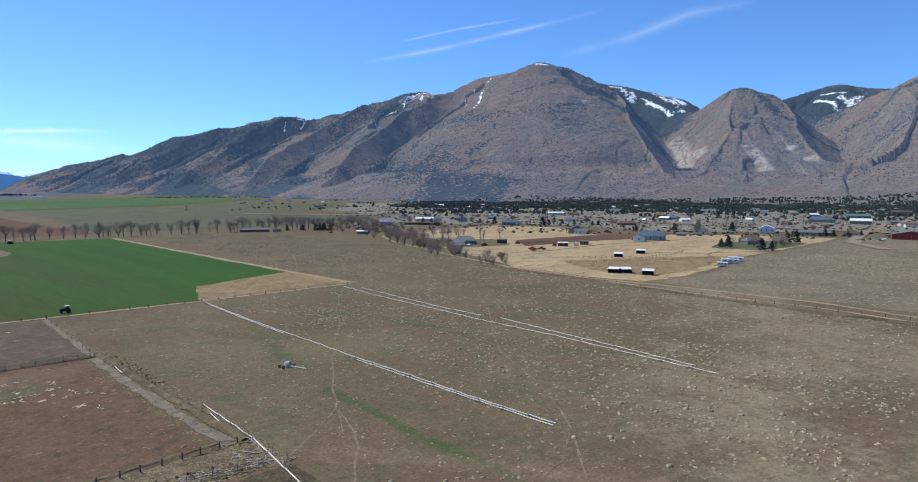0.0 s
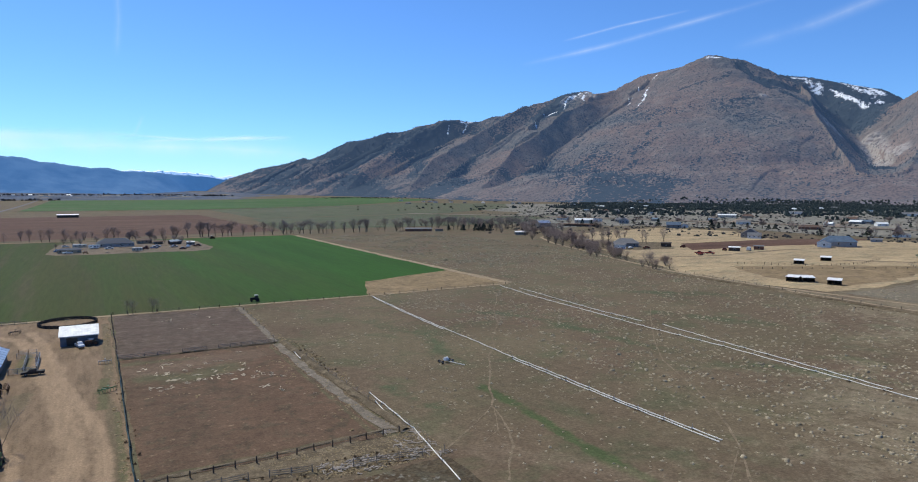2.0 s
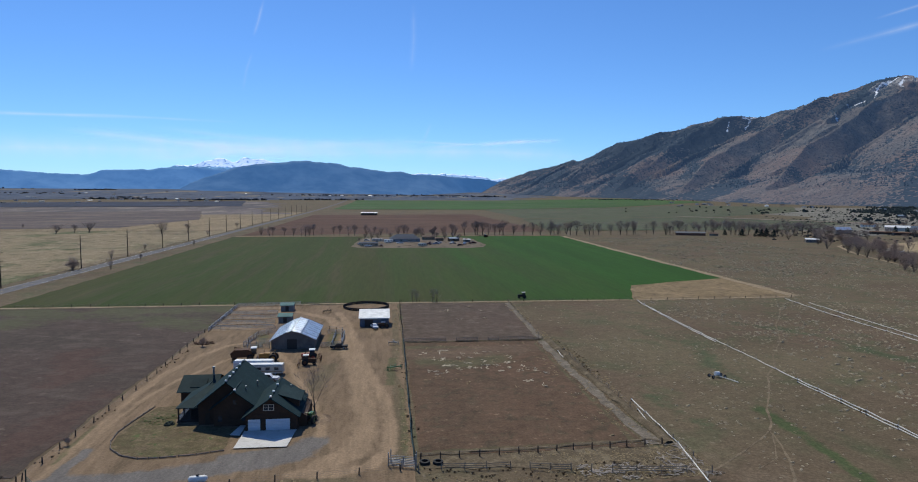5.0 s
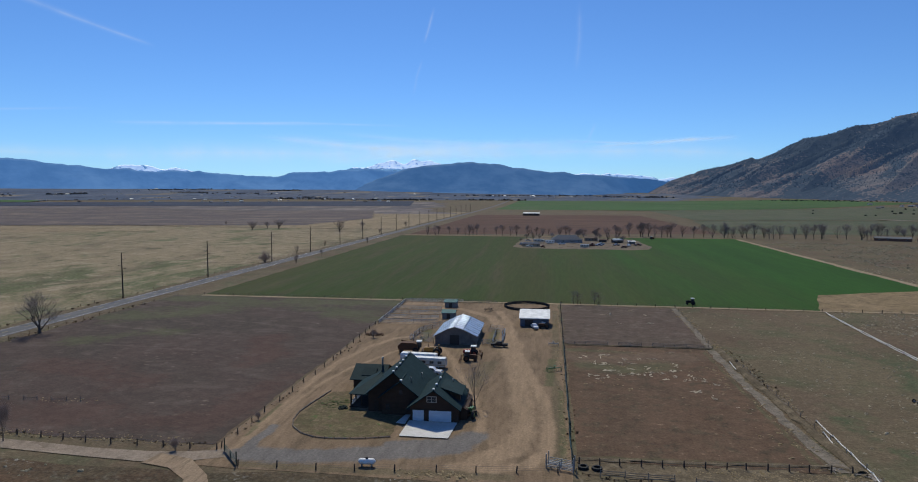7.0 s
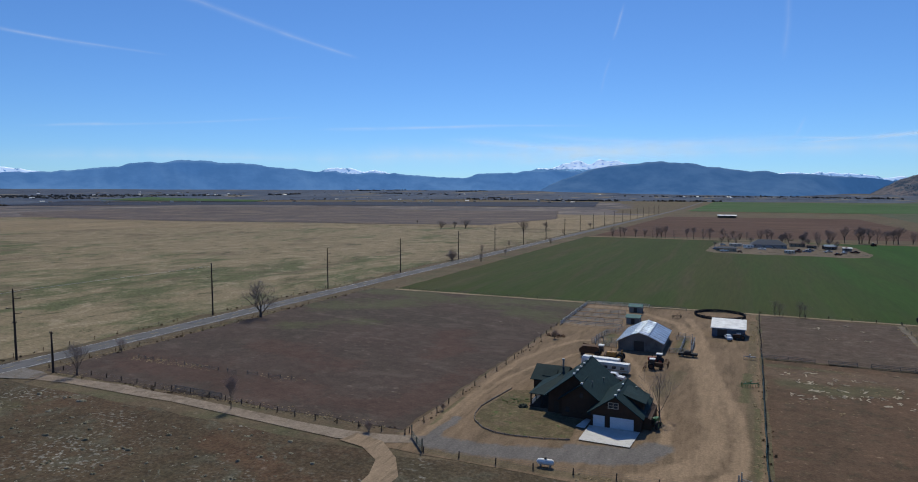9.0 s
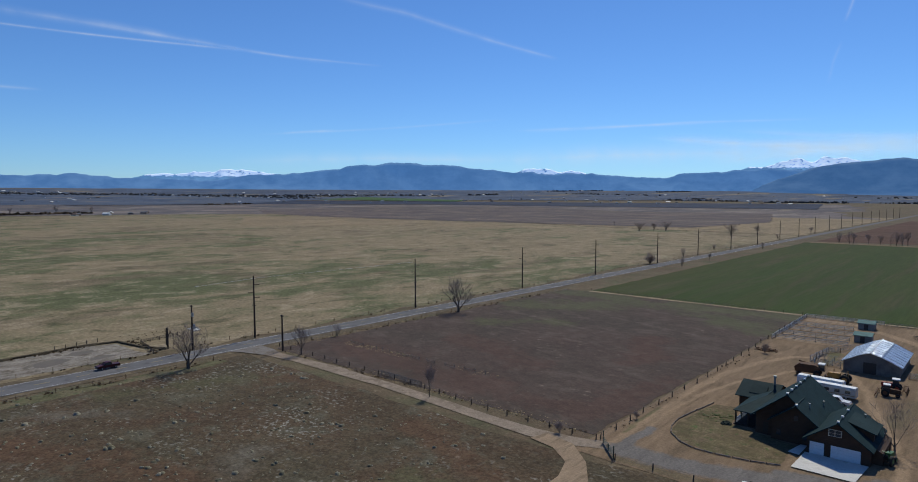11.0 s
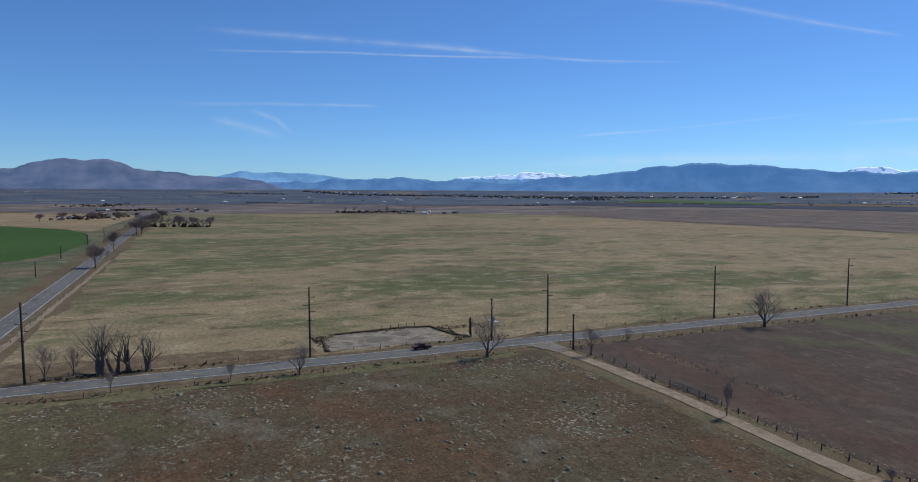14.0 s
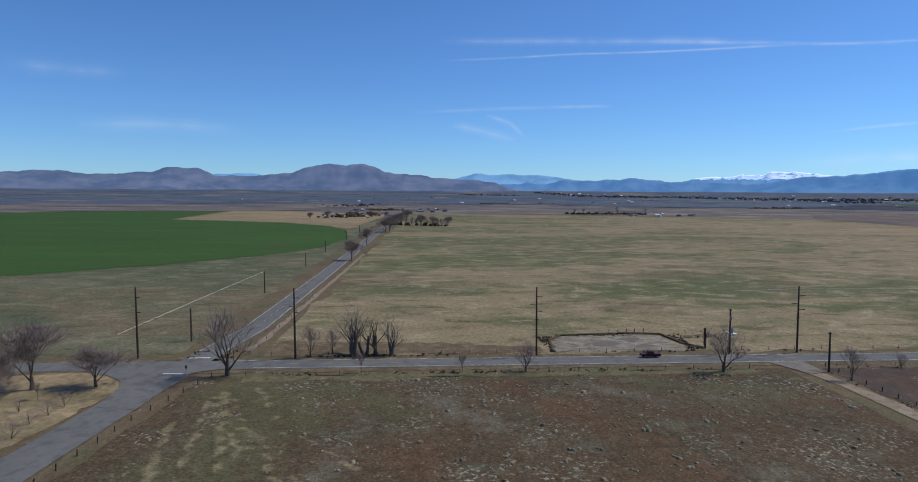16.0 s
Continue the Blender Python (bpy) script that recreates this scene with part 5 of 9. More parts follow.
    # garage doors, each with panel joints
    for x0, x1 in ((-25.95, -23.7), (-22.7, -18.25)):
        d = Geo()
        for i in range(4):
            d.box(x0, x1, 123.90, 124.02, 0.08 + i * 0.57, 0.08 + i * 0.57 + 0.55)
        dr = part("garage_door", d, M_DOORWHITE, h, "pale panelled garage door")
        fr = Geo().box(x0 - 0.15, x0, 123.85, 124.03, 0, 2.5).box(x1, x1 + 0.15, 123.85, 124.03, 0, 2.5).box(x0 - 0.15, x1 + 0.15, 123.85, 124.03, 2.36, 2.5)
        part("door_frame", fr, M_TRIM, dr)
    # gable window with two sashes
    wd = part("window", Geo().box(-23.15, -21.15, 123.9, 124.02, 3.95, 5.15), M_CREAM, h, "pale framed double window")
    for x0 in (-23.02, -22.1):
        part("pane", Geo().box(x0, x0 + 0.82, 123.86, 123.91, 4.05, 4.52).box(x0, x0 + 0.82, 123.86, 123.91, 4.58, 5.05), M_GLASS, wd)
    # shed dormer on the garage roof
    g = Geo().prism([(-20.2, 4.6), (-17.0, 3.0), (-16.95, 4.6), (-20.2, 5.6)], "y", 127.3, 133.2)
    dm = part("dormer", g, M_LOG, h, "dark dormer on the garage roof")
    part("dormer_roof", Geo().slab((-20.9, 126.9, 6.15), (-16.5, 126.9, 4.75), (-16.5, 133.6, 4.75), (-20.9, 133.6, 6.15), 0.14), M_ROOF_Y, dm)
    part("pane", Geo().box(-16.96, -16.9, 128.3, 132.2, 3.5, 4.4), M_GLASS, dm)
    for x, z0, z1, w2 in ((-31.8, 1.0, 2.2, 0.9), (-27.4, 1.0, 2.2, 0.7), (-29.0, 4.2, 5.3, 0.8)):
        wd = part("window", Geo().box(x - w2 / 2, x + w2 / 2, 127.12, 127.22, z0, z1), M_TRIM, h)
        part("pane", Geo().box(x - w2 / 2 + 0.1, x + w2 / 2 - 0.1, 127.08, 127.13, z0 + 0.1, z1 - 0.1), M_GLASS, wd)
    part("front_door", Geo().box(-34.9, -34.0, 128.5, 128.62, 0.3, 2.35), M_TRIM, h)
    # lean-to against the garage
    part("lean_to", Geo().prism([(-16.88, 0), (-15.4, 0), (-15.4, 2.1), (-16.88, 2.9)], "y", 126.0, 135.5), M_LOG, h)
    return h


farmhouse()
sheet("apron", [(-26.6, 123.7), (-17.0, 123.7), (-17.6, 115.3), (-26.8, 115.4)], M_CONCRETE, 0.26, "white concrete apron before a garage", "apron", wobble=0)
sheet("walkway", [(-28.9, 121.8), (-27.0, 121.4), (-26.9, 126.9), (-28.0, 126.9)], M_CONCRETE, 0.29, "short white concrete walk to a door", "path", wobble=0)
M_LAWN = soil("thin_lawn", (0.105, 0.09, 0.046), (0.125, 0.094, 0.054), (0.15, 0.112, 0.068), 8, 2.2, 0.4, c3=(0.075, 0.09, 0.035), spots=1.5)
sheet("lawn", [(-48.6, 131), (-49.4, 124), (-48.2, 118), (-44.5, 114.2), (-39, 113.1), (-28.5, 115.6), (-28.5, 126), (-36, 128), (-41, 130), (-43, 141), (-47.6, 140)], M_LAWN, 0.10,
      "thin patchy lawn ringed by low logs", "lawn", wobble=0.3, step=2)
M_RUT = soil("pale_wheel_track", (0.29, 0.212, 0.14), (0.25, 0.18, 0.12), (0.185, 0.135, 0.09), 10, 2.5, 0.4, stretch=(2, 0.3, 1), grit=0.2)
strip("farm_track", [(-66, 100), (-60, 98.6), (-54.5, 94), (-51.5, 88), (-51, 80)], 4.0, M_RUT, 0.14, "pale dirt track turning off the driveway", "track", wobble=0.5)

M_VERGE_G = soil("weedy_edge", (0.10, 0.10, 0.05), (0.14, 0.115, 0.07), (0.08, 0.09, 0.045), 9, 2, 0.4)


def small_building(name, x, y, w, d, eave, ridge, yaw, wall, roof, label, category="shed", axis="x", over=0.35, door=None, windows=0, group="", hip=False):
    """A gabled building: walls, roof, a door and windows on its front (its own -y side)."""
    h = thing(name, pose(x, y, height(x, y), 0, 0, yaw), label, category, group)
    g = Geo()
    if hip:
        g.box(-w / 2, w / 2, -d / 2, d / 2, 0, eave)
    elif axis == "x":
        g.prism([(-d / 2, 0), (d / 2, 0), (d / 2, eave), (0, ridge), (-d / 2, eave)], "x", -w / 2, w / 2)
    else:
        g.prism([(-w / 2, 0), (w / 2, 0), (w / 2, eave), (0, ridge), (-w / 2, eave)], "y", -d / 2, d / 2)
    part("wall", g, wall, h)
    g = Geo()
    half = d / 2 if axis == "x" else w / 2
    k = (ridge - eave) / half
    e, ze, zr = half + over, eave - k * over + 0.14, ridge + 0.14
    if axis == "x":
        a = w / 2 + over
        g.slab((-a, -e, ze), (a, -e, ze), (a, 0, zr), (-a, 0, zr), 0.13).slab((-a, 0, zr), (a, 0, zr), (a, e, ze), (-a, e, ze), 0.13)
    else:
        a = d / 2 + over
        g.slab((-e, -a, ze), (0, -a, zr), (0, a, zr), (-e, a, ze), 0.13).slab((0, -a, zr), (e, -a, ze), (e, a, ze), (0, a, zr), 0.13)
    if hip:
        g = Geo()
        a, k = w / 2 + over, min(w, d) * 0.42
        lo, hi = (-a, -e, ze), (a, e, ze)
        g.slab((-a, -e, ze), (a, -e, ze), (a - k, 0, zr), (-a + k, 0, zr), 0.13).slab((-a + k, 0, zr), (a - k, 0, zr), (a, e, ze), (-a, e, ze), 0.13)
        g.slab((a, -e, ze), (a, e, ze), (a - k, 0.02, zr), (a - k, -0.02, zr), 0.13).slab((-a, e, ze), (-a, -e, ze), (-a + k, -0.02, zr), (-a + k, 0.02, zr), 0.13)
    part("roof", g, roof, h)
    if door:
        dx, dw, dh, dm = door
        part("door", Geo().box(dx - dw / 2, dx + dw / 2, -d / 2 - 0.06, -d / 2 + 0.02, 0.02, dh), dm, h)
    for i in range(windows):
        px = -w / 2 + w * (i + 0.5) / windows
        if door and abs(px - door[0]) < door[1] / 2 + 0.6:
            continue
        wd = part("window", Geo().box(px - 0.65, px + 0.65, -d / 2 - 0.07, -d / 2 + 0.02, eave * 0.38, eave * 0.78), M_CREAM, h)
        part("pane", Geo().box(px - 0.55, px + 0.55, -d / 2 - 0.1, -d / 2 - 0.065, eave * 0.38 + 0.1, eave * 0.78 - 0.1), M_GLASS, wd)
    return h


def barn():
    b = thing("barn", pose(-27.0, 199.5, 0) @ Matrix.Diagonal((0.88, 1, 1, 1)), "weathered grey board barn with a bright galvanised roof", "barn")
    g = Geo().prism([(-6.6, 0), (7.2, 0), (7.2, 2.9), (2.6, 4.7), (0.0, 5.2), (-2.4, 4.6), (-6.6, 2.6)], "y", -9.8, 9.8)
    part("wall", g, M_BARNWALL, b)
    for x0, z0, x1, z1, m, lab in ((-7.3, 2.45, -2.2, 4.85, M_STEEL, "bright galvanised roof slope"), (-2.2, 4.85, 0.0, 5.45, M_STEEL, "galvanised roof slope"),
                                   (0.0, 5.45, 2.8, 4.8, M_STEEL, "galvanised roof slope"), (3.3, 4.62, 7.9, 2.75, M_STEEL, "galvanised lean-to roof slope")):
        rf = part("roof", Geo().slab((x0, -10.4, z0), (x1, -10.4, z1), (x1, 10.4, z1), (x0, 10.4, z0), 0.12), m, b, lab)
        for k in range(9):                         # standing seams down the slope
            y = -10.1 + k * 2.52
            part("seam", Geo().slab((x0, y - 0.05, z0 + 0.06), (x1, y - 0.05, z1 + 0.06), (x1, y + 0.05, z1 + 0.06), (x0, y + 0.05, z0 + 0.06), 0.05), M_STEELDARK, rf)
    part("roof", Geo().slab((2.8, -10.4, 4.72), (3.3, -10.4, 4.55), (3.3, 10.4, 4.55), (2.8, 10.4, 4.72), 0.12), M_STEELDARK, b, "dark gap strip in the roof")
    part("ridge_cap", Geo().tube([(0, -10.4, 5.48), (0, 10.4, 5.48)], 0.14, 6), M_WHITE, b)
    for k in range(26):                            # upright boards of the gable end, unevenly sawn
        x = -6.5 + k * 0.525
        top = min(2.6 + (x + 6.6) * 0.47, 5.2 - abs(x) * 0.2, 2.9 + (7.2 - x) * 0.39) - 0.08 * (k % 3)
        part("board", Geo().box(x, x + 0.48, -9.86 - 0.012 * (k % 2), -9.805, 0.05, top), M_BARNWALL, b)
    part("barn_door", Geo().box(-1.6, 1.6, -9.95, -9.88, 0.05, 2.9), M_DARKWOOD, b)
    return b


barn()
def machine_shed():
    """A shed with one roof slope falling towards its front."""
    t = thing("machine_shed", pose(-4.1, 223.4, 0), "blue-grey machine shed with a white sloping roof", "shed")
    part("wall", Geo().prism([(-4, 0), (4, 0), (4, 4.3), (-4, 2.9)], "x", -4.8, 4.8), M_SHEDWALL, t)
    part("roof", Geo().slab((-5.2, -4.5, 2.98), (5.2, -4.5, 2.98), (5.2, 4.4, 4.54), (-5.2, 4.4, 4.54), 0.14), M_SHEDROOF, t)
    part("fascia", Geo().box(-5.2, 5.2, -4.56, -4.5, 2.78, 3.0), M_WHITE, t)
    dr = part("door", Geo().box(-3.2, -0.4, -4.07, -3.99, 0.03, 2.4), M_DARKWOOD, t)
    part("door_track", Geo().box(-3.6, 2.4, -4.1, -4.0, 2.4, 2.5), M_METAL, dr)
    part("sign", Geo().box(2.2, 3.7, -4.06, -4.0, 1.2, 1.8), M_WHITE, t, "small white sign")
    return t


machine_shed()
small_building("small_shed", -37.4, 253.5, 4.6, 4.2, 2.2, 2.9, 0, M_GREYWALL, M_TEAL, "small grey shed with a teal roof", "shed", door=(0, 1.2, 1.9, M_DARKWOOD))
small_building("small_shed", -34.8, 231.0, 4.4, 4.6, 2.2, 2.9, 0, M_GREYWALL, M_TEAL, "small grey shed with a teal roof", "shed", door=(0, 1.2, 1.9, M_DARKWOOD))

# ---- fences, pens, gates ----
POST_MESH = {}


def post_mesh(kind, h):
    key = (kind, h)
    if key not in POST_MESH:
        g = Geo()
        if kind == "wood":
            g.tube([(0, 0, -0.05), (0.01, 0, h * 0.6), (0.03, 0.01, h)], [0.13, 0.115, 0.1], 6)
        elif kind == "steel":
            g.box(-0.05, 0.05, -0.05, 0.05, -0.05, h)
        else:
            g.tube([(0, 0, -0.05), (0, 0, h)], 0.07, 6)
        POST_MESH[key] = g.mesh("post", {"wood": M_DARKWOOD, "steel": M_RUST, "green": M_GREENPIPE, "pale": M_GREYWOOD}.get(kind, M_METAL))
    return POST_MESH[key]


def fence(line, step, h, kind, rails, label, rail_mat=None, thick=0.012, skip=0.0, seed=0):
    """Posts along a line with wires, rails or boards between; rails gives their heights."""
    rnd = random.Random(seed + int(line[0][0] * 3 + line[0][1]))
    f = thing("fence", pose(line[0][0], line[0][1], 0), label, "fence")
    ox, oy = line[0]
    me = post_mesh(kind, h)
    run = []
    for a, b in zip(line, line[1:]):
        d = math.hypot(b[0] - a[0], b[1] - a[1])
        k = max(1, round(d / step))
        tops = []
        for j in range(k + 1):
            q = j / k
            x, y = a[0] + (b[0] - a[0]) * q - ox, a[1] + (b[1] - a[1]) * q - oy
            x, y = x + rnd.uniform(-0.12, 0.12), y + rnd.uniform(-0.12, 0.12)
            tops.append((x, y))
            if j < k or b == line[-1]:
                part("post", me, None, f, at=pose(x, y, 0, rnd.uniform(-4, 4), rnd.uniform(-4, 4), rnd.uniform(0, 90)))
        for p, q in zip(tops, tops[1:]):
            if rnd.random() < skip:
                continue
            for z in rails if thick > 0.03 else ():
                s = rnd.uniform(-0.04, 0.04)
                bar = Geo().tube([(p[0], p[1], z + s), ((p[0] + q[0]) / 2, (p[1] + q[1]) / 2, z - 0.03), (q[0], q[1], z - s)], thick, 4)
                part("rail", bar, rail_mat or M_WIRE, f)
        run += tops
    for z in rails if thick <= 0.03 else ():
        part("wire", Geo().tube([(x, y, z + rnd.uniform(-0.03, 0.03)) for i, (x, y) in enumerate(run) if not i or run[i - 1] != (x, y)], thick, 4), M_WIRE, f)
    return f


WIRES = (0.45, 0.8, 1.1)
fence([(4.4, 107), (5.0, 196)], 4.0, 1.5, "green", (0.35, 0.7, 1.05, 1.4), "dark green pipe fence beside a red paddock", M_GREENPIPE, 0.045)
fence([(5.0, 196), (5.2, 244), (5.3, 266)], 4.5, 1.3, "wood", WIRES, "old wire fence with wooden posts by a yard")
fence([(5.2, 194.6), (46.5, 194.6)], 3.2, 1.3, "pale", (0.4, 0.8, 1.2), "weathered grey rail fence across a paddock", M_GREYWOOD, 0.06, 0.1)
fence([(47.5, 194), (48.5, 230), (50, 264)], 8, 1.1, "pale", WIRES, "sagging wire fence along a dry bank")
fence([(50, 180), (50.5, 150), (52, 112), (52, 104)], 6.0, 1.1, "pale", WIRES, "old wire fence along a gravel ditch")
fence([(5.5, 107.5), (26, 108.5), (49, 110)], 3.4, 1.3, "wood", WIRES, "wire fence at the end of a red paddock")
fence([(5, 103.2), (20, 102.5), (36, 99.5), (52, 97.5)], 3.6, 1.4, "pale", (0.4, 0.75, 1.1), "rough grey pole fence above dry weeds", M_GREYWOOD, 0.05, 0.15)
fence([(-58.5, 262), (-58, 215), (-56.5, 160), (-57, 125), (-56.5, 106)], 7.0, 1.25, "wood", WIRES, "wire fence with dark posts along a farm track")
fence([(-162, 109), (-130, 108.2), (-107, 107.6), (-82, 105), (-62, 105), (-57, 105)], 5.4, 1.2, "wood", WIRES, "wire fence with leaning posts beside a driveway")
fence([(-118, 108.4), (-104, 108)], 2.6, 1.2, "pale", (0.3, 0.6, 0.9, 1.1), "pale wooden rail fence beside a driveway", M_GREYWOOD, 0.06)
fence([(-150, 125.5), (-136, 125.5), (-115, 124.5), (-99, 125.5)], 3.0, 1.1, "pale", (0.35, 0.7), "broken remains of an old rail fence", M_GREYWOOD, 0.05, 0.35)
fence([(-50, 99), (-37, 99.5), (-24, 100.5), (2, 103.5)], 7.0, 1.2, "wood", WIRES, "wire fence along a gravel drive")
fence([(-162, 112), (-161.5, 200), (-158, 262)], 8, 1.2, "steel", WIRES, "steel post fence beside a country road")
fence([(-161.5, 88), (-161, 20), (-160.5, -40)], 8, 1.2, "steel", WIRES, "steel post fence along a sagebrush field")
fence([(-160, -48), (-130, -54.5), (-90, -58.5), (-40, -63)], 6, 1.2, "wood", WIRES, "wire fence along a side road")
fence([(-180.5, -38), (-181, 40), (-181, 200), (-181, 400), (-181.5, 640)], 8, 1.2, "steel", WIRES, "steel post fence at a pasture's edge")
fence([(-182, -44), (-300, -41), (-560, -30)], 9, 1.2, "steel", WIRES, "steel post fence beside a side road")
fence([(-183, 780), (-330, 775), (-470, 788), (-700, 850)], 12, 1.3, "wood", WIRES, "long wire fence across the flat")
fence([(-60, 267), (-149, 267.5)], 7, 1.2, "wood", WIRES, "wire fence along a green field")
fence([(6, 267), (50, 265), (104, 263.5), (175, 265)], 7, 1.2, "wood", WIRES, "wire fence at the foot of a green field")
fence([(272, 50), (268, 110), (272, 165), (285, 240), (300, 300), (318, 380)], 8, 1.2, "wood", WIRES, "wire fence beside a dirt lane")
fence([(330, 250), (372, 228), (420, 200), (440, 215), (480, 222)], 6, 1.3, "wood", WIRES, "wire fence round dry lots")
fence([(352, 270), (388, 235), (420, 232), (455, 240)], 4, 1.4, "wood", WIRES, "corral fence among small stables")
# riding arena of pale rails, with inner lanes
fence([(-57, 216), (-57.5, 240), (-57.8, 262)], 3.0, 1.5, "pale", (0.4, 0.75, 1.1, 1.45), "pale rail fence of a riding pen", M_CREAM, 0.09)
fence([(-57.8, 262), (-46, 263), (-34, 264)], 3.0, 1.5, "pale", (0.4, 0.75, 1.1, 1.45), "pale rail fence of a riding pen", M_CREAM, 0.09)
for y, x1 in ((219, -37), (227, -38), (236, -38), (245, -40)):
    fence([(-56.8, y), (x1, y + 0.6)], 3.0, 1.4, "pale", (0.5, 0.95, 1.35), "pale rail lane between horse pens", M_CREAM, 0.1)
fence([(-33, 262), (-27, 263), (-20, 262.5)], 3.0, 1.4, "pale", (0.5, 0.95, 1.35), "short rail fence behind the sheds", M_GREYWOOD, 0.06)
for k, (y0, y1) in enumerate(((217, 222), (226, 231), (236, 241), (247, 252), (255, 261))):
    sheet("pen_floor", [(-56.5, y0), (-39, y0 + 0.5), (-39, y1), (-56.8, y1)], M_RUT, 0.11, "pale bare dirt lane in horse pens", "yard", wobble=0.5, step=3, seed=k)
for ln in ([(-19, 191), (-13, 191.4), (-13.2, 208), (-18.6, 208.5)], [(-41.5, 194.3), (-33.6, 191.2)], [(-41.5, 194.3), (-40, 206), (-36, 216), (-33, 218)], [(-41, 199), (-34, 197)],
           [(-16, 191.4), (-16, 208)]):
    fence(ln, 2.4, 1.6, "pipe", (0.3, 0.6, 0.9, 1.25, 1.55), "grey pipe panel pen beside a barn", M_METAL, 0.04)


fence([(-18.8, 191.2), (-13.2, 192.0), (-14.2, 212.4), (-18.4, 214.0)], 2.6, 1.5, "steel", (0.35, 0.7, 1.05, 1.4), "grey pipe-panel pen beside a barn", M_METAL, 0.035)
fence([(-33.6, 191.6), (-39.6, 190.6), (-41.2, 199.0), (-40.0, 209.5), (-34.0, 210.0)], 2.6, 1.5, "steel", (0.35, 0.7, 1.05, 1.4), "grey pipe-panel pen beside a barn", M_METAL, 0.035)


def round_pen():
    p = thing("round_pen", pose(-7.9, 257.2, 0), "round dark riding pen of solid panels", "pen")
    n = 26
    for i in range(n):
        a, b = 2 * math.pi * i / n, 2 * math.pi * (i + 0.96) / n
        r = 8.7
        g = Geo()
        for r0, r1 in ((r - 0.05, r + 0.05),):
            pts = [(r0 * math.cos(a), r0 * math.sin(a)), (r1 * math.cos(a), r1 * math.sin(a)), (r1 * math.cos(b), r1 * math.sin(b)), (r0 * math.cos(b), r0 * math.sin(b))]
            for z in (0.06, 0.4, 0.74):
                g.prism(pts, "z", z, z + 0.3)
        part("panel", g, M_BLACK, p)
        part("post", post_mesh("wood", 1.25), None, p, at=((r + 0.1) * math.cos(a), (r + 0.1) * math.sin(a), 0))
    return p


round_pen()


def gate(x, y, yaw, w, mat, label):
    g = thing("gate", pose(x, y, 0, 0, 0, yaw), label, "gate")
    for z in (0.3, 0.55, 0.8, 1.05, 1.35):
        part("gate_bar", Geo().tube([(0.1, 0, z), (w - 0.1, 0, z)], 0.05, 6), mat, g)
    for px in (0, w * 0.5, w):
        part("gate_post", Geo().box(px - 0.08, px + 0.08, -0.08, 0.08, 0, 2.4 if px != w * 0.5 else 1.4), mat, g)
    return g


gate(-55.2, 104.5, -48, 7.2, M_GREENPIPE, "open green pipe gate at a driveway")
gate(0.2, 105.5, -18, 4.6, M_METAL, "grey metal pipe gate at a yard corner")
gate(0.6, 106.8, -18, 4.4, M_METAL, "grey metal pipe gate leaning on another")


def low_logs():
    """Low edging of logs round the lawn, each log a piece."""
    e = thing("lawn_edging", pose(0, 0, 0), "low log edging round a lawn", "edging")
    line = [(-48.2, 140.5), (-49.5, 131), (-50.0, 125.9), (-49.4, 121.1), (-48.1, 117.6), (-45.0, 114.2), (-41.9, 112.7), (-38.3, 112.6), (-32.6, 113.4), (-28.1, 114.9)]
    for a, b in zip(line, line[1:]):
        d = math.hypot(b[0] - a[0], b[1] - a[1])
        k = max(1, round(d / 2.4))
        for j in range(k):
            p = [(a[0] + (b[0] - a[0]) * q, a[1] + (b[1] - a[1]) * q, 0.22) for q in ((j + 0.05) / k, (j + 0.95) / k)]
            part("log", Geo().tube(p, 0.11, 6), M_DEADWOOD, e)
            part("stake", Geo().tube([(p[0][0], p[0][1], 0), (p[0][0], p[0][1], 0.4)], 0.09, 5), M_DARKWOOD, e)
    return e


low_logs()


# ---- power poles ----
def power_pole(x, y, h, arms, label, box=False, yaw=0):
    p = thing("power_pole", pose(x, y, height(x, y), 0.4, -0.5, yaw), label, "pole", "poles along the road" if h > 15 else "")
    part("pole", Geo().tube([(0, 0, -0.05), (0, 0, h * 0.5), (0, 0, h)], [0.3, 0.26, 0.18], 8), M_POLE, p)
    for z, w, side in arms:
        a = part("crossarm", Geo().box(min(0, side * w) - 0.1, max(0, side * w) + 0.1, -0.09, 0.09, z - 0.08, z + 0.08) if side else Geo().box(-w / 2, w / 2, -0.09, 0.09, z - 0.08, z + 0.08), M_POLE, p)
        for px in ((side * w,) if side else (-w / 2 + 0.1, w / 2 - 0.1)):
            part("insulator", Geo().tube([(px, 0, z + 0.08), (px, 0, z + 0.4)], [0.09, 0.06], 6), M_GREYWOOD, a)
    if box:
        part("transformer", Geo().tube([(0.45, 0, h - 3.2), (0.45, 0, h - 2.1)], 0.32, 10), M_METAL, p, "grey transformer can")
    return p


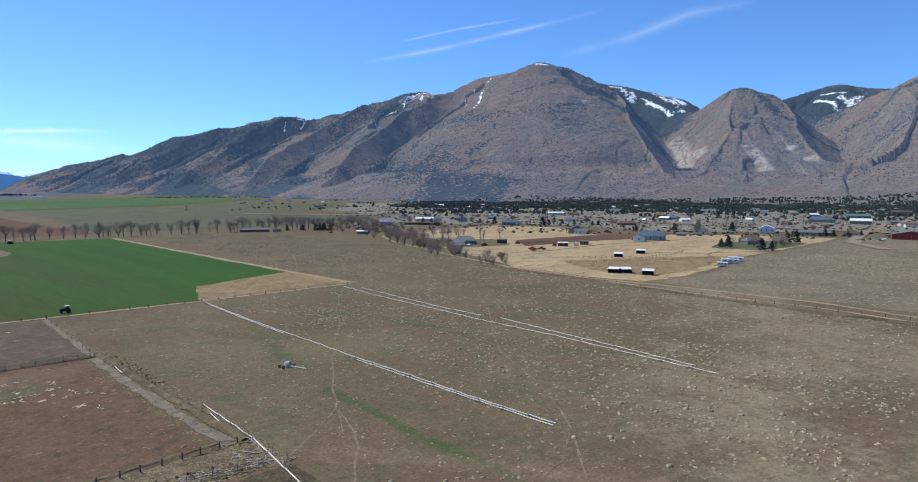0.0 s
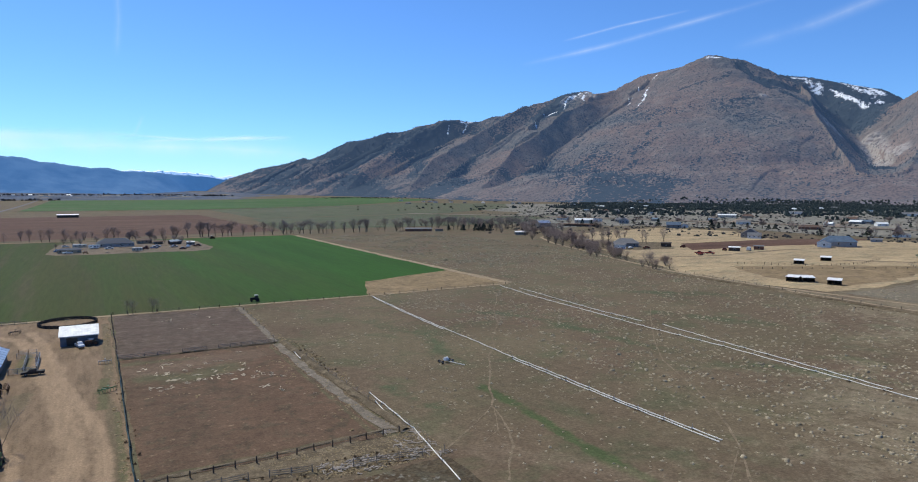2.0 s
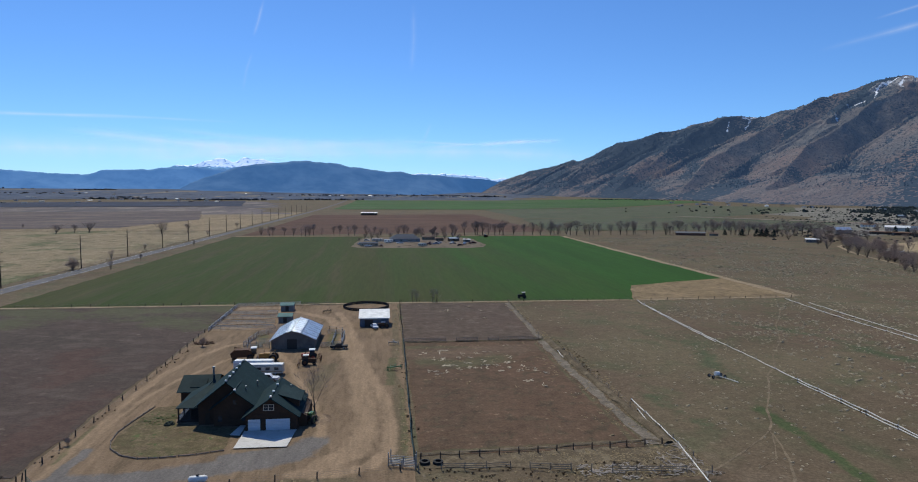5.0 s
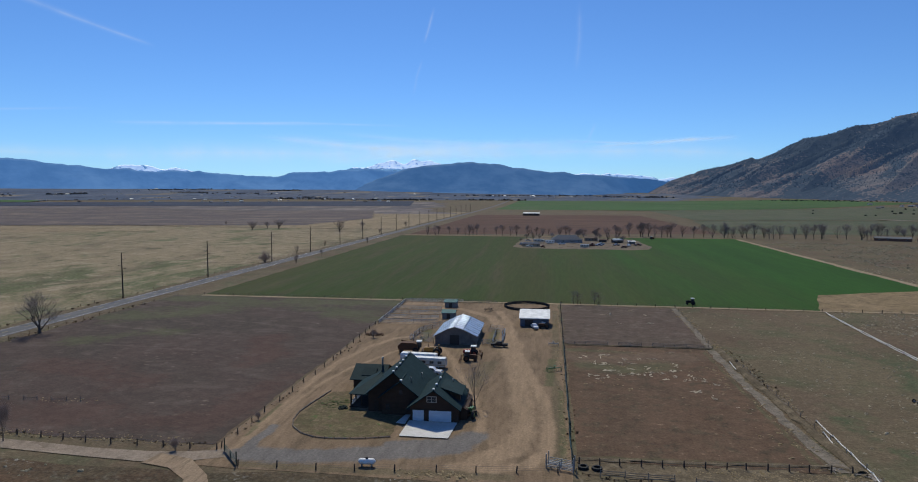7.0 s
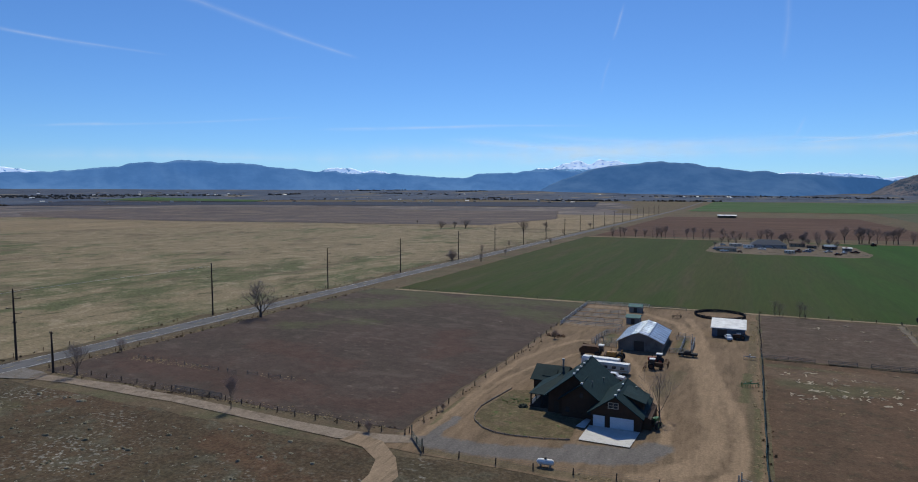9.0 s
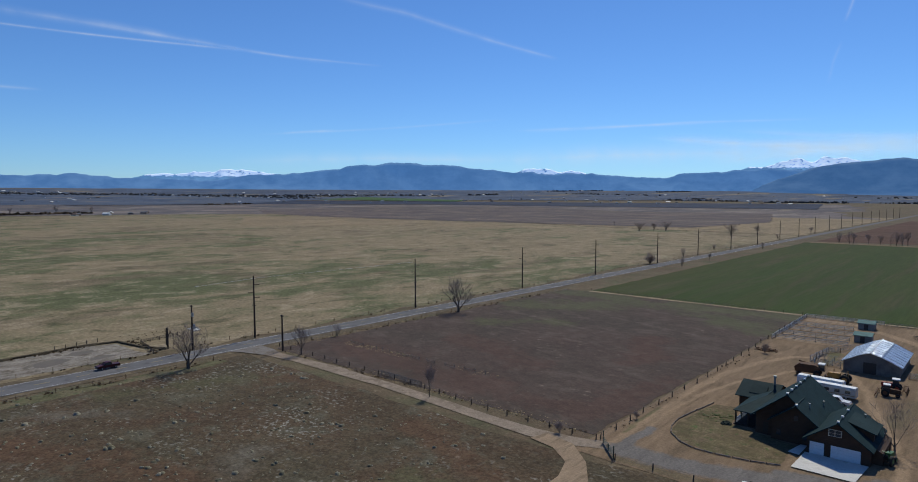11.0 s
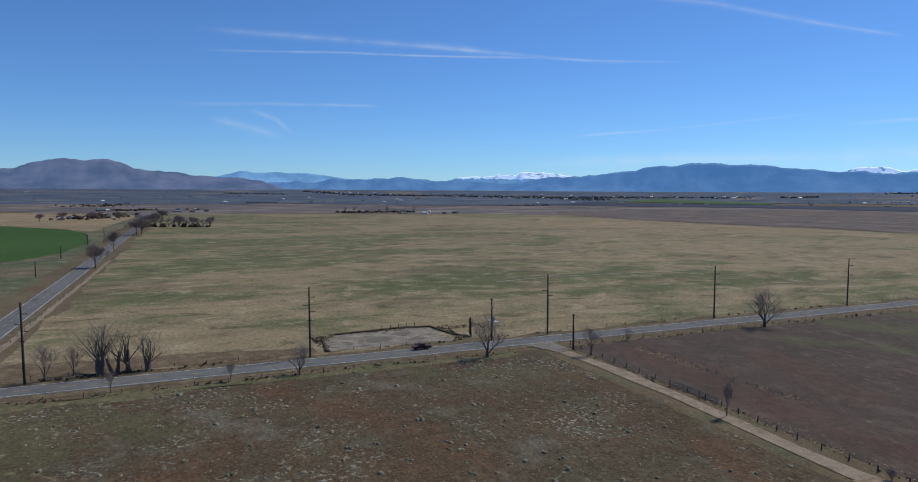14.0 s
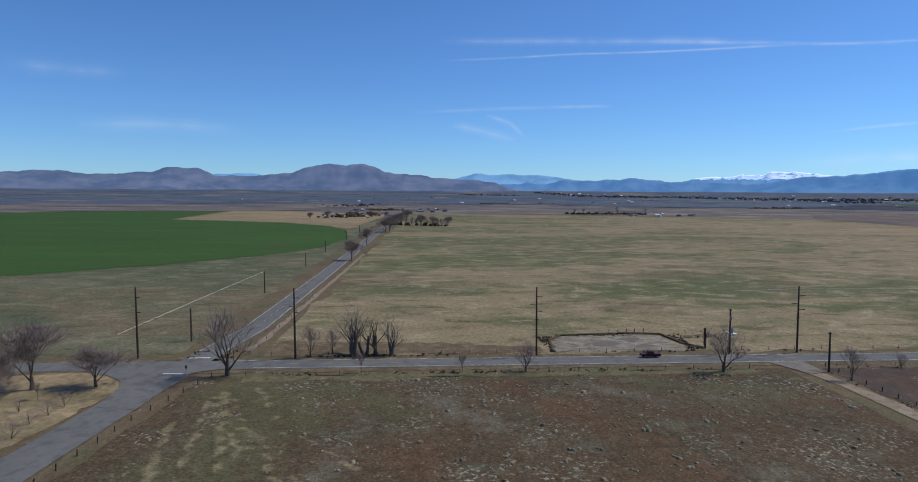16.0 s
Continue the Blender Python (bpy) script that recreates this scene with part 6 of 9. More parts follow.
LINE_ARMS = ((16.6, 1.6, 1), (14.2, 1.6, -1), (12.6, 1.6, 1), (10.2, 1.2, 0))
for y in (-73, -31, 35, 110.5, 181, 253, 323, 404, 474, 545, 615, 686, 757, 828, 900, 970, 1042, 1115, 1190, 1265, 1340, 1420, 1500):
    power_pole(-177.5 if y != -73 else -179.5, y, 19.3, LINE_ARMS, "tall dark wooden power pole with staggered arms", yaw=60)
power_pole(-176.5, 90.0, 13.0, ((12.6, 1.6, 0),), "shorter wooden pole with a transformer can", True)
power_pole(-157.0, 106.5, 10.4, ((10.0, 1.4, 0),), "short wooden power pole at a driveway")
power_pole(-199.5, -65.5, 10.1, ((9.7, 1.4, 0),), "short wooden pole beside a side road")
for x, y, h in ((-295, -64.6, 9.7), (-400, -63, 8.5), (-499, -64, 8.5), (-620, -60, 8.5), (-740, -57, 8.5)):
    power_pole(x, y, h, ((h - 0.4, 1.4, 0),), "small wooden pole at a pasture's edge")
for x, y, h in ((-188, 88, 5.2), (-184, 86.4, 6.1)):
    power_pole(x, y, h, (), "bare dark wooden post by a pond")

# ---- trees and brush ----
def tilt(d, angle, turn):
    u = d.cross(Vector((0, 0, 1)) if abs(d.z) < 0.95 else Vector((1, 0, 0))).normalized()
    u.rotate(Matrix.Rotation(turn, 3, d))
    return (d * math.cos(angle) + u * math.sin(angle)).normalized()


def bare_tree(name, seed, h, spread_angle, mat, twig_mat, label, stems=1, depth=4, density=1.0, droop=0.0, thick=1.0):
    """A leafless tree: tapered trunk, limbs that fork, and a haze of fine twigs."""
    rnd = random.Random(seed)
    wood, twigs = Geo(), Geo()

    def grow(p, d, length, r, level):
        pts, rad = [p], [r]
        q, dd = p.copy(), d.copy()
        for i in range(3):
            k = 0.05 if level == 0 and stems == 1 else 0.14
            dd = (dd + Vector((rnd.uniform(-k, k), rnd.uniform(-k, k), rnd.uniform(0.04, 0.22) - droop * level * 0.05))).normalized()
            q = q + dd * length / 3
            pts.append(q.copy())
            rad.append(r * (1 - 0.17 * (i + 1)))
        if level < depth - 1:
            wood.tube(pts, rad, 6 if level == 0 else (5 if level == 1 else 3), False)
        else:
            twigs.tube(pts, [x * 0.9 for x in rad], 3, False)
        if level >= 1:
            for k in range(int((4 if level < 2 else 9) * density)):
                f = rnd.uniform(0.1, 1.0)
                i = min(2, int(f * 3))
                s = pts[i].lerp(pts[i + 1], f * 3 - i)
                t = tilt(dd, radians(rnd.uniform(15, 70)), rnd.uniform(0, 6.28)) + Vector((0, 0, 0.25))
                e = s + t.normalized() * h * rnd.uniform(0.05, 0.12)
                side = t.cross(Vector((rnd.uniform(-1, 1), rnd.uniform(-1, 1), rnd.uniform(-1, 1)))).normalized() * h * 0.0009
                twigs.quad(s - side, s + side, e + side * 0.5, e - side * 0.5)
                if density > 0.7:                          # the finest sprays
                    for j in range(3):
                        s2 = s.lerp(e, rnd.uniform(0.3, 1.0))
                        e2 = s2 + tilt(t.normalized(), radians(rnd.uniform(20, 60)), rnd.uniform(0, 6.28)) * h * rnd.uniform(0.03, 0.06)
                        twigs.quad(s2 - side * 0.7, s2 + side * 0.7, e2)
        if level >= depth:
            return
        n = rnd.randint(5, 6) if level == 0 else rnd.randint(3, 4) if level < depth - 1 else int(rnd.randint(3, 4) * min(density, 1.3))
        for k in range(n):
            f = rnd.uniform(0.4, 1.0) if level else rnd.uniform(0.3, 1.0)
            i = min(2, int(f * 3))
            s = pts[i].lerp(pts[i + 1], f * 3 - i) if i < 3 else pts[3]
            a = radians(rnd.uniform(0.5, 1.1) * spread_angle * ((1.55 - 1.1 * f) if level == 0 else 1))
            if level == 0 and stems == 1 and k == 0:      # the leader goes on upward
                s, a, i = pts[3], radians(6), 2
            grow(s, tilt(dd, a, 6.28 * k / n + rnd.uniform(-0.5, 0.5)), length * ((rnd.uniform(1.15, 1.6) if stems == 1 else rnd.uniform(0.8, 1.1)) if level == 0 else rnd.uniform(0.6, 0.8)), max(0.009, rad[min(3, i + 1)] * rnd.uniform(0.46, 0.64)), level + 1)

    for s in range(stems):
        d = Vector((0, 0, 1)) if stems == 1 else tilt(Vector((0, 0, 1)), radians(rnd.uniform(8, 26)), 6.28 * s / stems + rnd.uniform(-0.4, 0.4))
        grow(Vector((rnd.uniform(-0.2, 0.2) * (stems > 1), rnd.uniform(-0.2, 0.2) * (stems > 1), -0.1)), d, h * (0.16 if stems == 1 else rnd.uniform(0.3, 0.42)), 0.021 * h * thick / (1 if stems == 1 else 1.5), 0)
    top = max(v[2] for v in twigs.v + wood.v)
    k = h / top
    wood.v = [(x * k, y * k, z * k) for x, y, z in wood.v]
    twigs.v = [(x * k, y * k, z * k) for x, y, z in twigs.v]
    t = thing(name, pose(0, 0, 0), label, "tree")
    part("trunk", wood, mat, t)
    part("crown", twigs, twig_mat, t)
    return t


PROTO = {
    "big": bare_tree("bare_tree", 3, 10, 45, M_BARK, M_TWIG, "tall bare cottonwood with a wide twiggy crown", depth=4, density=1.05),
    "round": bare_tree("bare_tree", 8, 10, 50, M_BARK, M_TWIG, "bare round-crowned tree at the roadside", depth=4, density=1.05),
    "fan": bare_tree("bare_tree", 21, 10, 30, M_BARK, M_TWIGRED, "bare many-stemmed willow fanning upward", stems=5, depth=3, density=0.68),
    "slim": bare_tree("bare_tree", 34, 10, 26, M_BARK, M_TWIG, "slim bare sapling beside a fence", depth=4, density=0.6, thick=0.6),
    "sparse": bare_tree("bare_tree", 47, 10, 30, M_BARK, M_TWIG, "slim sparse bare tree", depth=3, density=0.65, thick=0.5),
    "airy": bare_tree("bare_tree", 61, 10, 36, M_BARK, M_TWIG, "airy bare round-crowned tree", depth=4, density=0.66, thick=0.9),
    "vase": bare_tree("bare_tree", 83, 10, 33, M_BARK, M_TWIG, "bare vase-shaped tree beside a road", depth=4, density=0.62, thick=1.0),
    "dead": bare_tree("dead_tree", 55, 10, 34, M_DEADWOOD, M_DEADWOOD, "half-dead bleached tree with broken limbs", stems=3, depth=3, density=0.45, thick=1.9),
    "snag": bare_tree("dead_tree", 71, 10, 30, M_BARK, M_BARK, "dark broken snag with few branches", stems=2, depth=2, density=0.5, thick=2.2),
    "shrub": bare_tree("bare_shrub", 13, 10, 38, M_BARK, M_TWIGRED, "leafless reddish shrub in dry grass", stems=8, depth=2, density=2.6, thick=0.6),
}
USED = set()


def tree(kind, x, y, h, label="", group="", wide=1.0, seed=0):
    rnd = random.Random(int(x * 13 + y * 7) + seed)
    base = PROTO[kind]
    s = h / 10
    m = pose(x, y, height(x, y), 0, 0, rnd.uniform(0, 360))
    if kind not in USED:
        USED.add(kind)
        ob = base
        ob.matrix_basis = m
    else:
        ob = copy_thing(base, m)
    ob.scale = (s * wide, s * wide, s)
    return tagged(ob, label, "", group)


# along the roads
for kind, x, y, h, w in (("vase", -161.6, -44.6, 19, 1.35), ("big", -151.6, -84.9, 17.5, 1.35), ("round", -153.4, -71.9, 10.5, 1.45), ("big", -142, -87, 13, 1.0),
                         ("slim", -144.4, -79.8, 4.5, 1), ("slim", -162.2, -12.2, 6, 1.1), ("airy", -178.7, -27.2, 9.6, 1.1), ("airy", -181.7, -21.6, 8, 1.0),
                         ("dead", -180.8, -15.8, 16, 1.7), ("snag", -179.6, -12.4, 12, 1.2), ("snag", -179.9, -9.5, 11.5, 1.5), ("dead", -180.3, -5.2, 12.5, 1.4),
                         ("slim", -162.1, 13.1, 5.5, 1.2), ("vase", -161.3, 29.1, 9, 1.3), ("vase", -159, 79.8, 13.2, 1.4), ("airy", -149.6, 107.4, 9.0, 1.0),
                         ("fan", -160.4, 128.7, 4.6, 1.0), ("vase", -159.6, 185.9, 15, 1.4), ("shrub", -178.5, 396, 7.0, 1.9), ("fan", -182, 404, 8.6, 1.2), ("fan", -158.3, 397, 6.8, 0.9),
                         ("slim", -157, 440, 6, 1.2), ("fan", -184, 463, 7.2, 0.9), ("fan", -184, 525, 6, 0.9), ("fan", -160, 569, 6.5, 1.0), ("fan", -184, 704, 6.5, 1.0), ("airy", -182, 830, 8.5, 1.1),
                         ("vase", -345, 731, 12.5, 2.0), ("airy", -334, 748, 11, 1.3), ("vase", -324.5, 760, 13.5, 2.0), ("vase", -238, 729, 15, 1.8), ("airy", -219, 756, 11.4, 1.2), ("slim", -428, 829, 7, 1.2),
                         ("round", -434.6, -38.5, 15.5, 1.0), ("big", -553.9, -36.5, 17.2, 1.0), ("round", -740, -28, 18, 1.2), ("big", -763.9, -24, 20, 1.2), ("round", -800, -25, 18, 1.2),
                         ("big", -900, -18, 19, 1.2), ("round", -980, -13, 18, 1.2), ("round", -1097, -6, 19, 1.2), ("big", -903, 15, 17, 1.2), ("round", -904, 31, 14.5, 1.2), ("round", -905, 52, 14, 1.3),
                         ("big", -1083, -163, 14, 1.2), ("round", -1160, -144, 14, 1.3), ("round", -1168, -68, 14, 1.3), ("round", -1164, -104, 14, 1.3)):
    tree(kind, x, y, h, wide=w, group="roadside trees")
for x, y, h in ((-121.4, -71.9, 4.2), (-128.9, -73.0, 3.4), (-133.9, -72.1, 3.9), (-139.3, -71.8, 3.6), (-136, -79, 3.8)):
    tree("sparse", x, y, h, "small pruned bare orchard tree", "orchard trees", wide=2.0)
for x, y, h in ((-921, -26, 14), (-914, -14, 13), (-911, -6, 15), (-908, 2, 13), (-903, 9, 12), (-899, 14, 14), (-895, 22, 13), (-890, 29, 14), (-887, 36, 13), (-884, 42, 12), (-880, 49, 13), (-1487, 376, 12.6), (-1500, 400, 13), (-1533, 492, 16), (-1508, 552, 14)):
    tree("vase", x, y, h, "far bare tree beside a farm", "far farm trees", wide=1.5)
# in the yard and at field edges
tree("sparse", -14.8, 134.5, 10.5, "slim bare tree in the farm yard", wide=1.0)
tree("sparse", 10.7, 266.1, 6.2, wide=1.2)
tree("sparse", 12.2, 266.5, 5.6, wide=1.2, seed=4)
tree("sparse", 18.8, 266.0, 6.4, wide=1.2)
tree("sparse", 20.3, 266.4, 5.4, wide=1.2, seed=2)
tree("slim", -96.9, 103.2, 8.2, wide=0.9)
for x, y, h in ((-63.9, 103.7, 2.7), (-53.3, 195.5, 3.4), (-56.3, 120.4, 2.0)):
    tree("shrub", x, y, h, wide=1.1)
# the row behind the green field
rnd = random.Random(5)
x = -128.0
while x < 470:
    dense = 6.2 if x < 180 else 6.8
    if -20 < x < 70 and rnd.random() < 0.25:
        x += 5
    h = rnd.uniform(9, 14) if x < 60 else rnd.uniform(12, 18)
    y = 690 + rnd.uniform(-6, 6) - (x - 180) * 0.05 * (x > 180)
    tree(rnd.choice(("sparse", "vase", "airy", "airy", "fan")), x, y, h, "bare tree in a row behind a field", "field row trees", wide=rnd.uniform(0.85, 1.35))
    x += rnd.choice((0.35, 0.6, 1.0, 1.5, 1.9)) * dense
# thickets by the dry lots
for x, y, h in ((367, 473, 14), (339, 428, 15), (345, 445, 14), (350, 462, 13), (415, 514, 11), (419, 560, 12), (342, 410, 8), (333, 388, 7), (337, 400, 8), (328, 395, 7), (318, 338, 9), (294, 288, 11), (286, 277, 8), (304, 318, 8),
                (500, 692, 12), (394, 556, 12), (410, 580, 13), (380, 540, 11), (400, 530, 12), (390, 505, 10), (432, 499, 10), (443, 489, 9), (449, 483, 10), (425, 505, 8), (455, 478, 8), (372, 490, 12), (360, 500, 11), (430, 610, 12),
                (450, 640, 13), (470, 620, 12), (430, 650, 12), (480, 660, 12), (410, 640, 11), (522, 235, 10), (535, 222, 9), (548, 210, 11), (556, 215, 12), (562, 209, 11), (570, 214, 12), (580, 218, 10), (592, 222, 11)):
    tree("fan", x, y, h, "leafless brown thicket beside dry lots", "thickets", wide=1.2)
for x, y, h in ((397, 446, 14), (401, 442, 15), (408, 436, 14), (404, 452, 13), (423, 422, 14), (415, 410, 12), (436, 410, 15), (390, 450, 13), (640, 480, 10), (655, 500, 9), (760, 440, 12), (745, 455, 12), (720, 480, 11), (690, 370, 11),
                (700, 360, 10), (660, 390, 10), (675, 360, 9), (800, 380, 12), (790, 400, 12), (560, 430, 9), (575, 425, 10)):
    tree("sparse", x, y, h, "bare yard tree beside a house", "yard trees", wide=1.2)
rnd = random.Random(45)
for cx, cy, n in ((377, 462, 9), (344, 402, 10), (336, 390, 6), (352, 420, 8), (392, 500, 8), (405, 530, 8), (326, 362, 5), (314, 340, 5), (292, 282, 4), (420, 560, 8)):
    for i in range(n):
        tree(rnd.choice(("fan", "shrub", "fan")), cx + rnd.gauss(0, 7), cy + rnd.gauss(0, 7), rnd.uniform(5, 10), "leafless brown thicket beside dry lots", "thickets", wide=1.5)
rnd = random.Random(44)
for i in range(46):
    x, y = rnd.uniform(370, 560), rnd.uniform(600, 860)
    tree("fan", x, y, rnd.uniform(9, 14), "leafless brown thicket beside dry lots", "thickets", wide=1.5)
rnd = random.Random(31)
for i in range(80):
    az, r = radians(rnd.uniform(37, 74)), rnd.uniform(720, 1150)
    tree(rnd.choice(("fan", "fan", "sparse", "round")), r * math.sin(az), r * math.cos(az), rnd.uniform(6, 12), "bare tree among houses on a flat", "flat trees", wide=rnd.uniform(1.0, 1.5))


def conifer(seed, h, label):
    rnd = random.Random(seed)
    t = thing("conifer", pose(0, 0, 0), label, "tree")
    part("trunk", Geo().tube([(0, 0, -0.05), (0, 0, h * 0.9)], [0.18, 0.04], 6), M_BARK, t)
    g = Geo()
    for i in range(150):
        f = rnd.random() ** 0.8
        z = h * (0.08 + 0.9 * f)
        r = (1 - f) ** 0.8 * h * 0.27 * rnd.uniform(0.45, 1.1) + 0.1
        a = rnd.uniform(0, 6.28)
        g.lump((r * math.cos(a), r * math.sin(a), z - 0.3), rnd.uniform(0.35, 0.8) * (1.25 - f * 0.6), rnd, 0.7, 2, 5, 0.4)
    part("crown", g, M_CONIFER, t)
    return t


C1 = conifer(4, 9, "dark evergreen tree near houses")
C2 = conifer(9, 9, "dark evergreen tree near houses")
C1.matrix_basis, C2.matrix_basis = pose(386, 638, 0), pose(393, 628, 0)
for x, y, h in ((661, 547, 15), (648, 620, 13), (691, 560, 9), (704, 548, 10), (710, 503, 8), (715, 498, 9), (643, 398, 10), (1047, 494, 14), (1065, 477, 13), (685, 374, 12), (723, 325, 14), (602, 214, 14), (604, 222, 12), (510, 206, 12),
                (514, 200, 9), (709, 225, 10), (714, 219, 9), (517, 235, 12), (515, 240, 9), (762, 262, 8), (600, 260, 7), (745, 300, 8), (560, 640, 9), (720, 540, 8), (752, 600, 9), (800, 500, 9), (890, 520, 9), (900, 440, 8),
                (640, 640, 9), (588, 700, 10), (595, 690, 9), (672, 690, 8), (374, 655, 10), (382, 640, 11), (390, 636, 12), (360, 664, 8), (735, 212, 7), (752, 205, 7)):
    c = copy_thing(C1 if (x + y) % 2 else C2, pose(x, y, height(x, y), 0, 0, x * 7 % 360))
    c.scale = (h / 9 * 1.1, h / 9 * 1.1, h / 9 * 0.8)


def pinyon_belt():
    """The dark belt of low evergreens along the mountains' foot, thinning towards the flat."""
    rnd, g = random.Random(12), Geo()
    pts = []
    while len(pts) < 13000:
        deg = rnd.uniform(34, 85)
        r = rnd.choice((rnd.uniform(1850, 2400), rnd.uniform(1750, 2400), rnd.uniform(1150, 1800)))
        x, y = r * math.sin(radians(deg)), r * math.cos(radians(deg))
        thin = 0.9 * max(0, 42 - deg) / 8 + max(0, 1750 - r) / 900
        if noise.noise(Vector((x / 120, y / 120, 3.1))) + 0.5 * noise.noise(Vector((x / 35, y / 35, 1.1))) > rnd.uniform(-0.45, 0.25) + thin:
            pts.append((x, y))
    X = np.array([p[0] for p in pts])
    Y = np.array([p[1] for p in pts])
    Z = mountain_height(X[None, :], Y[None, :])[0][0]
    for x, y, z in zip(X, Y, Z):
        z = max(z, height(x, y))
        if (z - EYE) / math.hypot(x, y) > 0.003 + 0.008 * rnd.random() ** 2:
            continue
        s = rnd.uniform(1.6, 3.6)
        for k in range(2):
            g.lump((x + rnd.uniform(-1, 1), y + rnd.uniform(-1, 1), z - 0.3 + k * s * 0.9), s * (1 - 0.3 * k), rnd, 1.25, 2, 6, 0.4)
    return stuff("pinyon_belt", g, M_PINYON, "dark belt of low evergreens at the mountain foot", "trees")


pinyon_belt()


def far_trees(name, spots, n, size, label, mat, seed):
    """Clumps of distant trees round the given spots: x, y and how far they spread."""
    rnd, g = random.Random(seed), Geo()
    for i in range(n):
        x, y, w, d = rnd.choice(spots)
        x, y = x + rnd.gauss(0, w), y + rnd.gauss(0, d)
        s = rnd.uniform(*size)
        g.lump((x, y, height(x, y) - 0.3), s, rnd, 1.2, 2, 6, 0.35)
    return stuff(name, g, mat, label, "trees")


def tuft(g, x, y, s, tall, rnd, blades=9):
    """A loose tuft: blades fanning out and up from one foot."""
    for k in range(blades):
        a = 6.2832 * (k + rnd.random()) / blades
        out, up, w = s * rnd.uniform(0.25, 0.75), s * tall * rnd.uniform(0.7, 1.4), s * rnd.uniform(0.22, 0.42)
        c, d = math.cos(a), math.sin(a)
        fx, fy = x + c * s * rnd.uniform(0, 0.35), y + d * s * rnd.uniform(0, 0.35)
        tx, ty = x + c * out, y + d * out
        g.quad((fx + d * w * 0.5, fy - c * w * 0.5, 0.02), (fx - d * w * 0.5, fy + c * w * 0.5, 0.02), (tx - d * w * 0.4, ty + c * w * 0.4, up), (tx + d * w * 0.4, ty - c * w * 0.4, up * rnd.uniform(0.75, 1)))


def brush(name, areas, mat, size, label, seed, flat=0.5):
    """Low brush scattered over areas: x0, x1, y0, y1, count, patchiness."""
    rnd, g = random.Random(seed), Geo()
    for x0, x1, y0, y1, n, patchy in areas:
        made = tries = 0
        while made < n and tries < n * 12:
            tries += 1
            x, y = rnd.uniform(x0, x1), rnd.uniform(y0, y1)
            if noise.noise(Vector((x / 22, y / 22, seed))) < rnd.uniform(-0.6, 0.5) * patchy:
                continue
            s = rnd.uniform(*size) * rnd.choice((0.7, 1, 1, 1.35))
            if mat is M_DARKBRUSH:
                tuft(g, x, y, s * 1.3, flat * 0.7, rnd, 11)
            else:                          # low matted cushions, open to the sky
                for k in range(3):
                    g.lump((x + rnd.gauss(0, s * 0.45), y + rnd.gauss(0, s * 0.45), 0.01), s * rnd.uniform(0.45, 0.95), rnd, flat * rnd.uniform(0.6, 1.0), 2, 6, 0.35)
            made += 1
    return stuff(name, g, mat, label, "brush", True)


brush("sagebrush", [(60, 170, 45, 200, 1700, 1.2), (52, 100, 100, 260, 300, 1.0)], M_SAGE, (0.13, 0.32), "small dry tufts scattered over a pasture", 8, 0.85)
brush("sagebrush", [(105, 185, 195, 262, 900, 0.6), (110, 262, 30, 200, 2900, 1.6), (95, 190, 28, 110, 240, 1.2), (180, 300, 200, 420, 3200, 0.9), (290, 520, 40, 165, 3000, 0.9), (400, 700, 60, 190, 2000, 0.6)], M_SAGE, (0.2, 0.46), "pale tan sagebrush scattered over a dry flat", 7, 0.9)
brush("sagebrush", [(200, 330, 330, 640, 3600, 0.5), (400, 720, 60, 200, 2600, 0.5)], M_SAGEGREY, (0.4, 0.8), "dense grey sagebrush on a flat", 10, 0.6)
brush("roadside_brush", [(-162.2, -159.8, -34, 84, 70, 1.6), (-161.5, -159, 108, 260, 40, 1.8), (-180.5, -178, -30, 14, 60, 0.8), (-181.5, -179.5, 60, 260, 50, 1.8), (-186, -178.5, -60, -48, 40, 0.8)], M_DARKBRUSH, (0.25, 0.6), "dark dead weeds along a road verge", 21, 0.7)
brush("sagebrush", [(-158, -60, -25, 96, 560, 1.6), (-90, 40, -60, 60, 200, 1.2)], M_SAGEGREY, (0.26, 0.55), "grey sagebrush clumps in a brown field", 9, 1.1)
brush("sagebrush", [(-158, -70, -20, 92, 2600, 2.6)], M_SAGEGREY, (0.11, 0.25), "low grey sage tufts in a brown field", 12, 0.9)
brush("roadside_brush", [(-162.8, -159.5, -40, 90, 90, 0.8), (-163, -160, 110, 260, 50, 1.2), (-182, -179.5, -35, 640, 150, 0.8), (-160, -60, 105.5, 108.5, 120, 0.4), (5, 52, 97, 104, 120, 0.5), (50, 53, 108, 195, 70, 0.4),
                         (-58, -55.5, 106, 262, 60, 0.5), (258, 268, 60, 170, 110, 0.8), (270, 276, 50, 250, 70, 0.8), (3.6, 6, 105, 262, 60, 0.6)], M_DARKBRUSH, (0.12, 0.36), "dark dead weeds along fences and roads", 15, 0.7)
brush("dry_grass", [(6, 53, 96.5, 109, 3600, 0.5), (44.5, 52.5, 106, 195, 1500, 0.5)], M_GRASS, (0.08, 0.2), "matted dry weeds at a paddock end", 18, 0.8)
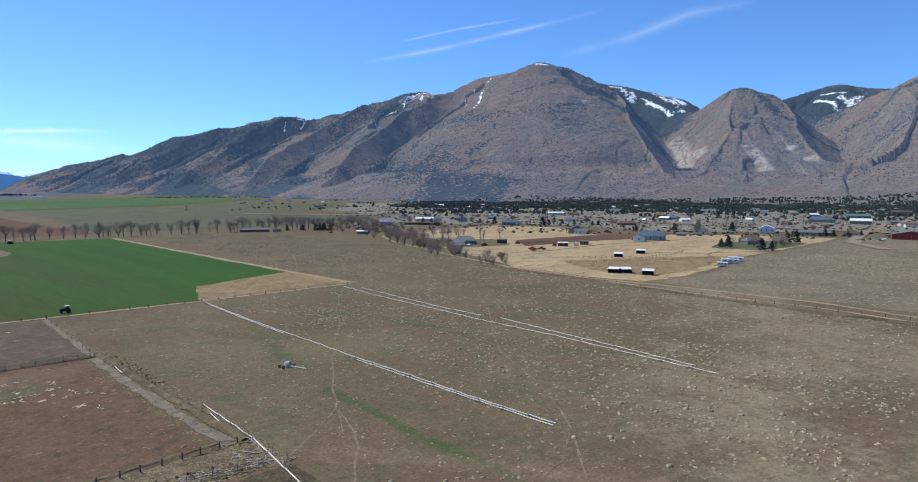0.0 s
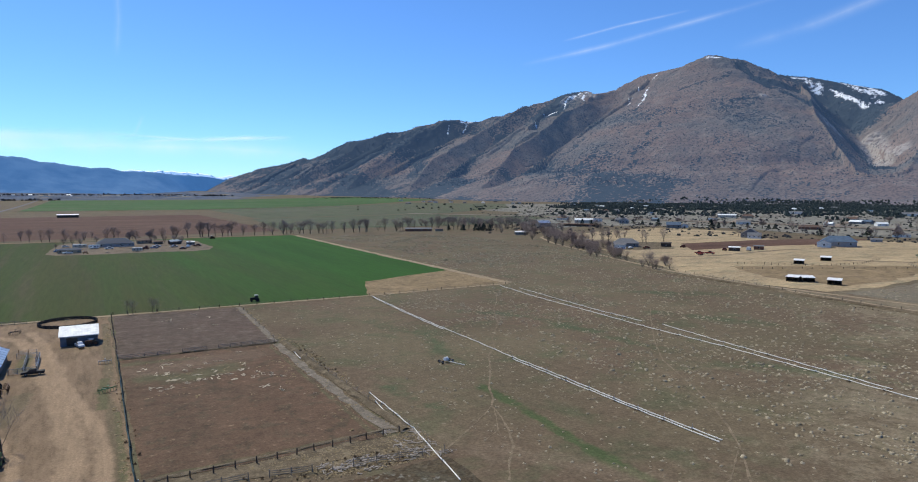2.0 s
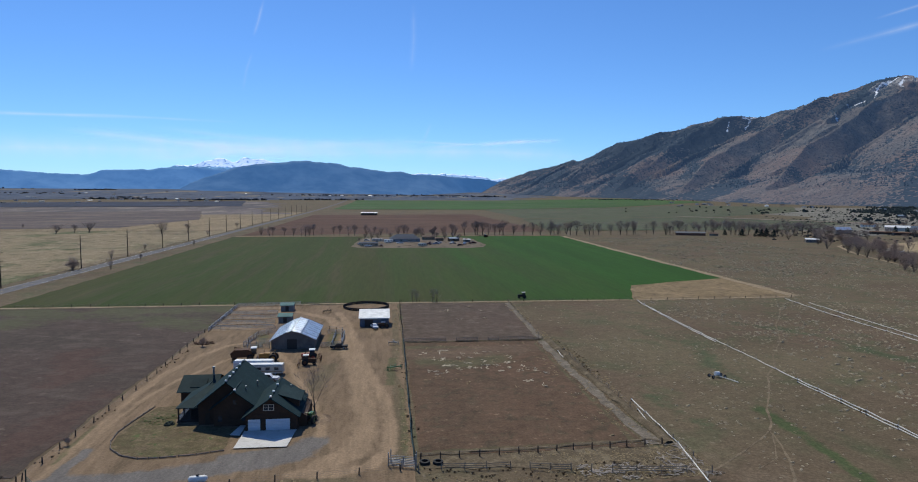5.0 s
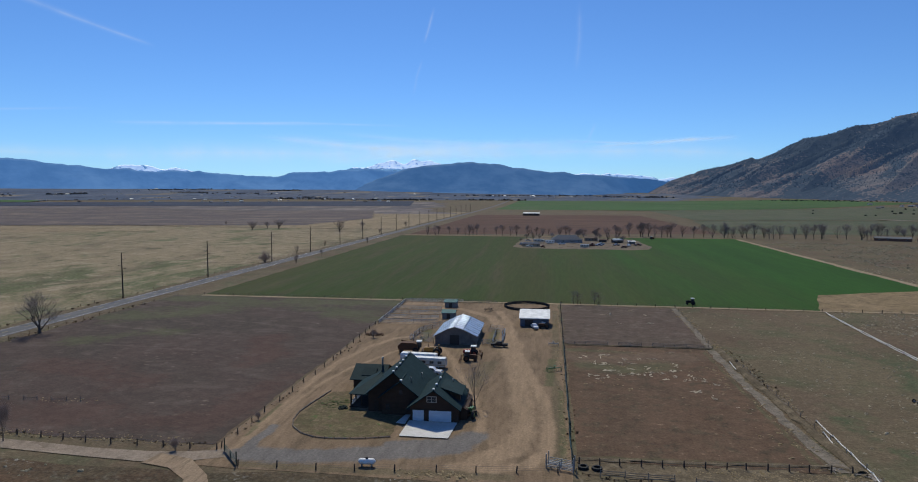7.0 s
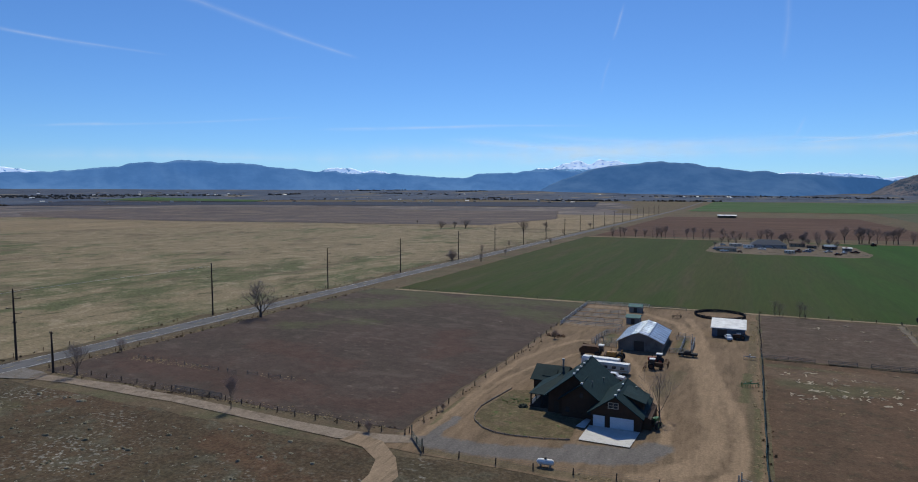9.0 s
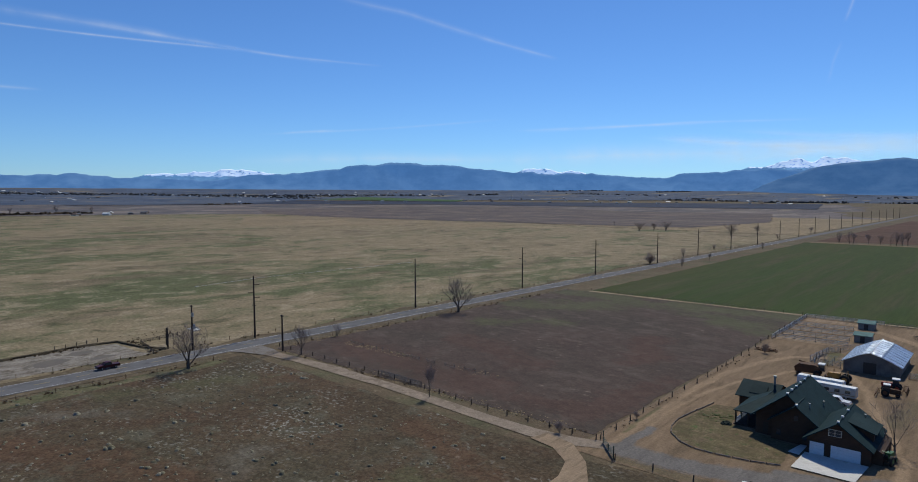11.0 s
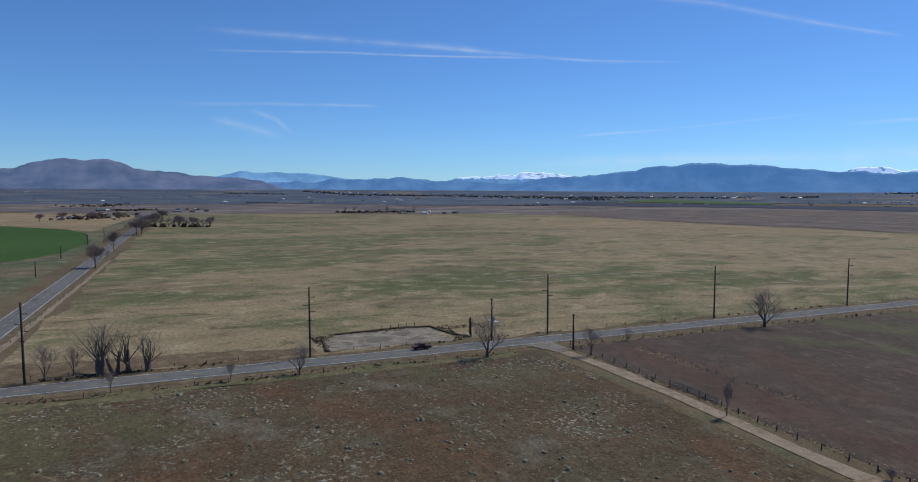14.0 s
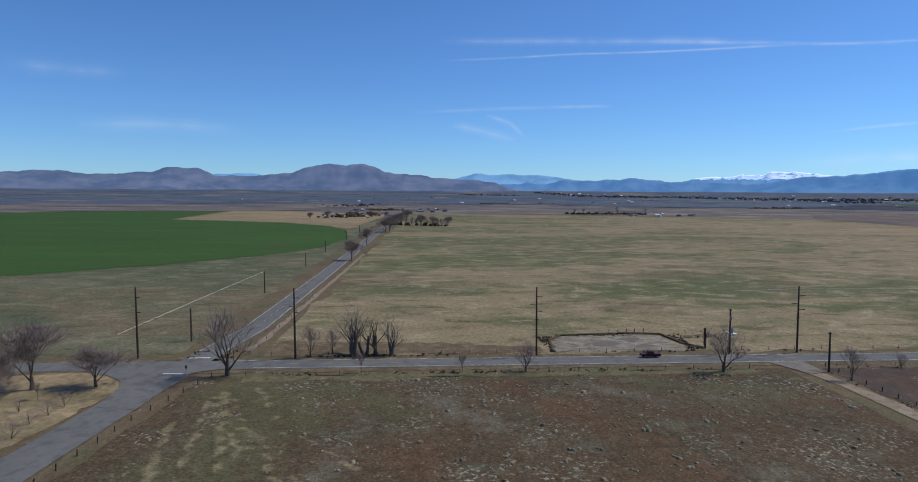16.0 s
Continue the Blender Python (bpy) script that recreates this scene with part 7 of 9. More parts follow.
brush("dry_grass", [ (47, 51, 195, 262, 160, 0.5), (-51, 0, 98.6, 101.5, 220, 0.5), (2.6, 4.2, 105, 262, 120, 0.5), (-180, -164, -36, 40, 60, 0.6), (-163, -159.5, -40, 260, 160, 0.5), (40, 54, 104, 195, 200, 0.7), (178, 184, 268, 668, 200, 0.4), (-60, 180, 262.5, 267, 260, 0.4)],
      M_GRASS, (0.15, 0.38), "tufts of pale dry grass along field edges", 19, 0.7)

# ---- vehicles and farm machines ----
def wheels(v, spots, r, w, rim_mat=None):
    """Each wheel: a tyre with its rim. spots: x, y of the hub."""
    for x, y in spots:
        t = part("wheel", Geo().wheel(0, 0, 0, r, w), M_BLACK, v, at=(x, y, r))
        part("rim", Geo().wheel(0, 0, 0, r * 0.55, w * 1.06, 10), rim_mat or M_METAL, t)


def car(x, y, yaw, mat, label, pickup=False, s=1.0):
    v = thing("pickup" if pickup else "car", pose(x, y, height(x, y) + (0.2 if x < -160 else 0.1), 0, 0, yaw) @ Matrix.Scale(s, 4), label, "truck" if pickup else "car")
    if pickup:
        body = [(-2.7, 0.45), (2.7, 0.45), (2.75, 0.8), (2.65, 1.05), (1.2, 1.12), (-0.9, 1.12), (-0.95, 1.1), (-2.7, 1.1)]
        cab = [(-0.85, 1.1), (1.3, 1.1), (0.65, 1.78), (-0.7, 1.8)]
    else:
        body = [(-2.25, 0.4), (2.25, 0.4), (2.3, 0.75), (2.1, 0.92), (1.1, 1.0), (-1.9, 1.02), (-2.28, 0.9)]
        cab = [(-1.75, 0.98), (1.15, 0.98), (0.45, 1.5), (-1.2, 1.52)]
    part("body", Geo().prism(body, "y", -0.92, 0.92), mat, v)
    c = part("cabin", Geo().prism(cab, "y", -0.78, 0.78), mat, v)
    part("glass", Geo().prism([(p[0] * 0.86 + 0.03, p[1] * 0.92 + 0.12) for p in cab], "y", -0.80, 0.80), M_GLASS, c)
    wheels(v, [(a, b) for a in (-1.55 if pickup else -1.4, 1.6 if pickup else 1.4) for b in (-0.82, 0.82)], 0.38, 0.24)
    for sd in (-0.6, 0.6):
        part("headlight", Geo().box(2.24 if not pickup else 2.68, 2.32 if not pickup else 2.76, sd - 0.2, sd + 0.2, 0.65, 0.82), M_WHITE, v)
    return v


def coach(x, y, yaw, length, mat, stripe, label, name="camper_bus", h=3.0, windows=5, trailer=False):
    """A long box on wheels: bus, caravan or stock trailer."""
    v = thing(name, pose(x, y, height(x, y) + 0.08, 0, 0, yaw), label, "trailer" if trailer else "bus")
    L = length / 2
    part("body", Geo().prism([(-1.25, 0.55), (1.25, 0.55), (1.25, h - 0.3), (1.0, h), (-1.0, h), (-1.25, h - 0.3)], "x", -L, L), mat, v)
    part("roof", Geo().box(-L + 0.1, L - 0.1, -0.95, 0.95, h, h + 0.08, 0.1), M_WHITE, v)
    for sd in (-1, 1):
        for i in range(windows):
            px = -L + length * (i + 0.7) / (windows + 0.4)
            part("window", Geo().box(px - length * 0.055, px + length * 0.055, sd * 1.25 - 0.03, sd * 1.25 + 0.03, h * 0.52, h * 0.78), M_GLASS, v)
        part("stripe", Geo().box(-L + 0.1, L - 0.1, sd * 1.25 - 0.02, sd * 1.25 + 0.02, h * 0.36, h * 0.43), stripe, v)
    wheels(v, [(a, b) for a in ((-0.5, 0.5) if trailer else (-L * 0.5, L * 0.62)) for b in (-1.1, 1.1)], 0.45, 0.28)
    if trailer:
        part("hitch", Geo().tube([(L, 0.5, 0.6), (L + 1.3, 0, 0.55), (L, -0.5, 0.6)], 0.06, 5), M_RUST, v)
    return v


def tractor(x, y, yaw, mat, label, s=1.0, cab=True, implement=False):
    v = thing("tractor", pose(x, y, height(x, y) + 0.08, 0, 0, yaw) @ Matrix.Scale(s, 4), label, "tractor")
    part("hood", Geo().prism([(0.2, 0.9), (2.3, 0.9), (2.35, 1.55), (2.1, 1.7), (0.2, 1.8)], "y", -0.38, 0.38), mat, v)
    part("frame", Geo().box(-1.0, 2.2, -0.3, 0.3, 0.6, 0.95), M_RUST, v)
    if cab:
        c = part("cab", Geo().prism([(-1.0, 1.2), (0.3, 1.2), (0.2, 2.55), (-0.9, 2.55)], "y", -0.65, 0.65), M_GLASS, v)
        part("cab_roof", Geo().box(-1.05, 0.4, -0.75, 0.75, 2.55, 2.75, 0.08), M_WHITE, c)
    else:
        part("seat", Geo().box(-0.7, -0.2, -0.3, 0.3, 1.2, 1.35).box(-0.75, -0.65, -0.3, 0.3, 1.35, 1.75), M_BLACK, v)
        part("roll_bar", Geo().tube([(-0.9, -0.5, 1.0), (-0.9, -0.5, 2.3), (-0.9, 0.5, 2.3), (-0.9, 0.5, 1.0)], 0.06, 5), mat, v)
    part("exhaust", Geo().tube([(1.3, 0.1, 1.6), (1.3, 0.1, 2.5)], 0.06, 6), M_RUST, v)
    for b in (-0.85, 0.85):
        wheels(v, [(-0.6, b)], 0.85, 0.45, mat)
        wheels(v, [(1.8, b * 0.85)], 0.45, 0.28, mat)
    if implement:
        g = Geo()
        for i in range(7):
            g.tube([(-2.6, -2.4 + 0.8 * i, 0.1), (-2.2, -2.4 + 0.8 * i, 0.9), (-1.6, -2.4 + 0.8 * i, 0.95)], 0.06, 4)
        g.box(-2.4, -2.2, -2.7, 2.7, 0.85, 1.0)
        part("implement", g, M_RUST, v, "rusty field implement behind")
    return v


def combine(x, y, yaw, mat, label):
    v = thing("harvester", pose(x, y, 0.08, 0, 0, yaw), label, "harvester")
    part("body", Geo().prism([(-3.2, 0.9), (2.0, 0.9), (2.2, 2.4), (1.2, 2.9), (-2.4, 2.9), (-3.4, 2.0)], "y", -1.2, 1.2), mat, v)
    c = part("cab", Geo().prism([(1.9, 1.6), (3.3, 1.6), (3.1, 3.1), (1.9, 3.1)], "y", -0.8, 0.8), M_GLASS, v)
    part("cab_roof", Geo().box(1.8, 3.3, -0.95, 0.95, 3.1, 3.35, 0.1), M_WHITE, c)
    part("header", Geo().box(3.4, 4.6, -2.2, 2.2, 0.3, 0.95, 0.15), M_RUST, v)
    part("chute", Geo().tube([(-0.5, 1.2, 2.7), (-2.8, 1.6, 3.0)], 0.18, 7), mat, v)
    wheels(v, [(1.7, -1.3), (1.7, 1.3)], 0.85, 0.5, mat)
    wheels(v, [(-2.5, -1.0), (-2.5, 1.0)], 0.5, 0.3, mat)
    return v


def implement(x, y, yaw, mat, label, w=4.0):
    """An old field implement: beam, tines, drawbar and two iron wheels."""
    v = thing("farm_implement", pose(x, y, 0.06, 0, 0, yaw), label, "implement")
    part("beam", Geo().box(-w / 2, w / 2, -0.1, 0.1, 0.7, 0.9), mat, v)
    part("drawbar", Geo().tube([(-0.9, 0, 0.8), (0, 2.6, 0.5), (0.9, 0, 0.8)], 0.07, 5), mat, v)
    tine = Geo().tube([(0, 0, 0.8), (0, -0.6, 0.6), (0, -0.5, 0.05)], 0.06, 4).mesh("tine", mat)
    for i in range(int(w / 0.6)):
        part("tine", tine, None, v, at=(-w / 2 + 0.3 + 0.6 * i, 0, 0))
    part("seat_post", Geo().tube([(0, 0, 0.9), (0, -0.4, 1.5)], 0.05, 5).box(-0.25, 0.25, -0.6, -0.2, 1.5, 1.56), mat, v)
    for sd in (-1, 1):
        rim = Geo()
        n = 14
        rim.tube([(sd * (w / 2 + 0.2), 0.55 * math.cos(6.2832 * k / n), 0.6 + 0.55 * math.sin(6.2832 * k / n)) for k in range(n + 1)], 0.05, 4)
        for k in range(4):
            a = 3.1416 * k / 4
            rim.tube([(sd * (w / 2 + 0.2), -0.55 * math.cos(a), 0.6 - 0.55 * math.sin(a)), (sd * (w / 2 + 0.2), 0.55 * math.cos(a), 0.6 + 0.55 * math.sin(a))], 0.03, 4)
        part("iron_wheel", rim, mat, v)
    return v


M_CARWHITE = paint("car_white", (0.7, 0.71, 0.72), 0.3, var=0.04, bump=0, spec=0.5)
M_CARDARK = paint("car_dark", (0.07, 0.016, 0.015), 0.45, var=0.1, bump=0, spec=0.2)
M_CARBLUE = paint("car_blue", (0.10, 0.16, 0.26), 0.3, var=0.1, bump=0, spec=0.5)
M_SILVER = paint("car_silver", (0.42, 0.43, 0.45), 0.3, 0.5, var=0.08, bump=0)
M_TAN_STRIPE = paint("tan_stripe", (0.35, 0.25, 0.15), 0.5)

# yard of the farmhouse
coach(-30.0, 163.5, -3, 9.2, M_CREAM, M_TAN_STRIPE, "cream camper bus parked behind the farmhouse", h=2.6, windows=4)
coach(-33.5, 168.5, -3, 9.6, M_WHITE, M_TAN_STRIPE, "long white stock trailer behind the farmhouse", "stock_trailer", 2.35, 3, True)
car(-28.2, 157.2, -4, M_CARWHITE, "white pickup parked behind the farmhouse", True)
combine(-38.0, 178.5, 4, M_RUST, "old rust-red harvester beside trailers")
tractor(-30.6, 176.0, 178, M_ORANGE, "faded yellow tractor behind a trailer", 1.3, False)
tractor(-20.2, 176.5, 182, M_REDPAINT, "red tractor with a white cab roof", 1.08, True, True)
tractor(-20.6, 171.5, 4, M_RUST, "rusty old tractor pulling an implement", 0.98, True, True)
tractor(-15.0, 127.5, 80, M_TRACTORGREEN, "small green tractor beside the garage", 1.0, False)
implement(2.0, 164.5, 25, M_TRACTORGREEN, "old green field implement by a fence", 3.4)
implement(-0.6, 221.6, 80, M_RUST, "rusty implement beside a machine shed", 3.0)
implement(2.0, 192.0, 0, M_METAL, "grey sprayer frame beside a fence", 2.6)
car(-4.0, 216.4, -75, M_CARWHITE, "white pickup before a machine shed", True, 0.85)
car(-13.6, 188.6, 178, M_BLACK, "dark pickup beside a pipe pen", True, 0.9)
tractor(-0.6, 217.2, 190, M_RUST, "small rusty tractor before a machine shed", 0.9, False)
implement(-22, 246, 40, M_BLACK, "dark harrow frame in a dirt lot", 3.0)
car(-173.6, 66, -90, M_CARDARK, "dark red pickup driving on a country road", True)


def propane_tank(x, y, yaw):
    t = thing("propane_tank", pose(x, y, 0.08, 0, 0, yaw), "white propane tank on short legs", "tank")
    part("tank", Geo().tube([(-1.45, 0, 0.85), (-1.3, 0, 0.85), (-1.0, 0, 0.85), (1.0, 0, 0.85), (1.3, 0, 0.85), (1.45, 0, 0.85)], [0.1, 0.38, 0.5, 0.5, 0.38, 0.1], 14), M_WHITE, t, smooth=True)
    part("dome", Geo().tube([(0, 0, 1.3), (0, 0, 1.55)], 0.22, 10), M_BLACK, t)
    for sx in (-0.8, 0.8):
        part("leg", Geo().box(sx - 0.1, sx + 0.1, -0.35, 0.35, 0, 0.42), M_METAL, t)
    return t


propane_tank(-29.0, 101.8, 4)


def tyre_pile(x, y, n, label):
    t = thing("tyre_stack", pose(x, y, 0.05), label, "tyres")
    ring = Geo()
    k = 16
    for r, z in ((0.55, 0.0), (0.85, 0.06), (0.9, 0.25), (0.85, 0.44), (0.55, 0.5), (0.5, 0.25)):
        ring.v += [(r * math.cos(6.2832 * i / k), r * math.sin(6.2832 * i / k), z) for i in range(k)]
    for j in range(6):
        a, b = j * k, ((j + 1) % 6) * k
        ring.f += [(a + i, a + (i + 1) % k, b + (i + 1) % k, b + i) for i in range(k)]
    me = ring.mesh("tyre", M_BLACK)
    for i in range(n):
        part("tyre", me, None, t, at=(0.1 * (i % 2), 0.08 * (i % 3), 0.5 * i))
    return t


tyre_pile(6.2, 106.0, 1, "big black tractor tyre lying by a gate")
tyre_pile(8.4, 105.8, 1, "big black tractor tyre lying by a gate")


def heap(name, x, y, size, n, mat, label, category, seed, stretch=1.0):
    rnd, g = random.Random(seed), Geo()
    for i in range(n):
        a, r = rnd.uniform(0, 6.28), size * math.sqrt(rnd.random())
        g.lump((x + r * math.cos(a) * stretch, y + r * math.sin(a), 0.03), rnd.uniform(0.2, 0.55) * (1.3 - r / size * 0.7), rnd, 0.4 if name == "weeds" else 1.1, 2, 6, 0.4)
    return stuff(name, g, mat, label, category)


M_REDBRUSH = spread("red_brush", [(0.13, 0.075, 0.045), (0.18, 0.11, 0.065), (0.22, 0.15, 0.1)])
heap("brush_pile", -54.0, 199.3, 2.2, 70, M_REDBRUSH, "reddish pile of dead brush in the yard", "pile", 1, 1.6)
heap("firewood_pile", -24.5, 153.2, 2.0, 34, M_GRASS, "scattered pale firewood rounds behind the house", "pile", 2, 1.8)
heap("hedge", -41.8, 129.4, 1.0, 46, M_CONIFER, "dark evergreen shrub at the porch corner", "shrub", 3)
M_WEEDS = spread("green_weeds", [(0.09, 0.11, 0.045), (0.14, 0.15, 0.07), (0.2, 0.18, 0.1)], thin=0.4)
heap("weeds", -45, 133, 4.0, 60, M_WEEDS, "low weeds and shrubs beside the porch", "shrub", 4)
heap("hay_heap", -3.6, 213.5, 0.8, 10, M_DARKBRUSH, "dark feed heap in the dirt lot", "pile", 6)

# rocks and sprinkler clods strewn over the paddock
rnd, g = random.Random(31), Geo()
for i in range(38):
    cx, cy = (rnd.uniform(9, 30), rnd.uniform(150, 190)) if i < 24 else (rnd.uniform(14, 40), rnd.uniform(125, 190))
    for k in range(rnd.randint(3, 7)):
        g.lump((cx + rnd.gauss(0, 0.9), cy + rnd.gauss(0, 0.5), 0.04), rnd.uniform(0.12, 0.3), rnd, 0.4, 2, 5, 0.4)
stuff("manure_clods", g, M_GRASS, "pale straw clods scattered over a paddock", "clods")


# ---- irrigation ----
def hand_line(pts, label, gap=9.1, riser=True, r=0.105):
    """A line of pipe sections lying in the field, each with a coupler and a sprinkler riser."""
    t = thing("irrigation_pipe", pose(pts[0][0], pts[0][1], 0), label, "pipe", "irrigation lines")
    ox, oy = pts[0]
    rnd = random.Random(int(ox * 7 + oy))
    for a, b in zip(pts, pts[1:]):
        d = math.hypot(b[0] - a[0], b[1] - a[1])
        k = max(1, round(d / gap))
        for j in range(k):
            p, q = [(a[0] + (b[0] - a[0]) * f - ox, a[1] + (b[1] - a[1]) * f - oy) for f in (j / k, (j + 0.985) / k)]
            o = rnd.uniform(-0.12, 0.12)
            bend = rnd.uniform(-0.1, 0.1)
            s = part("pipe_section", Geo().tube([(p[0] + o, p[1], 0.3), ((p[0] + q[0]) / 2 + o + bend, (p[1] + q[1]) / 2, 0.2), (q[0] + o, q[1], 0.28)], r, 6), M_PIPE, t)
            if rnd.random() < 0.22:
                bush = Geo()
                for k2 in range(5):
                    bush.lump((p[0] + rnd.gauss(-0.3, 0.5), p[1] + rnd.gauss(0, 0.6), 0.02), rnd.uniform(0.15, 0.4), rnd, 0.8, 2, 5, 0.5)
                part("caught_weeds", bush, M_DARKBRUSH, s)
            part("coupler", Geo().tube([(p[0] + o, p[1] - 0.1, 0.3), (p[0] + o, p[1] + 0.25, 0.3)], r * 1.6, 6), M_METAL, s)
            part("skid", Geo().box(p[0] + o - 0.25, p[0] + o + 0.25, p[1] - 0.06, p[1] + 0.06, 0.0, 0.2), M_RUST, s)
            if riser:
                part("riser", Geo().tube([(p[0] + o, p[1], 0.3), (p[0] + o, p[1], 1.1)], 0.035, 5), M_METAL, s)
    return t


hand_line([(104.2, 261.1), (101.2, 217.3), (100, 188.2), (99.6, 164.7), (98.6, 145.5), (98.5, 122.4), (97.9, 105.1), (98, 90.9), (98, 77.2)], "long pale irrigation pipe lying across a field")
hand_line([(103.2, 256.5), (100.5, 217), (98.9, 186)], "second pale irrigation pipe beside another", riser=False)
hand_line([(97.4, 143.4), (97.2, 120.5), (96.9, 103.8), (97.0, 89.9), (96.9, 76.7)], "second pale irrigation pipe close beside another", riser=False)
hand_line([(169.6, 260.6), (165.1, 229.1), (163.2, 202.7), (161.5, 179.8), (160, 158.6), (159.5, 142.9), (159.2, 126.1), (157.4, 105.2), (156, 87.8), (154.7, 71.6)], "long pale irrigation pipe across a sagebrush flat")
hand_line([(173.1, 249.8), (169.6, 218.5), (166.5, 188.7), (165.6, 164.6)], "parallel pale irrigation pipe on a sagebrush flat", riser=False)
hand_line([(167.5, 156.9), (165.6, 143.4), (163.5, 129.3), (161, 105.6), (157.8, 79)], "slanting pale irrigation pipe on a flat", riser=False)
hand_line([(53, 134.5), (52, 110), (48.6, 86)], "pale irrigation pipe along a gravel ditch", riser=False, r=0.11)
hand_line([(51.6, 128), (50.6, 117)], "short pale pipe beside a gravel ditch", riser=False)
hand_line([(48.6, 186), (47.8, 172)], "short pale pipe beside a dry ditch", riser=False)


hand_line([(-293.4, 151.7), (-300.8, 191), (-298, 243), (-296, 300)], "pale irrigation pipe lying across winter pasture", riser=False, r=0.06)
hand_line([(-208.7, -91.2), (-290, -87), (-371.4, -82.2)], "pale irrigation pipe beside a side road", riser=False, r=0.06)


def big_gun(x, y, yaw):
    t = thing("sprinkler_cart", pose(x, y, 0.0, 0, 0, yaw), "white wheeled sprinkler cart in a pasture", "sprinkler")
    part("frame", Geo().tube([(-2.2, 0, 0.5), (2.2, 0, 0.5)], 0.06, 5).tube([(0, -1.6, 0.5), (0, 1.6, 0.5)], 0.06, 5), M_METAL, t)
    part("drum", Geo().tube([(-0.5, 0, 0.95), (0.5, 0, 0.95)], 0.55, 12), M_WHITE, t)
    part("pipe", Geo().tube([(0.4, -0.5, 0.4), (2.2, -5.4, 0.2)], 0.12, 6), M_PIPE, t)
    wheels(t, [(-1.6, -0.9), (-1.6, 0.9), (1.6, -0.9), (1.6, 0.9)], 0.4, 0.12)
    return t


big_gun(80.5, 150.0, 5)

# dry ditch, bank and foot trails
M_STICK = paint("bleached_sticks", (0.28, 0.24, 0.2), 0.9, size=0.5)
M_CREAMSTRAW = paint("old_straw", (0.5, 0.42, 0.3), 0.9, size=0.5)
M_DITCH = soil("grey_ditch_gravel", (0.17, 0.142, 0.11), (0.14, 0.118, 0.09), (0.20, 0.168, 0.13), 8, 1.8, 0.4, grit=0.4)
strip("ditch", [(47, 193), (46.3, 165), (46.8, 140), (47.3, 120), (48, 110)], 2.4, M_DITCH, 0.10, "pale gravel bed of a dry ditch", "ditch", wobble=0.5, step=3)
strip("ditch", [(49, 262), (48, 225), (47, 196)], 1.8, M_DITCH, 0.12, "narrow dry ditch between pastures", "ditch", wobble=0.4, step=3)
strip("bank", [(49, 194), (49.3, 160), (50, 130), (50.5, 110)], 2.2, M_VERGE, 0.12, "dry grassy bank along a ditch", "bank", wobble=0.4, step=3, camber=0.5)
strip("bank", [(5, 110), (25, 110.4), (48, 112.3), (51, 109.5)], 1.3, M_VERGE, 0.1, "low dirt bank at a paddock's end", "bank", wobble=0.4, step=2, camber=0.15)
strip("bank", [(6, 194.6), (47, 194.6)], 1.8, M_VERGE, 0.1, "low weedy bank under a fence", "bank", wobble=0.5, step=3, camber=0.25)
sheet("field", [(6, 108.3), (6, 104), (20, 103), (36, 100), (53, 97.5), (52, 108), (40, 109.5)], M_VERGE, 0.08, "strip of dry straw-coloured weeds", wobble=0.7, step=2, seed=4)
strip("verge", [(179, 268), (179.5, 420), (183, 668)], 4.6, M_LANE, 0.09, "dry dirt edge of a green field", "verge", wobble=0.7)
strip("verge", [(-149, 266.4), (-60, 266), (50, 265.4), (104, 263.8), (177, 266)], 2.6, M_LANE, 0.13, "dry grass edge of a green field", "verge", wobble=0.5)
strip("verge", [(-150, 681), (60, 680), (185, 682)], 6, M_DRY, 0.1, "dry grass strip under a tree row", "verge", wobble=1)
M_TRAIL = soil("worn_trail", (0.185, 0.142, 0.094), (0.165, 0.128, 0.085), (0.14, 0.108, 0.07), 10, 2, 0.4)
TRAILS = (([(157.4, 245.5), (145, 226), (133.3, 209.8), (119.6, 185.7), (106.4, 168.3), (100.9, 158.4), (94.4, 150.9), (85.5, 136), (78.8, 125.9), (75, 118.2), (72.2, 114.1), (70.3, 107.7), (67.8, 101.4), (63.7, 93.6), (59.7, 88.9), (55.7, 82.7)], 0.42),
          ([(72.1, 114.2), (67.7, 110.1), (60.4, 104.2), (54, 99.2), (50.6, 97.3)], 0.36), ([(187.6, 182.4), (175, 170), (163.7, 158.5), (147.4, 141.4), (132.6, 124.2), (124.6, 110.6), (116.6, 97), (107.9, 84.9), (97, 72), (88, 64), (74, 50)], 0.38),
          ([(97, 73), (86, 66), (78, 64)], 0.3), ([(71.5, 112), (66, 102), (60, 98)], 0.25))
for k, (ln, w) in enumerate(TRAILS):
    strip("trail", ln, w, M_TRAIL, 0.055, "narrow worn trail across a dry pasture", "path", wobble=0.14, step=1.6, seed=k)


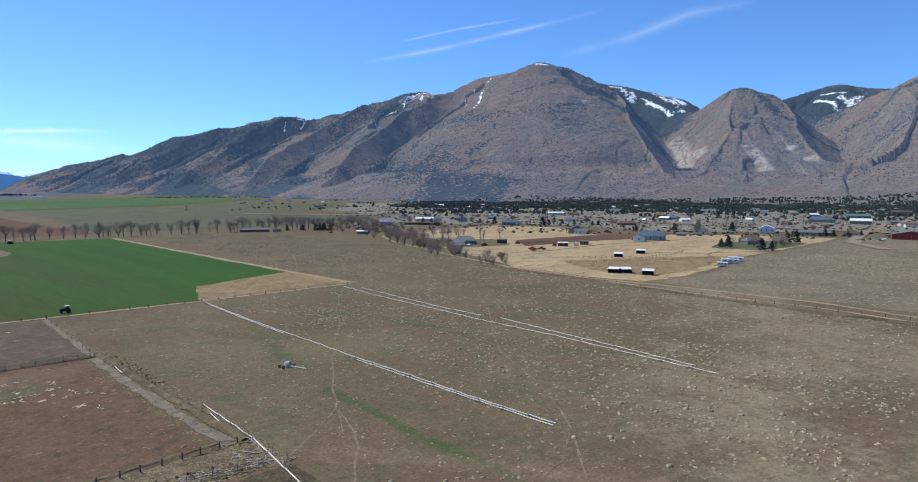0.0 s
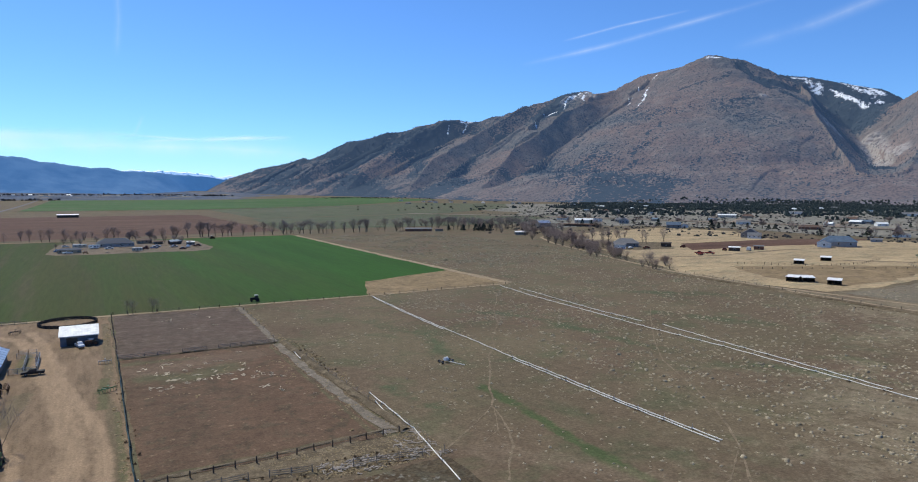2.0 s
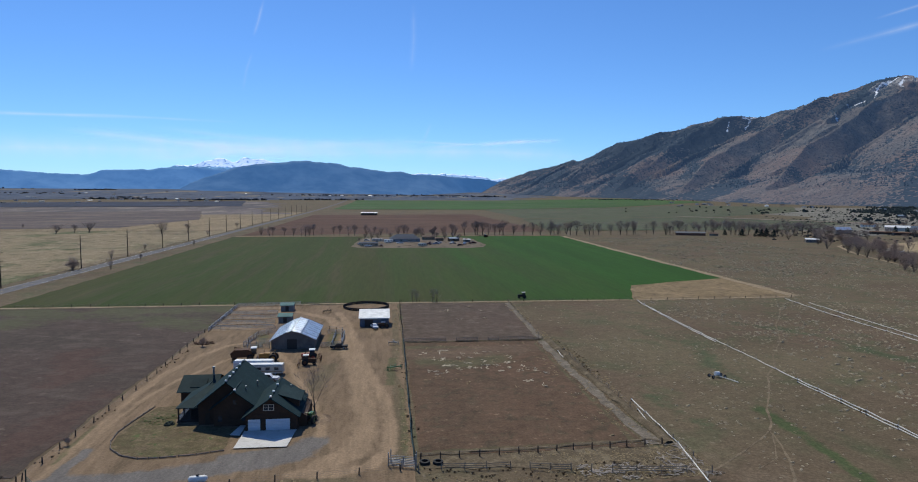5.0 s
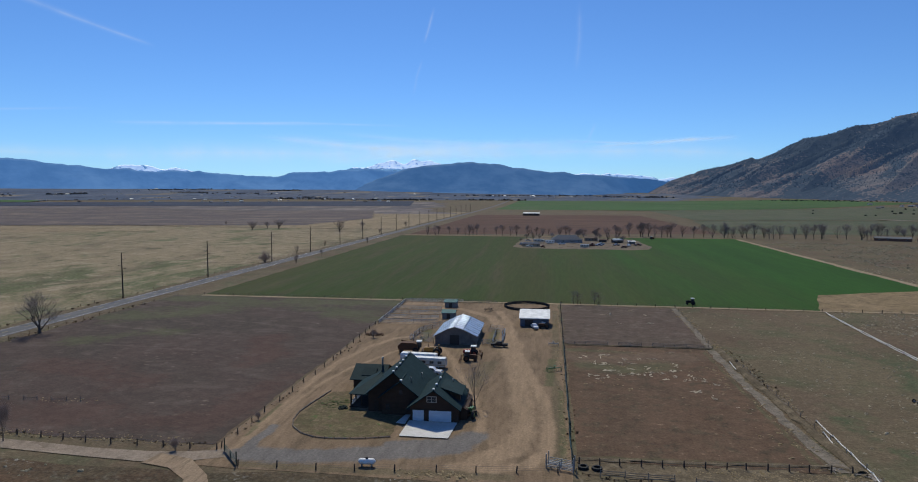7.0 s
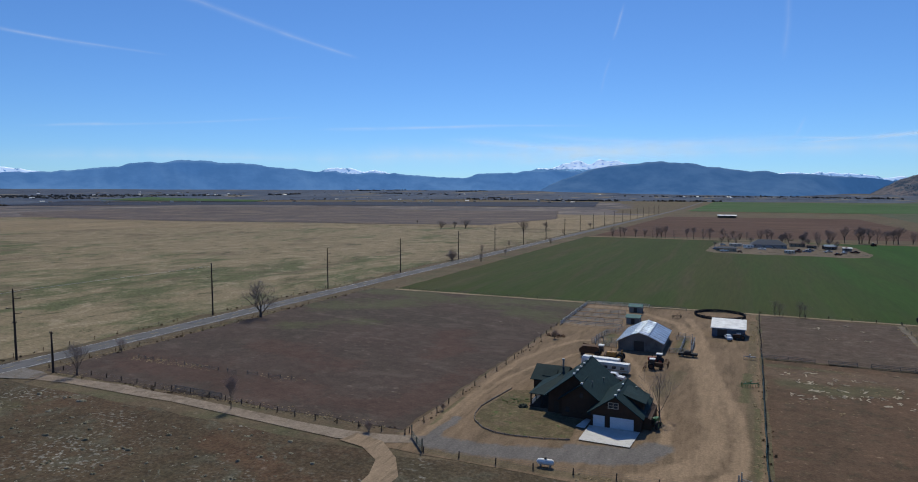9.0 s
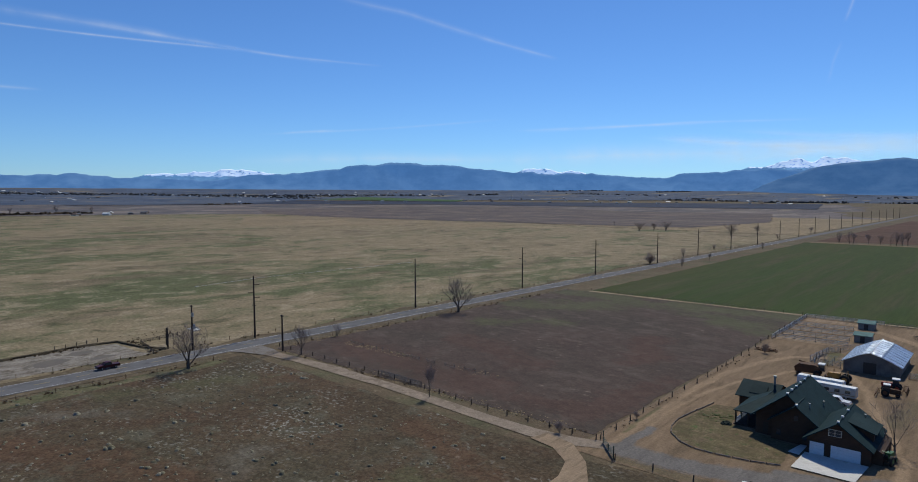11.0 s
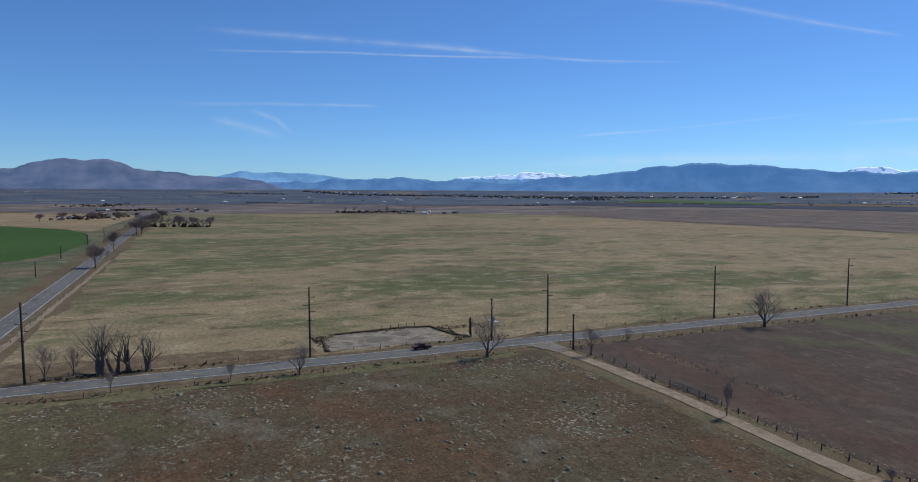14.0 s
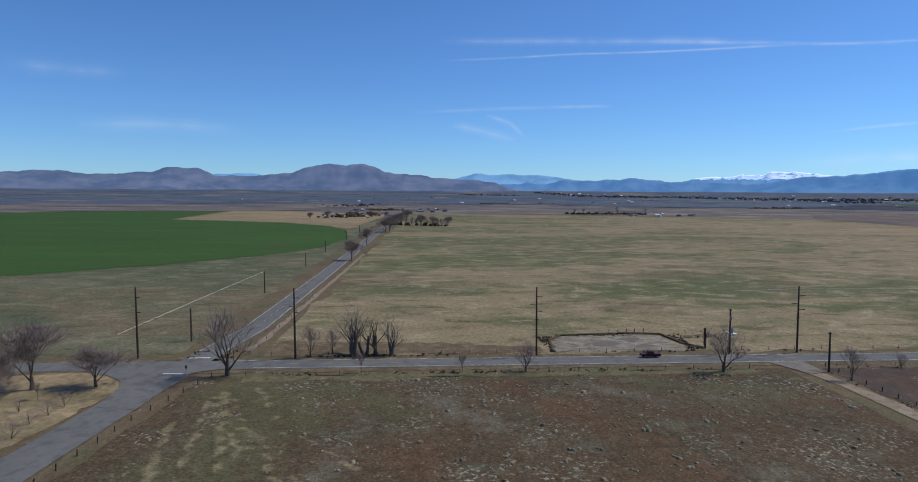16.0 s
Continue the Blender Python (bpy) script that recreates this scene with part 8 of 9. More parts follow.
def scraps(name, x0, x1, y0, y1, n, mat, label, seed, long=0.9, group=9):
    """Loose flat scraps of straw or sticks lying about in loose groups."""
    rnd, g = random.Random(seed), Geo()
    for c in range(n):
        cx, cy, turn = rnd.uniform(x0, x1), rnd.uniform(y0, y1), rnd.uniform(0, 3.14)
        for k in range(rnd.randint(3, group)):
            x, y = cx + rnd.gauss(0, 0.9) * math.cos(turn), cy + rnd.gauss(0, 0.9) * math.sin(turn)
            a, L, w = turn + rnd.gauss(0, 0.6), rnd.uniform(0.3, 1) * long, rnd.uniform(0.1, 0.3)
            u, v = Vector((math.cos(a), math.sin(a), 0)) * L / 2, Vector((-math.sin(a), math.cos(a), 0)) * w / 2
            p = Vector((x, y, 0.11 + rnd.uniform(0, 0.08)))
            g.slab(p - u - v, p + u - v, p + u + v + Vector((0, 0, rnd.uniform(0, 0.12))), p - u + v, 0.03)
    return stuff(name, g, mat, label, "scraps")


brush("dry_grass", [(-152, -96, 123.5, 127.5, 420, 0.5), (-160, -60, 106, 109.5, 500, 0.5)], M_GRASS, (0.1, 0.26), "dry weeds along broken fences", 33, 0.6)
scraps("straw_scraps", 9, 36, 158, 188, 34, M_CREAMSTRAW, "pale wisps of old straw on bare soil", 3, 1.5)
scraps("straw_scraps", 30, 42, 135, 170, 7, M_CREAMSTRAW, "pale wisps of straw across a paddock", 5, 1.5)
scraps("straw_scraps", 20, 40, 205, 255, 6, M_CREAMSTRAW, "pale straw wisps in a grey paddock", 6, 1.5)
scraps("dead_sticks", 30, 53, 96.5, 102, 40, M_STICK, "tangle of grey dead sticks in weeds", 7, 1.5, 9)
scraps("dead_sticks", 46, 52, 104, 112, 14, M_STICK, "grey sticks caught at a ditch end", 8, 1.4, 9)
strip("verge", [(-158.5, -40), (-159, 30), (-159, 90)], 5, M_VERGE_G, 0.11, "weedy field edge along a road", "verge", wobble=2)

# pond across the road, with its mud, bank and headgate
M_MUD = soil("dry_pond_mud", (0.19, 0.165, 0.135), (0.25, 0.225, 0.19), (0.135, 0.11, 0.085), 7, 1.8, 0.4, stretch=(1, 0.5, 1), grit=0.4, c3=(0.1, 0.085, 0.065), spots=2.5, spot_cover=(0.62, 0.7))
M_PUDDLE = paint("wet_mud", (0.135, 0.115, 0.095), 0.9, var=0.15, size=3.0, bump=0, spec=0.3)
sheet("puddle", [(-188.4, 54), (-192.6, 55.2), (-193.8, 61), (-190.6, 63.5), (-187.6, 60), (-186.4, 55.6)], M_PUDDLE, 0.125, "shallow grey puddle left in a pond bed", "puddle", wobble=0.9, step=1.5, seed=5)
sheet("puddle", [(-196, 63), (-198.5, 66.5), (-198.4, 71.5), (-195.6, 71), (-193.6, 66.5)], M_PUDDLE, 0.125, "shallow grey puddle left in a pond bed", "puddle", wobble=0.9, step=1.5, seed=6)
sheet("puddle", [(-185, 66), (-188, 67), (-189, 72), (-186.4, 74)], M_PUDDLE, 0.125, "shallow grey puddle left in a pond bed", "puddle", wobble=0.8, step=1.5, seed=7)
M_BANKDARK = soil("dark_bank", (0.08, 0.065, 0.045), (0.10, 0.08, 0.05), (0.06, 0.05, 0.035), 6, 1.5, 0.4)
sheet("pond", [(-181.5, 41.5), (-195, 43.5), (-201, 48), (-203.5, 71), (-201, 79), (-188, 79), (-181.5, 80.5)], M_MUD, 0.1, "nearly dry pond bed of pale cracked mud", "pond", wobble=0.7, step=3)
strip("bank", [(-181.3, 40.5), (-195.5, 42.5), (-202, 47), (-204.5, 71), (-202.5, 80), (-190, 82), (-183, 86)], 1.5, M_BANKDARK, 0.13, "dark weedy bank round a pond", "bank", wobble=0.7, step=2, camber=0.5)
sheet("field", [(-180.6, -40), (-180.6, 38), (-188, 38), (-194, 10), (-198, -39.5)], M_BROWNSTRIP, 0.115, "bare dry strip beside the road", wobble=1.5, step=4, seed=3)
fence([(-205, 64), (-207, 76)], 3, 1.3, "wood", WIRES, "short old fence on a pond bank")
fence([(-181, 81), (-196, 84), (-198, 96)], 3, 1.2, "wood", WIRES, "dark board fence beside a ditch", M_DARKWOOD, 0.06)


brush("bank_weeds", [(-204.5, -201, 46, 80, 160, 0.3), (-202, -183, 79.5, 84, 130, 0.3), (-201, -182, 39.5, 45, 120, 0.3), (-210, -196, 82, 98, 60, 0.8)], M_DARKBRUSH, (0.15, 0.4), "dark dead weeds on a pond bank", 25, 0.9)


def headgate(x, y, label):
    t = thing("headgate", pose(x, y, 0.05), label, "pump")
    part("slab", Geo().box(-2.2, 2.2, -1.2, 1.2, 0, 0.3, 0.2), M_CONCRETE, t)
    for sx in (-1.2, 0.2):
        part("pump", Geo().tube([(sx, 0, 0.3), (sx, 0, 1.5), (sx, 0, 1.9)], [0.35, 0.35, 0.2], 9), M_METAL, t)
    part("discharge", Geo().tube([(0.2, 0, 1.0), (2.6, 0.2, 0.8)], 0.16, 7), M_METAL, t)
    return t


headgate(-203, 104, "grey pump set on a concrete slab")


def stop_sign(x, y, yaw):
    t = thing("stop_sign", pose(x, y, 0.05, 0, 0, yaw), "red road sign seen from its dark back", "sign")
    part("sign_post", Geo().box(-0.04, 0.04, -0.04, 0.04, 0, 3.0), M_METAL, t)
    ring = [(0.42 * math.cos(radians(22.5 + 45 * k)), 2.6 + 0.42 * math.sin(radians(22.5 + 45 * k))) for k in range(8)]
    part("sign_plate", Geo().prism(ring, "y", 0.05, 0.08), M_REDPAINT, t)
    return t


stop_sign(-160.0, -54.0, 60)
M_LINE = paint("road_paint", (0.72, 0.72, 0.7), 0.6, dirt=(0.4, 0.4, 0.4))
sheet("road_line", [(-163.4, -60.5), (-162.8, -60.6), (-162.3, -55.5), (-162.9, -55.4)], M_LINE, 0.27, "white painted stop line", "marking", wobble=0)
sheet("road_line", [(-178.6, -60.0), (-178.0, -60.0), (-178.2, -53.8), (-178.8, -53.8)], M_LINE, 0.27, "white painted stop line", "marking", wobble=0)
M_YLINE = paint("yellow_road_paint", (0.42, 0.32, 0.10), 0.6, dirt=(0.2, 0.17, 0.12))
def dashes(line, gap, label):
    """A broken centre line, each dash a piece."""
    t = thing("centre_line", pose(0, 0, 0), label, "marking")
    for a, b in zip(line, line[1:]):
        d = math.hypot(b[0] - a[0], b[1] - a[1])
        yaw = math.degrees(math.atan2(b[1] - a[1], b[0] - a[0]))
        for k in range(int(d / gap)):
            q = (k + 0.5) * gap / d
            part("dash", DASH, None, t, at=pose(a[0] + (b[0] - a[0]) * q, a[1] + (b[1] - a[1]) * q, 0.255, 0, 0, yaw))
    return t


DASH = Geo().box(-1.6, 1.6, -0.09, 0.09, 0, 0.012).mesh("dash", M_YLINE)
dashes([(-171.2, -44), (-171.2, 420)], 9.0, "faded yellow broken line along a country road")
dashes([(-182, -56), (-217, -51), (-413, -45), (-800, -35.6)], 9.0, "faded yellow broken line along a side road")
for off in (-3.7, 3.7):
    strip("road_line", [(-171.2 + off, -40 if off > 0 else -46), (-171.2 + off, 700)], 0.14, M_LINE, 0.25, "worn white edge line of a country road", "marking", wobble=0.02)
    strip("road_line", [(-1528, -18 + off), (-413, -45 + off), (-217, -51 + off), (-186, -55.4 + off)], 0.14, M_LINE, 0.25, "worn white edge line of a side road", "marking", wobble=0.02)
strip("trail", [(-186, -46), (-205.3, -44), (-278.8, -41), (-334, -39), (-371, -37.5), (-480, -34)], 2.2, M_TRACK, 0.15, "pale dirt path beside a side road", "path", wobble=0.5, step=4)
sheet("road", [(-138.2, -64.8), (-151.8, -66.2), (-157.5, -68.4), (-162, -73), (-166.6, -81), (-172, -81), (-172.4, -68.1), (-171.7, -48), (-166.9, -47), (-164.9, -51.8), (-160.9, -55.1), (-153.6, -55.5), (-136, -56.2)], M_ASPHALT, 0.245, "grey asphalt mouth of a road crossing", "road", wobble=0.1, step=2)
sheet("driveway", [(-168, 106), (-168, 95), (-163, 98), (-157, 100), (-157, 105), (-162, 106)], M_GRAVEL, 0.17, "gravel mouth of a driveway", "driveway", wobble=0.3, step=2)
sheet("yard", [(-147, -66), (-163, -66.5), (-166, -78), (-163, -100), (-120, -105), (-100, -80), (-118, -70)], M_TAN, 0.11, "dry straw yard round bare trees", "yard", wobble=0.8, step=3, seed=2)
car(-131, -92, 20, M_CARBLUE, "blue car parked under bare trees")

M_RUBBLE = spread("farm_scrap", [(0.06, 0.06, 0.065), (0.16, 0.15, 0.14), (0.3, 0.3, 0.3)])
# ---- farm inside the green field and the barns beyond ----
for x, y, w, d, e, r, yaw, wl, rf, lab, cat in (
        (17, 604, 27, 15, 2.9, 6.6, 2, M_BLUEWALL, M_NAVYROOF, "low farmhouse with a dark blue hipped roof", "house"),
        (-14, 552, 15, 6, 2.6, 3.6, 0, M_TANWALL, M_NAVYROOF, "small grey farm outbuilding", "shed"),
        (62, 604, 9, 6, 2.6, 3.6, 12, M_DARKWOOD, M_STEELDARK, "dark wooden farm shed in a yard", "shed"),
        (50, 612, 7, 5, 2.4, 3.2, -8, M_DARKWOOD, M_BROWNROOF, "small dark farm shed in a yard", "shed"),
        (73, 592, 6, 4, 2.4, 3.0, 4, M_GREYWALL, M_SHEDROOF, "small pale-roofed shed in a yard", "shed"),
        (40, 625, 12, 8, 3, 4.4, 0, M_TANWALL, M_BROWNROOF, "brown-roofed farm shed in a yard", "shed"),
        (-33, 1302, 32, 12, 4.5, 6.0, 0, M_DARKWOOD, M_SHEDROOF, "long open hay barn with a white roof", "barn"),
        (325, 672, 30, 8, 2.6, 4.0, -22, M_BROWNWALL, M_GREYROOF, "long low brown ranch house behind trees", "house"),
        (346, 662, 9, 6, 2.4, 3.4, -20, M_TANWALL, M_BROWNROOF, "small tan outbuilding near evergreens", "shed"),
        (392, 566, 11, 6, 2.8, 3.8, -25, M_GREYWALL, M_SHEDROOF, "pale mobile home in brush", "house")):
    small_building(cat + ("" if cat != "house" else "_on_farm"), x, y, w, d, e, r, yaw, wl, rf, lab, cat, windows=4, hip=rf is M_NAVYROOF)
for x, y, yaw, m, lab, pk in ((-15, 545, 10, M_CARWHITE, "white pickup in a farmyard", True), (-4, 548, 80, M_CARDARK, "dark car in a farmyard", False), (2, 585, 15, M_CARWHITE, "white van in a farmyard", True),
                              (22, 590, 0, M_SILVER, "silver car in a farmyard", False), (36, 560, 20, M_CARDARK, "dark truck in a farmyard", True), (43, 565, 0, M_CARBLUE, "blue truck in a farmyard", True),
                              (58, 570, 30, M_SILVER, "silver pickup in a farmyard", True), (38, 572, 80, M_CARDARK, "dark truck in a farmyard", True), (46, 578, 10, M_SILVER, "silver pickup in a farmyard", True), (68, 566, 70, M_CARWHITE, "white pickup in a farmyard", True), (76, 572, 15, M_CARDARK, "dark truck in a farmyard", True), (12, 575, 5, M_CARWHITE, "white pickup in a farmyard", True), (-22, 566, 60, M_CARBLUE, "blue truck in a farmyard", True), (62, 548, 5, M_CARDARK, "dark car in a farmyard", False), (-18, 610, 0, M_CARWHITE, "white car in a farmyard", False)):
    car(x, y, yaw, m, lab, pk, 1.15)
for x, y, yaw, L, m, lab in ((2, 590, 5, 8, M_WHITE, "white caravan in a farmyard"), (-8, 600, 0, 10, M_CREAM, "cream caravan in a farmyard"), (64, 620, 12, 8, M_WHITE, "white trailer in a farmyard"), (30, 545, 0, 7, M_CREAM, "pale trailer in a farmyard")):
    coach(x, y, yaw, L, m, M_TAN_STRIPE, lab, "caravan", 2.7, 3, True)
tractor(57.9, 272.8, 175, M_BLACK, "dark tractor at a green field's edge", 0.95, True)
tractor(100, 655, 20, M_CARDARK, "dark tractor working a green field", 1.1, True)
tree("round", 30, 655, 10, "bare tree beside a farmyard", wide=1)
tree("big", 45, 640, 11, "bare tree beside a farmyard", wide=1)

for k, (x, y, h) in enumerate(((-20, 625, 7), (-8, 632, 8), (4, 628, 8), (44, 618, 7), (66, 604, 6), (72, 590, 5), (-24, 590, 5), (36, 632, 8), (48, 622, 8), (56, 626, 9), (63, 620, 8), (70, 626, 7), (28, 636, 9), (-14, 640, 9))):
    tree("fan" if k % 2 else "airy", x, y, h, "bare tree beside a farmyard", "farmyard trees", wide=1.1)
for k, (x, y, w) in enumerate(((-4, 540, 2.4), (10, 545, 2.0), (18, 552, 2.2), (48, 545, 2.6), (66, 560, 2.4), (60, 582, 3.0), (72, 574, 2.0), (-20, 575, 2.0), (40, 580, 2.2), (50, 594, 3.2), (56, 588, 2.6), (66, 584, 3.0), (78, 584, 2.4), (52, 562, 2.0), (26, 570, 1.8), (-12, 566, 2.2), (-6, 580, 2.2), (80, 556, 2.0), (34, 596, 2.6), (70, 612, 2.8))):
    heap("farm_clutter", x, y, w, 9, (M_DARKBRUSH, M_RUBBLE)[k % 2], "heaped farm scrap and brush in a yard", "pile", 40 + k, 1.5)

# ---- dry lots and houses to the east ----
sheet("field", [(289, 262), (303, 290), (327, 345), (353, 402), (394, 470), (430, 530), (502, 569), (618, 586), (640, 500), (594, 442), (559, 383), (606, 365), (640, 320), (690, 262), (690, 205), (536, 197), (440, 193), (380, 178), (322, 170), (288, 174), (282, 205)], M_YELLOW, 0.06,
      "dry yellow grass lots with small stables", wobble=1.5, seed=3)
sheet("field", [(402, 350), (446, 400), (546, 395), (614, 370), (650, 352), (560, 332), (482, 349)], M_PLOW, 0.12, "dark ploughed strip among dry lots", wobble=1, seed=3)
sheet("field", [(310, 222), (335, 262), (395, 236), (440, 205), (410, 190), (345, 180), (312, 180)], M_DRY, 0.11, "trampled dry paddock", wobble=2, seed=9)
sheet("yard", [(345, 400), (372, 452), (410, 470), (440, 415), (400, 365), (365, 372)], M_VERGE, 0.16, "grey gravelled yard round a house", "yard", wobble=2, seed=6)
sheet("yard", [(500, 240), (560, 262), (612, 238), (600, 204), (545, 200), (505, 206)], M_OLIVE, 0.16, "grassy yard under bare trees", "yard", wobble=2, seed=7)
strip("dirt_lane", [(262, 20), (277, 56), (285.8, 92), (285.3, 127), (283.7, 161), (279, 200), (286, 262), (306, 330), (330, 395), (350, 455), (385, 520), (450, 580)], 3.0, M_LANE, 0.12, "straight dirt lane beside dry lots", "lane", wobble=0.5)
strip("dirt_lane", [(258, 30), (266, 54), (272.8, 87), (271, 134), (276, 185)], 2.2, M_LANE, 0.12, "faint second wheel lane beside dry lots", "lane", wobble=0.5)
strip("bank", [(263, 50), (262, 106), (268, 160), (274, 205), (278, 280)], 3.5, M_VERGE, 0.1, "weedy bank beside a dirt lane", "bank", wobble=0.8, camber=0.7)
strip("dirt_lane", [(430, 250), (455, 222), (520, 190), (600, 196), (700, 208)], 3.5, M_YARD, 0.14, "worn dirt lane across dry lots", "lane", wobble=0.6)
strip("dirt_lane", [(310, 330), (380, 312), (470, 318), (560, 300)], 3.0, M_YARD, 0.14, "worn track across a dry lot", "lane", wobble=0.6)
strip("dirt_lane", [(582, 140), (640, 180), (720, 200), (824, 220), (1002, 241), (1325, 278), (1700, 330)], 11, M_TRACK, 0.5, "pale gravel lane past a red barn", "lane", wobble=0.8)
strip("dirt_lane", [(940, 325), (965, 258), (1040, 250)], 14, M_TRACK, 0.42, "bare dirt apron before a blue-roofed barn", "lane", wobble=2)
strip("dirt_lane", [(700, 640), (820, 640), (1000, 760), (1180, 780)], 8, M_TRACK, 0.6, "pale lane to houses on a flat", "lane", wobble=0.8)
strip("dirt_lane", [(830, 500), (980, 560), (1240, 700)], 8, M_TRACK, 0.6, "pale lane across a sagebrush flat", "lane", wobble=0.8)
strip("highway", [(560, 1200), (700, 969), (759, 845), (794, 688), (825, 601), (833, 501), (833, 338), (826, 220), (800, 60), (760, -300)], 30, M_TRACK, 0.9, "pale verge of a distant highway", "road", wobble=1)
strip("highway", [(564, 1200), (704, 969), (763, 845), (798, 688), (829, 601), (837, 501), (837, 338), (830, 220), (804, 60), (764, -300)], 9, M_GRAVEL, 1.05, "distant grey highway", "road", wobble=0.2)
sheet("field", [(290, 40), (291, 168), (322, 166), (380, 173), (440, 188), (536, 192), (690, 199), (716, 194), (750, 60), (740, -200), (300, -200)], M_EASTFLAT, 0.035, "pale grey-tan sagebrush flat", wobble=2, seed=14)
sector("field", 33, 90, 880, 2300, 60, M_GREYSAGE, 0.12, "grey sagebrush flat with scattered houses")
sheet("field", [(640, 690), (690, 520), (660, 400), (730, 290), (812, 250), (812, 500), (775, 680), (715, 830), (570, 770), (490, 640)], M_GREYSAGE, 0.20, "grey sagebrush ground between houses", wobble=3, seed=6)


def run_in(x, y, w, d, yaw, label):
    """A small open-fronted horse shelter with a white roof."""
    t = thing("horse_shelter", pose(x, y, 0.05, 0, 0, yaw), label, "shelter")
    part("wall", Geo().box(-w / 2, w / 2, d / 2 - 0.1, d / 2, 0, 2.9).box(-w / 2, -w / 2 + 0.1, -d / 2, d / 2, 0, 2.3).box(w / 2 - 0.1, w / 2, -d / 2, d / 2, 0, 2.3), M_DARKWOOD, t)
    part("partition", Geo().box(-0.05, 0.05, -d / 2, d / 2, 0, 2.3), M_DARKWOOD, t)
    part("roof", Geo().slab((-w / 2 - 0.3, -d / 2 - 0.4, 2.35), (w / 2 + 0.3, -d / 2 - 0.4, 2.35), (w / 2 + 0.3, d / 2 + 0.3, 3.05), (-w / 2 - 0.3, d / 2 + 0.3, 3.05), 0.1), M_WHITE, t)
    for px in (-w / 2 + 0.1, 0, w / 2 - 0.1):
        part("post", Geo().box(px - 0.09, px + 0.09, -d / 2 - 0.09, -d / 2 + 0.09, 0, 2.3), M_DARKWOOD, t)
    return t


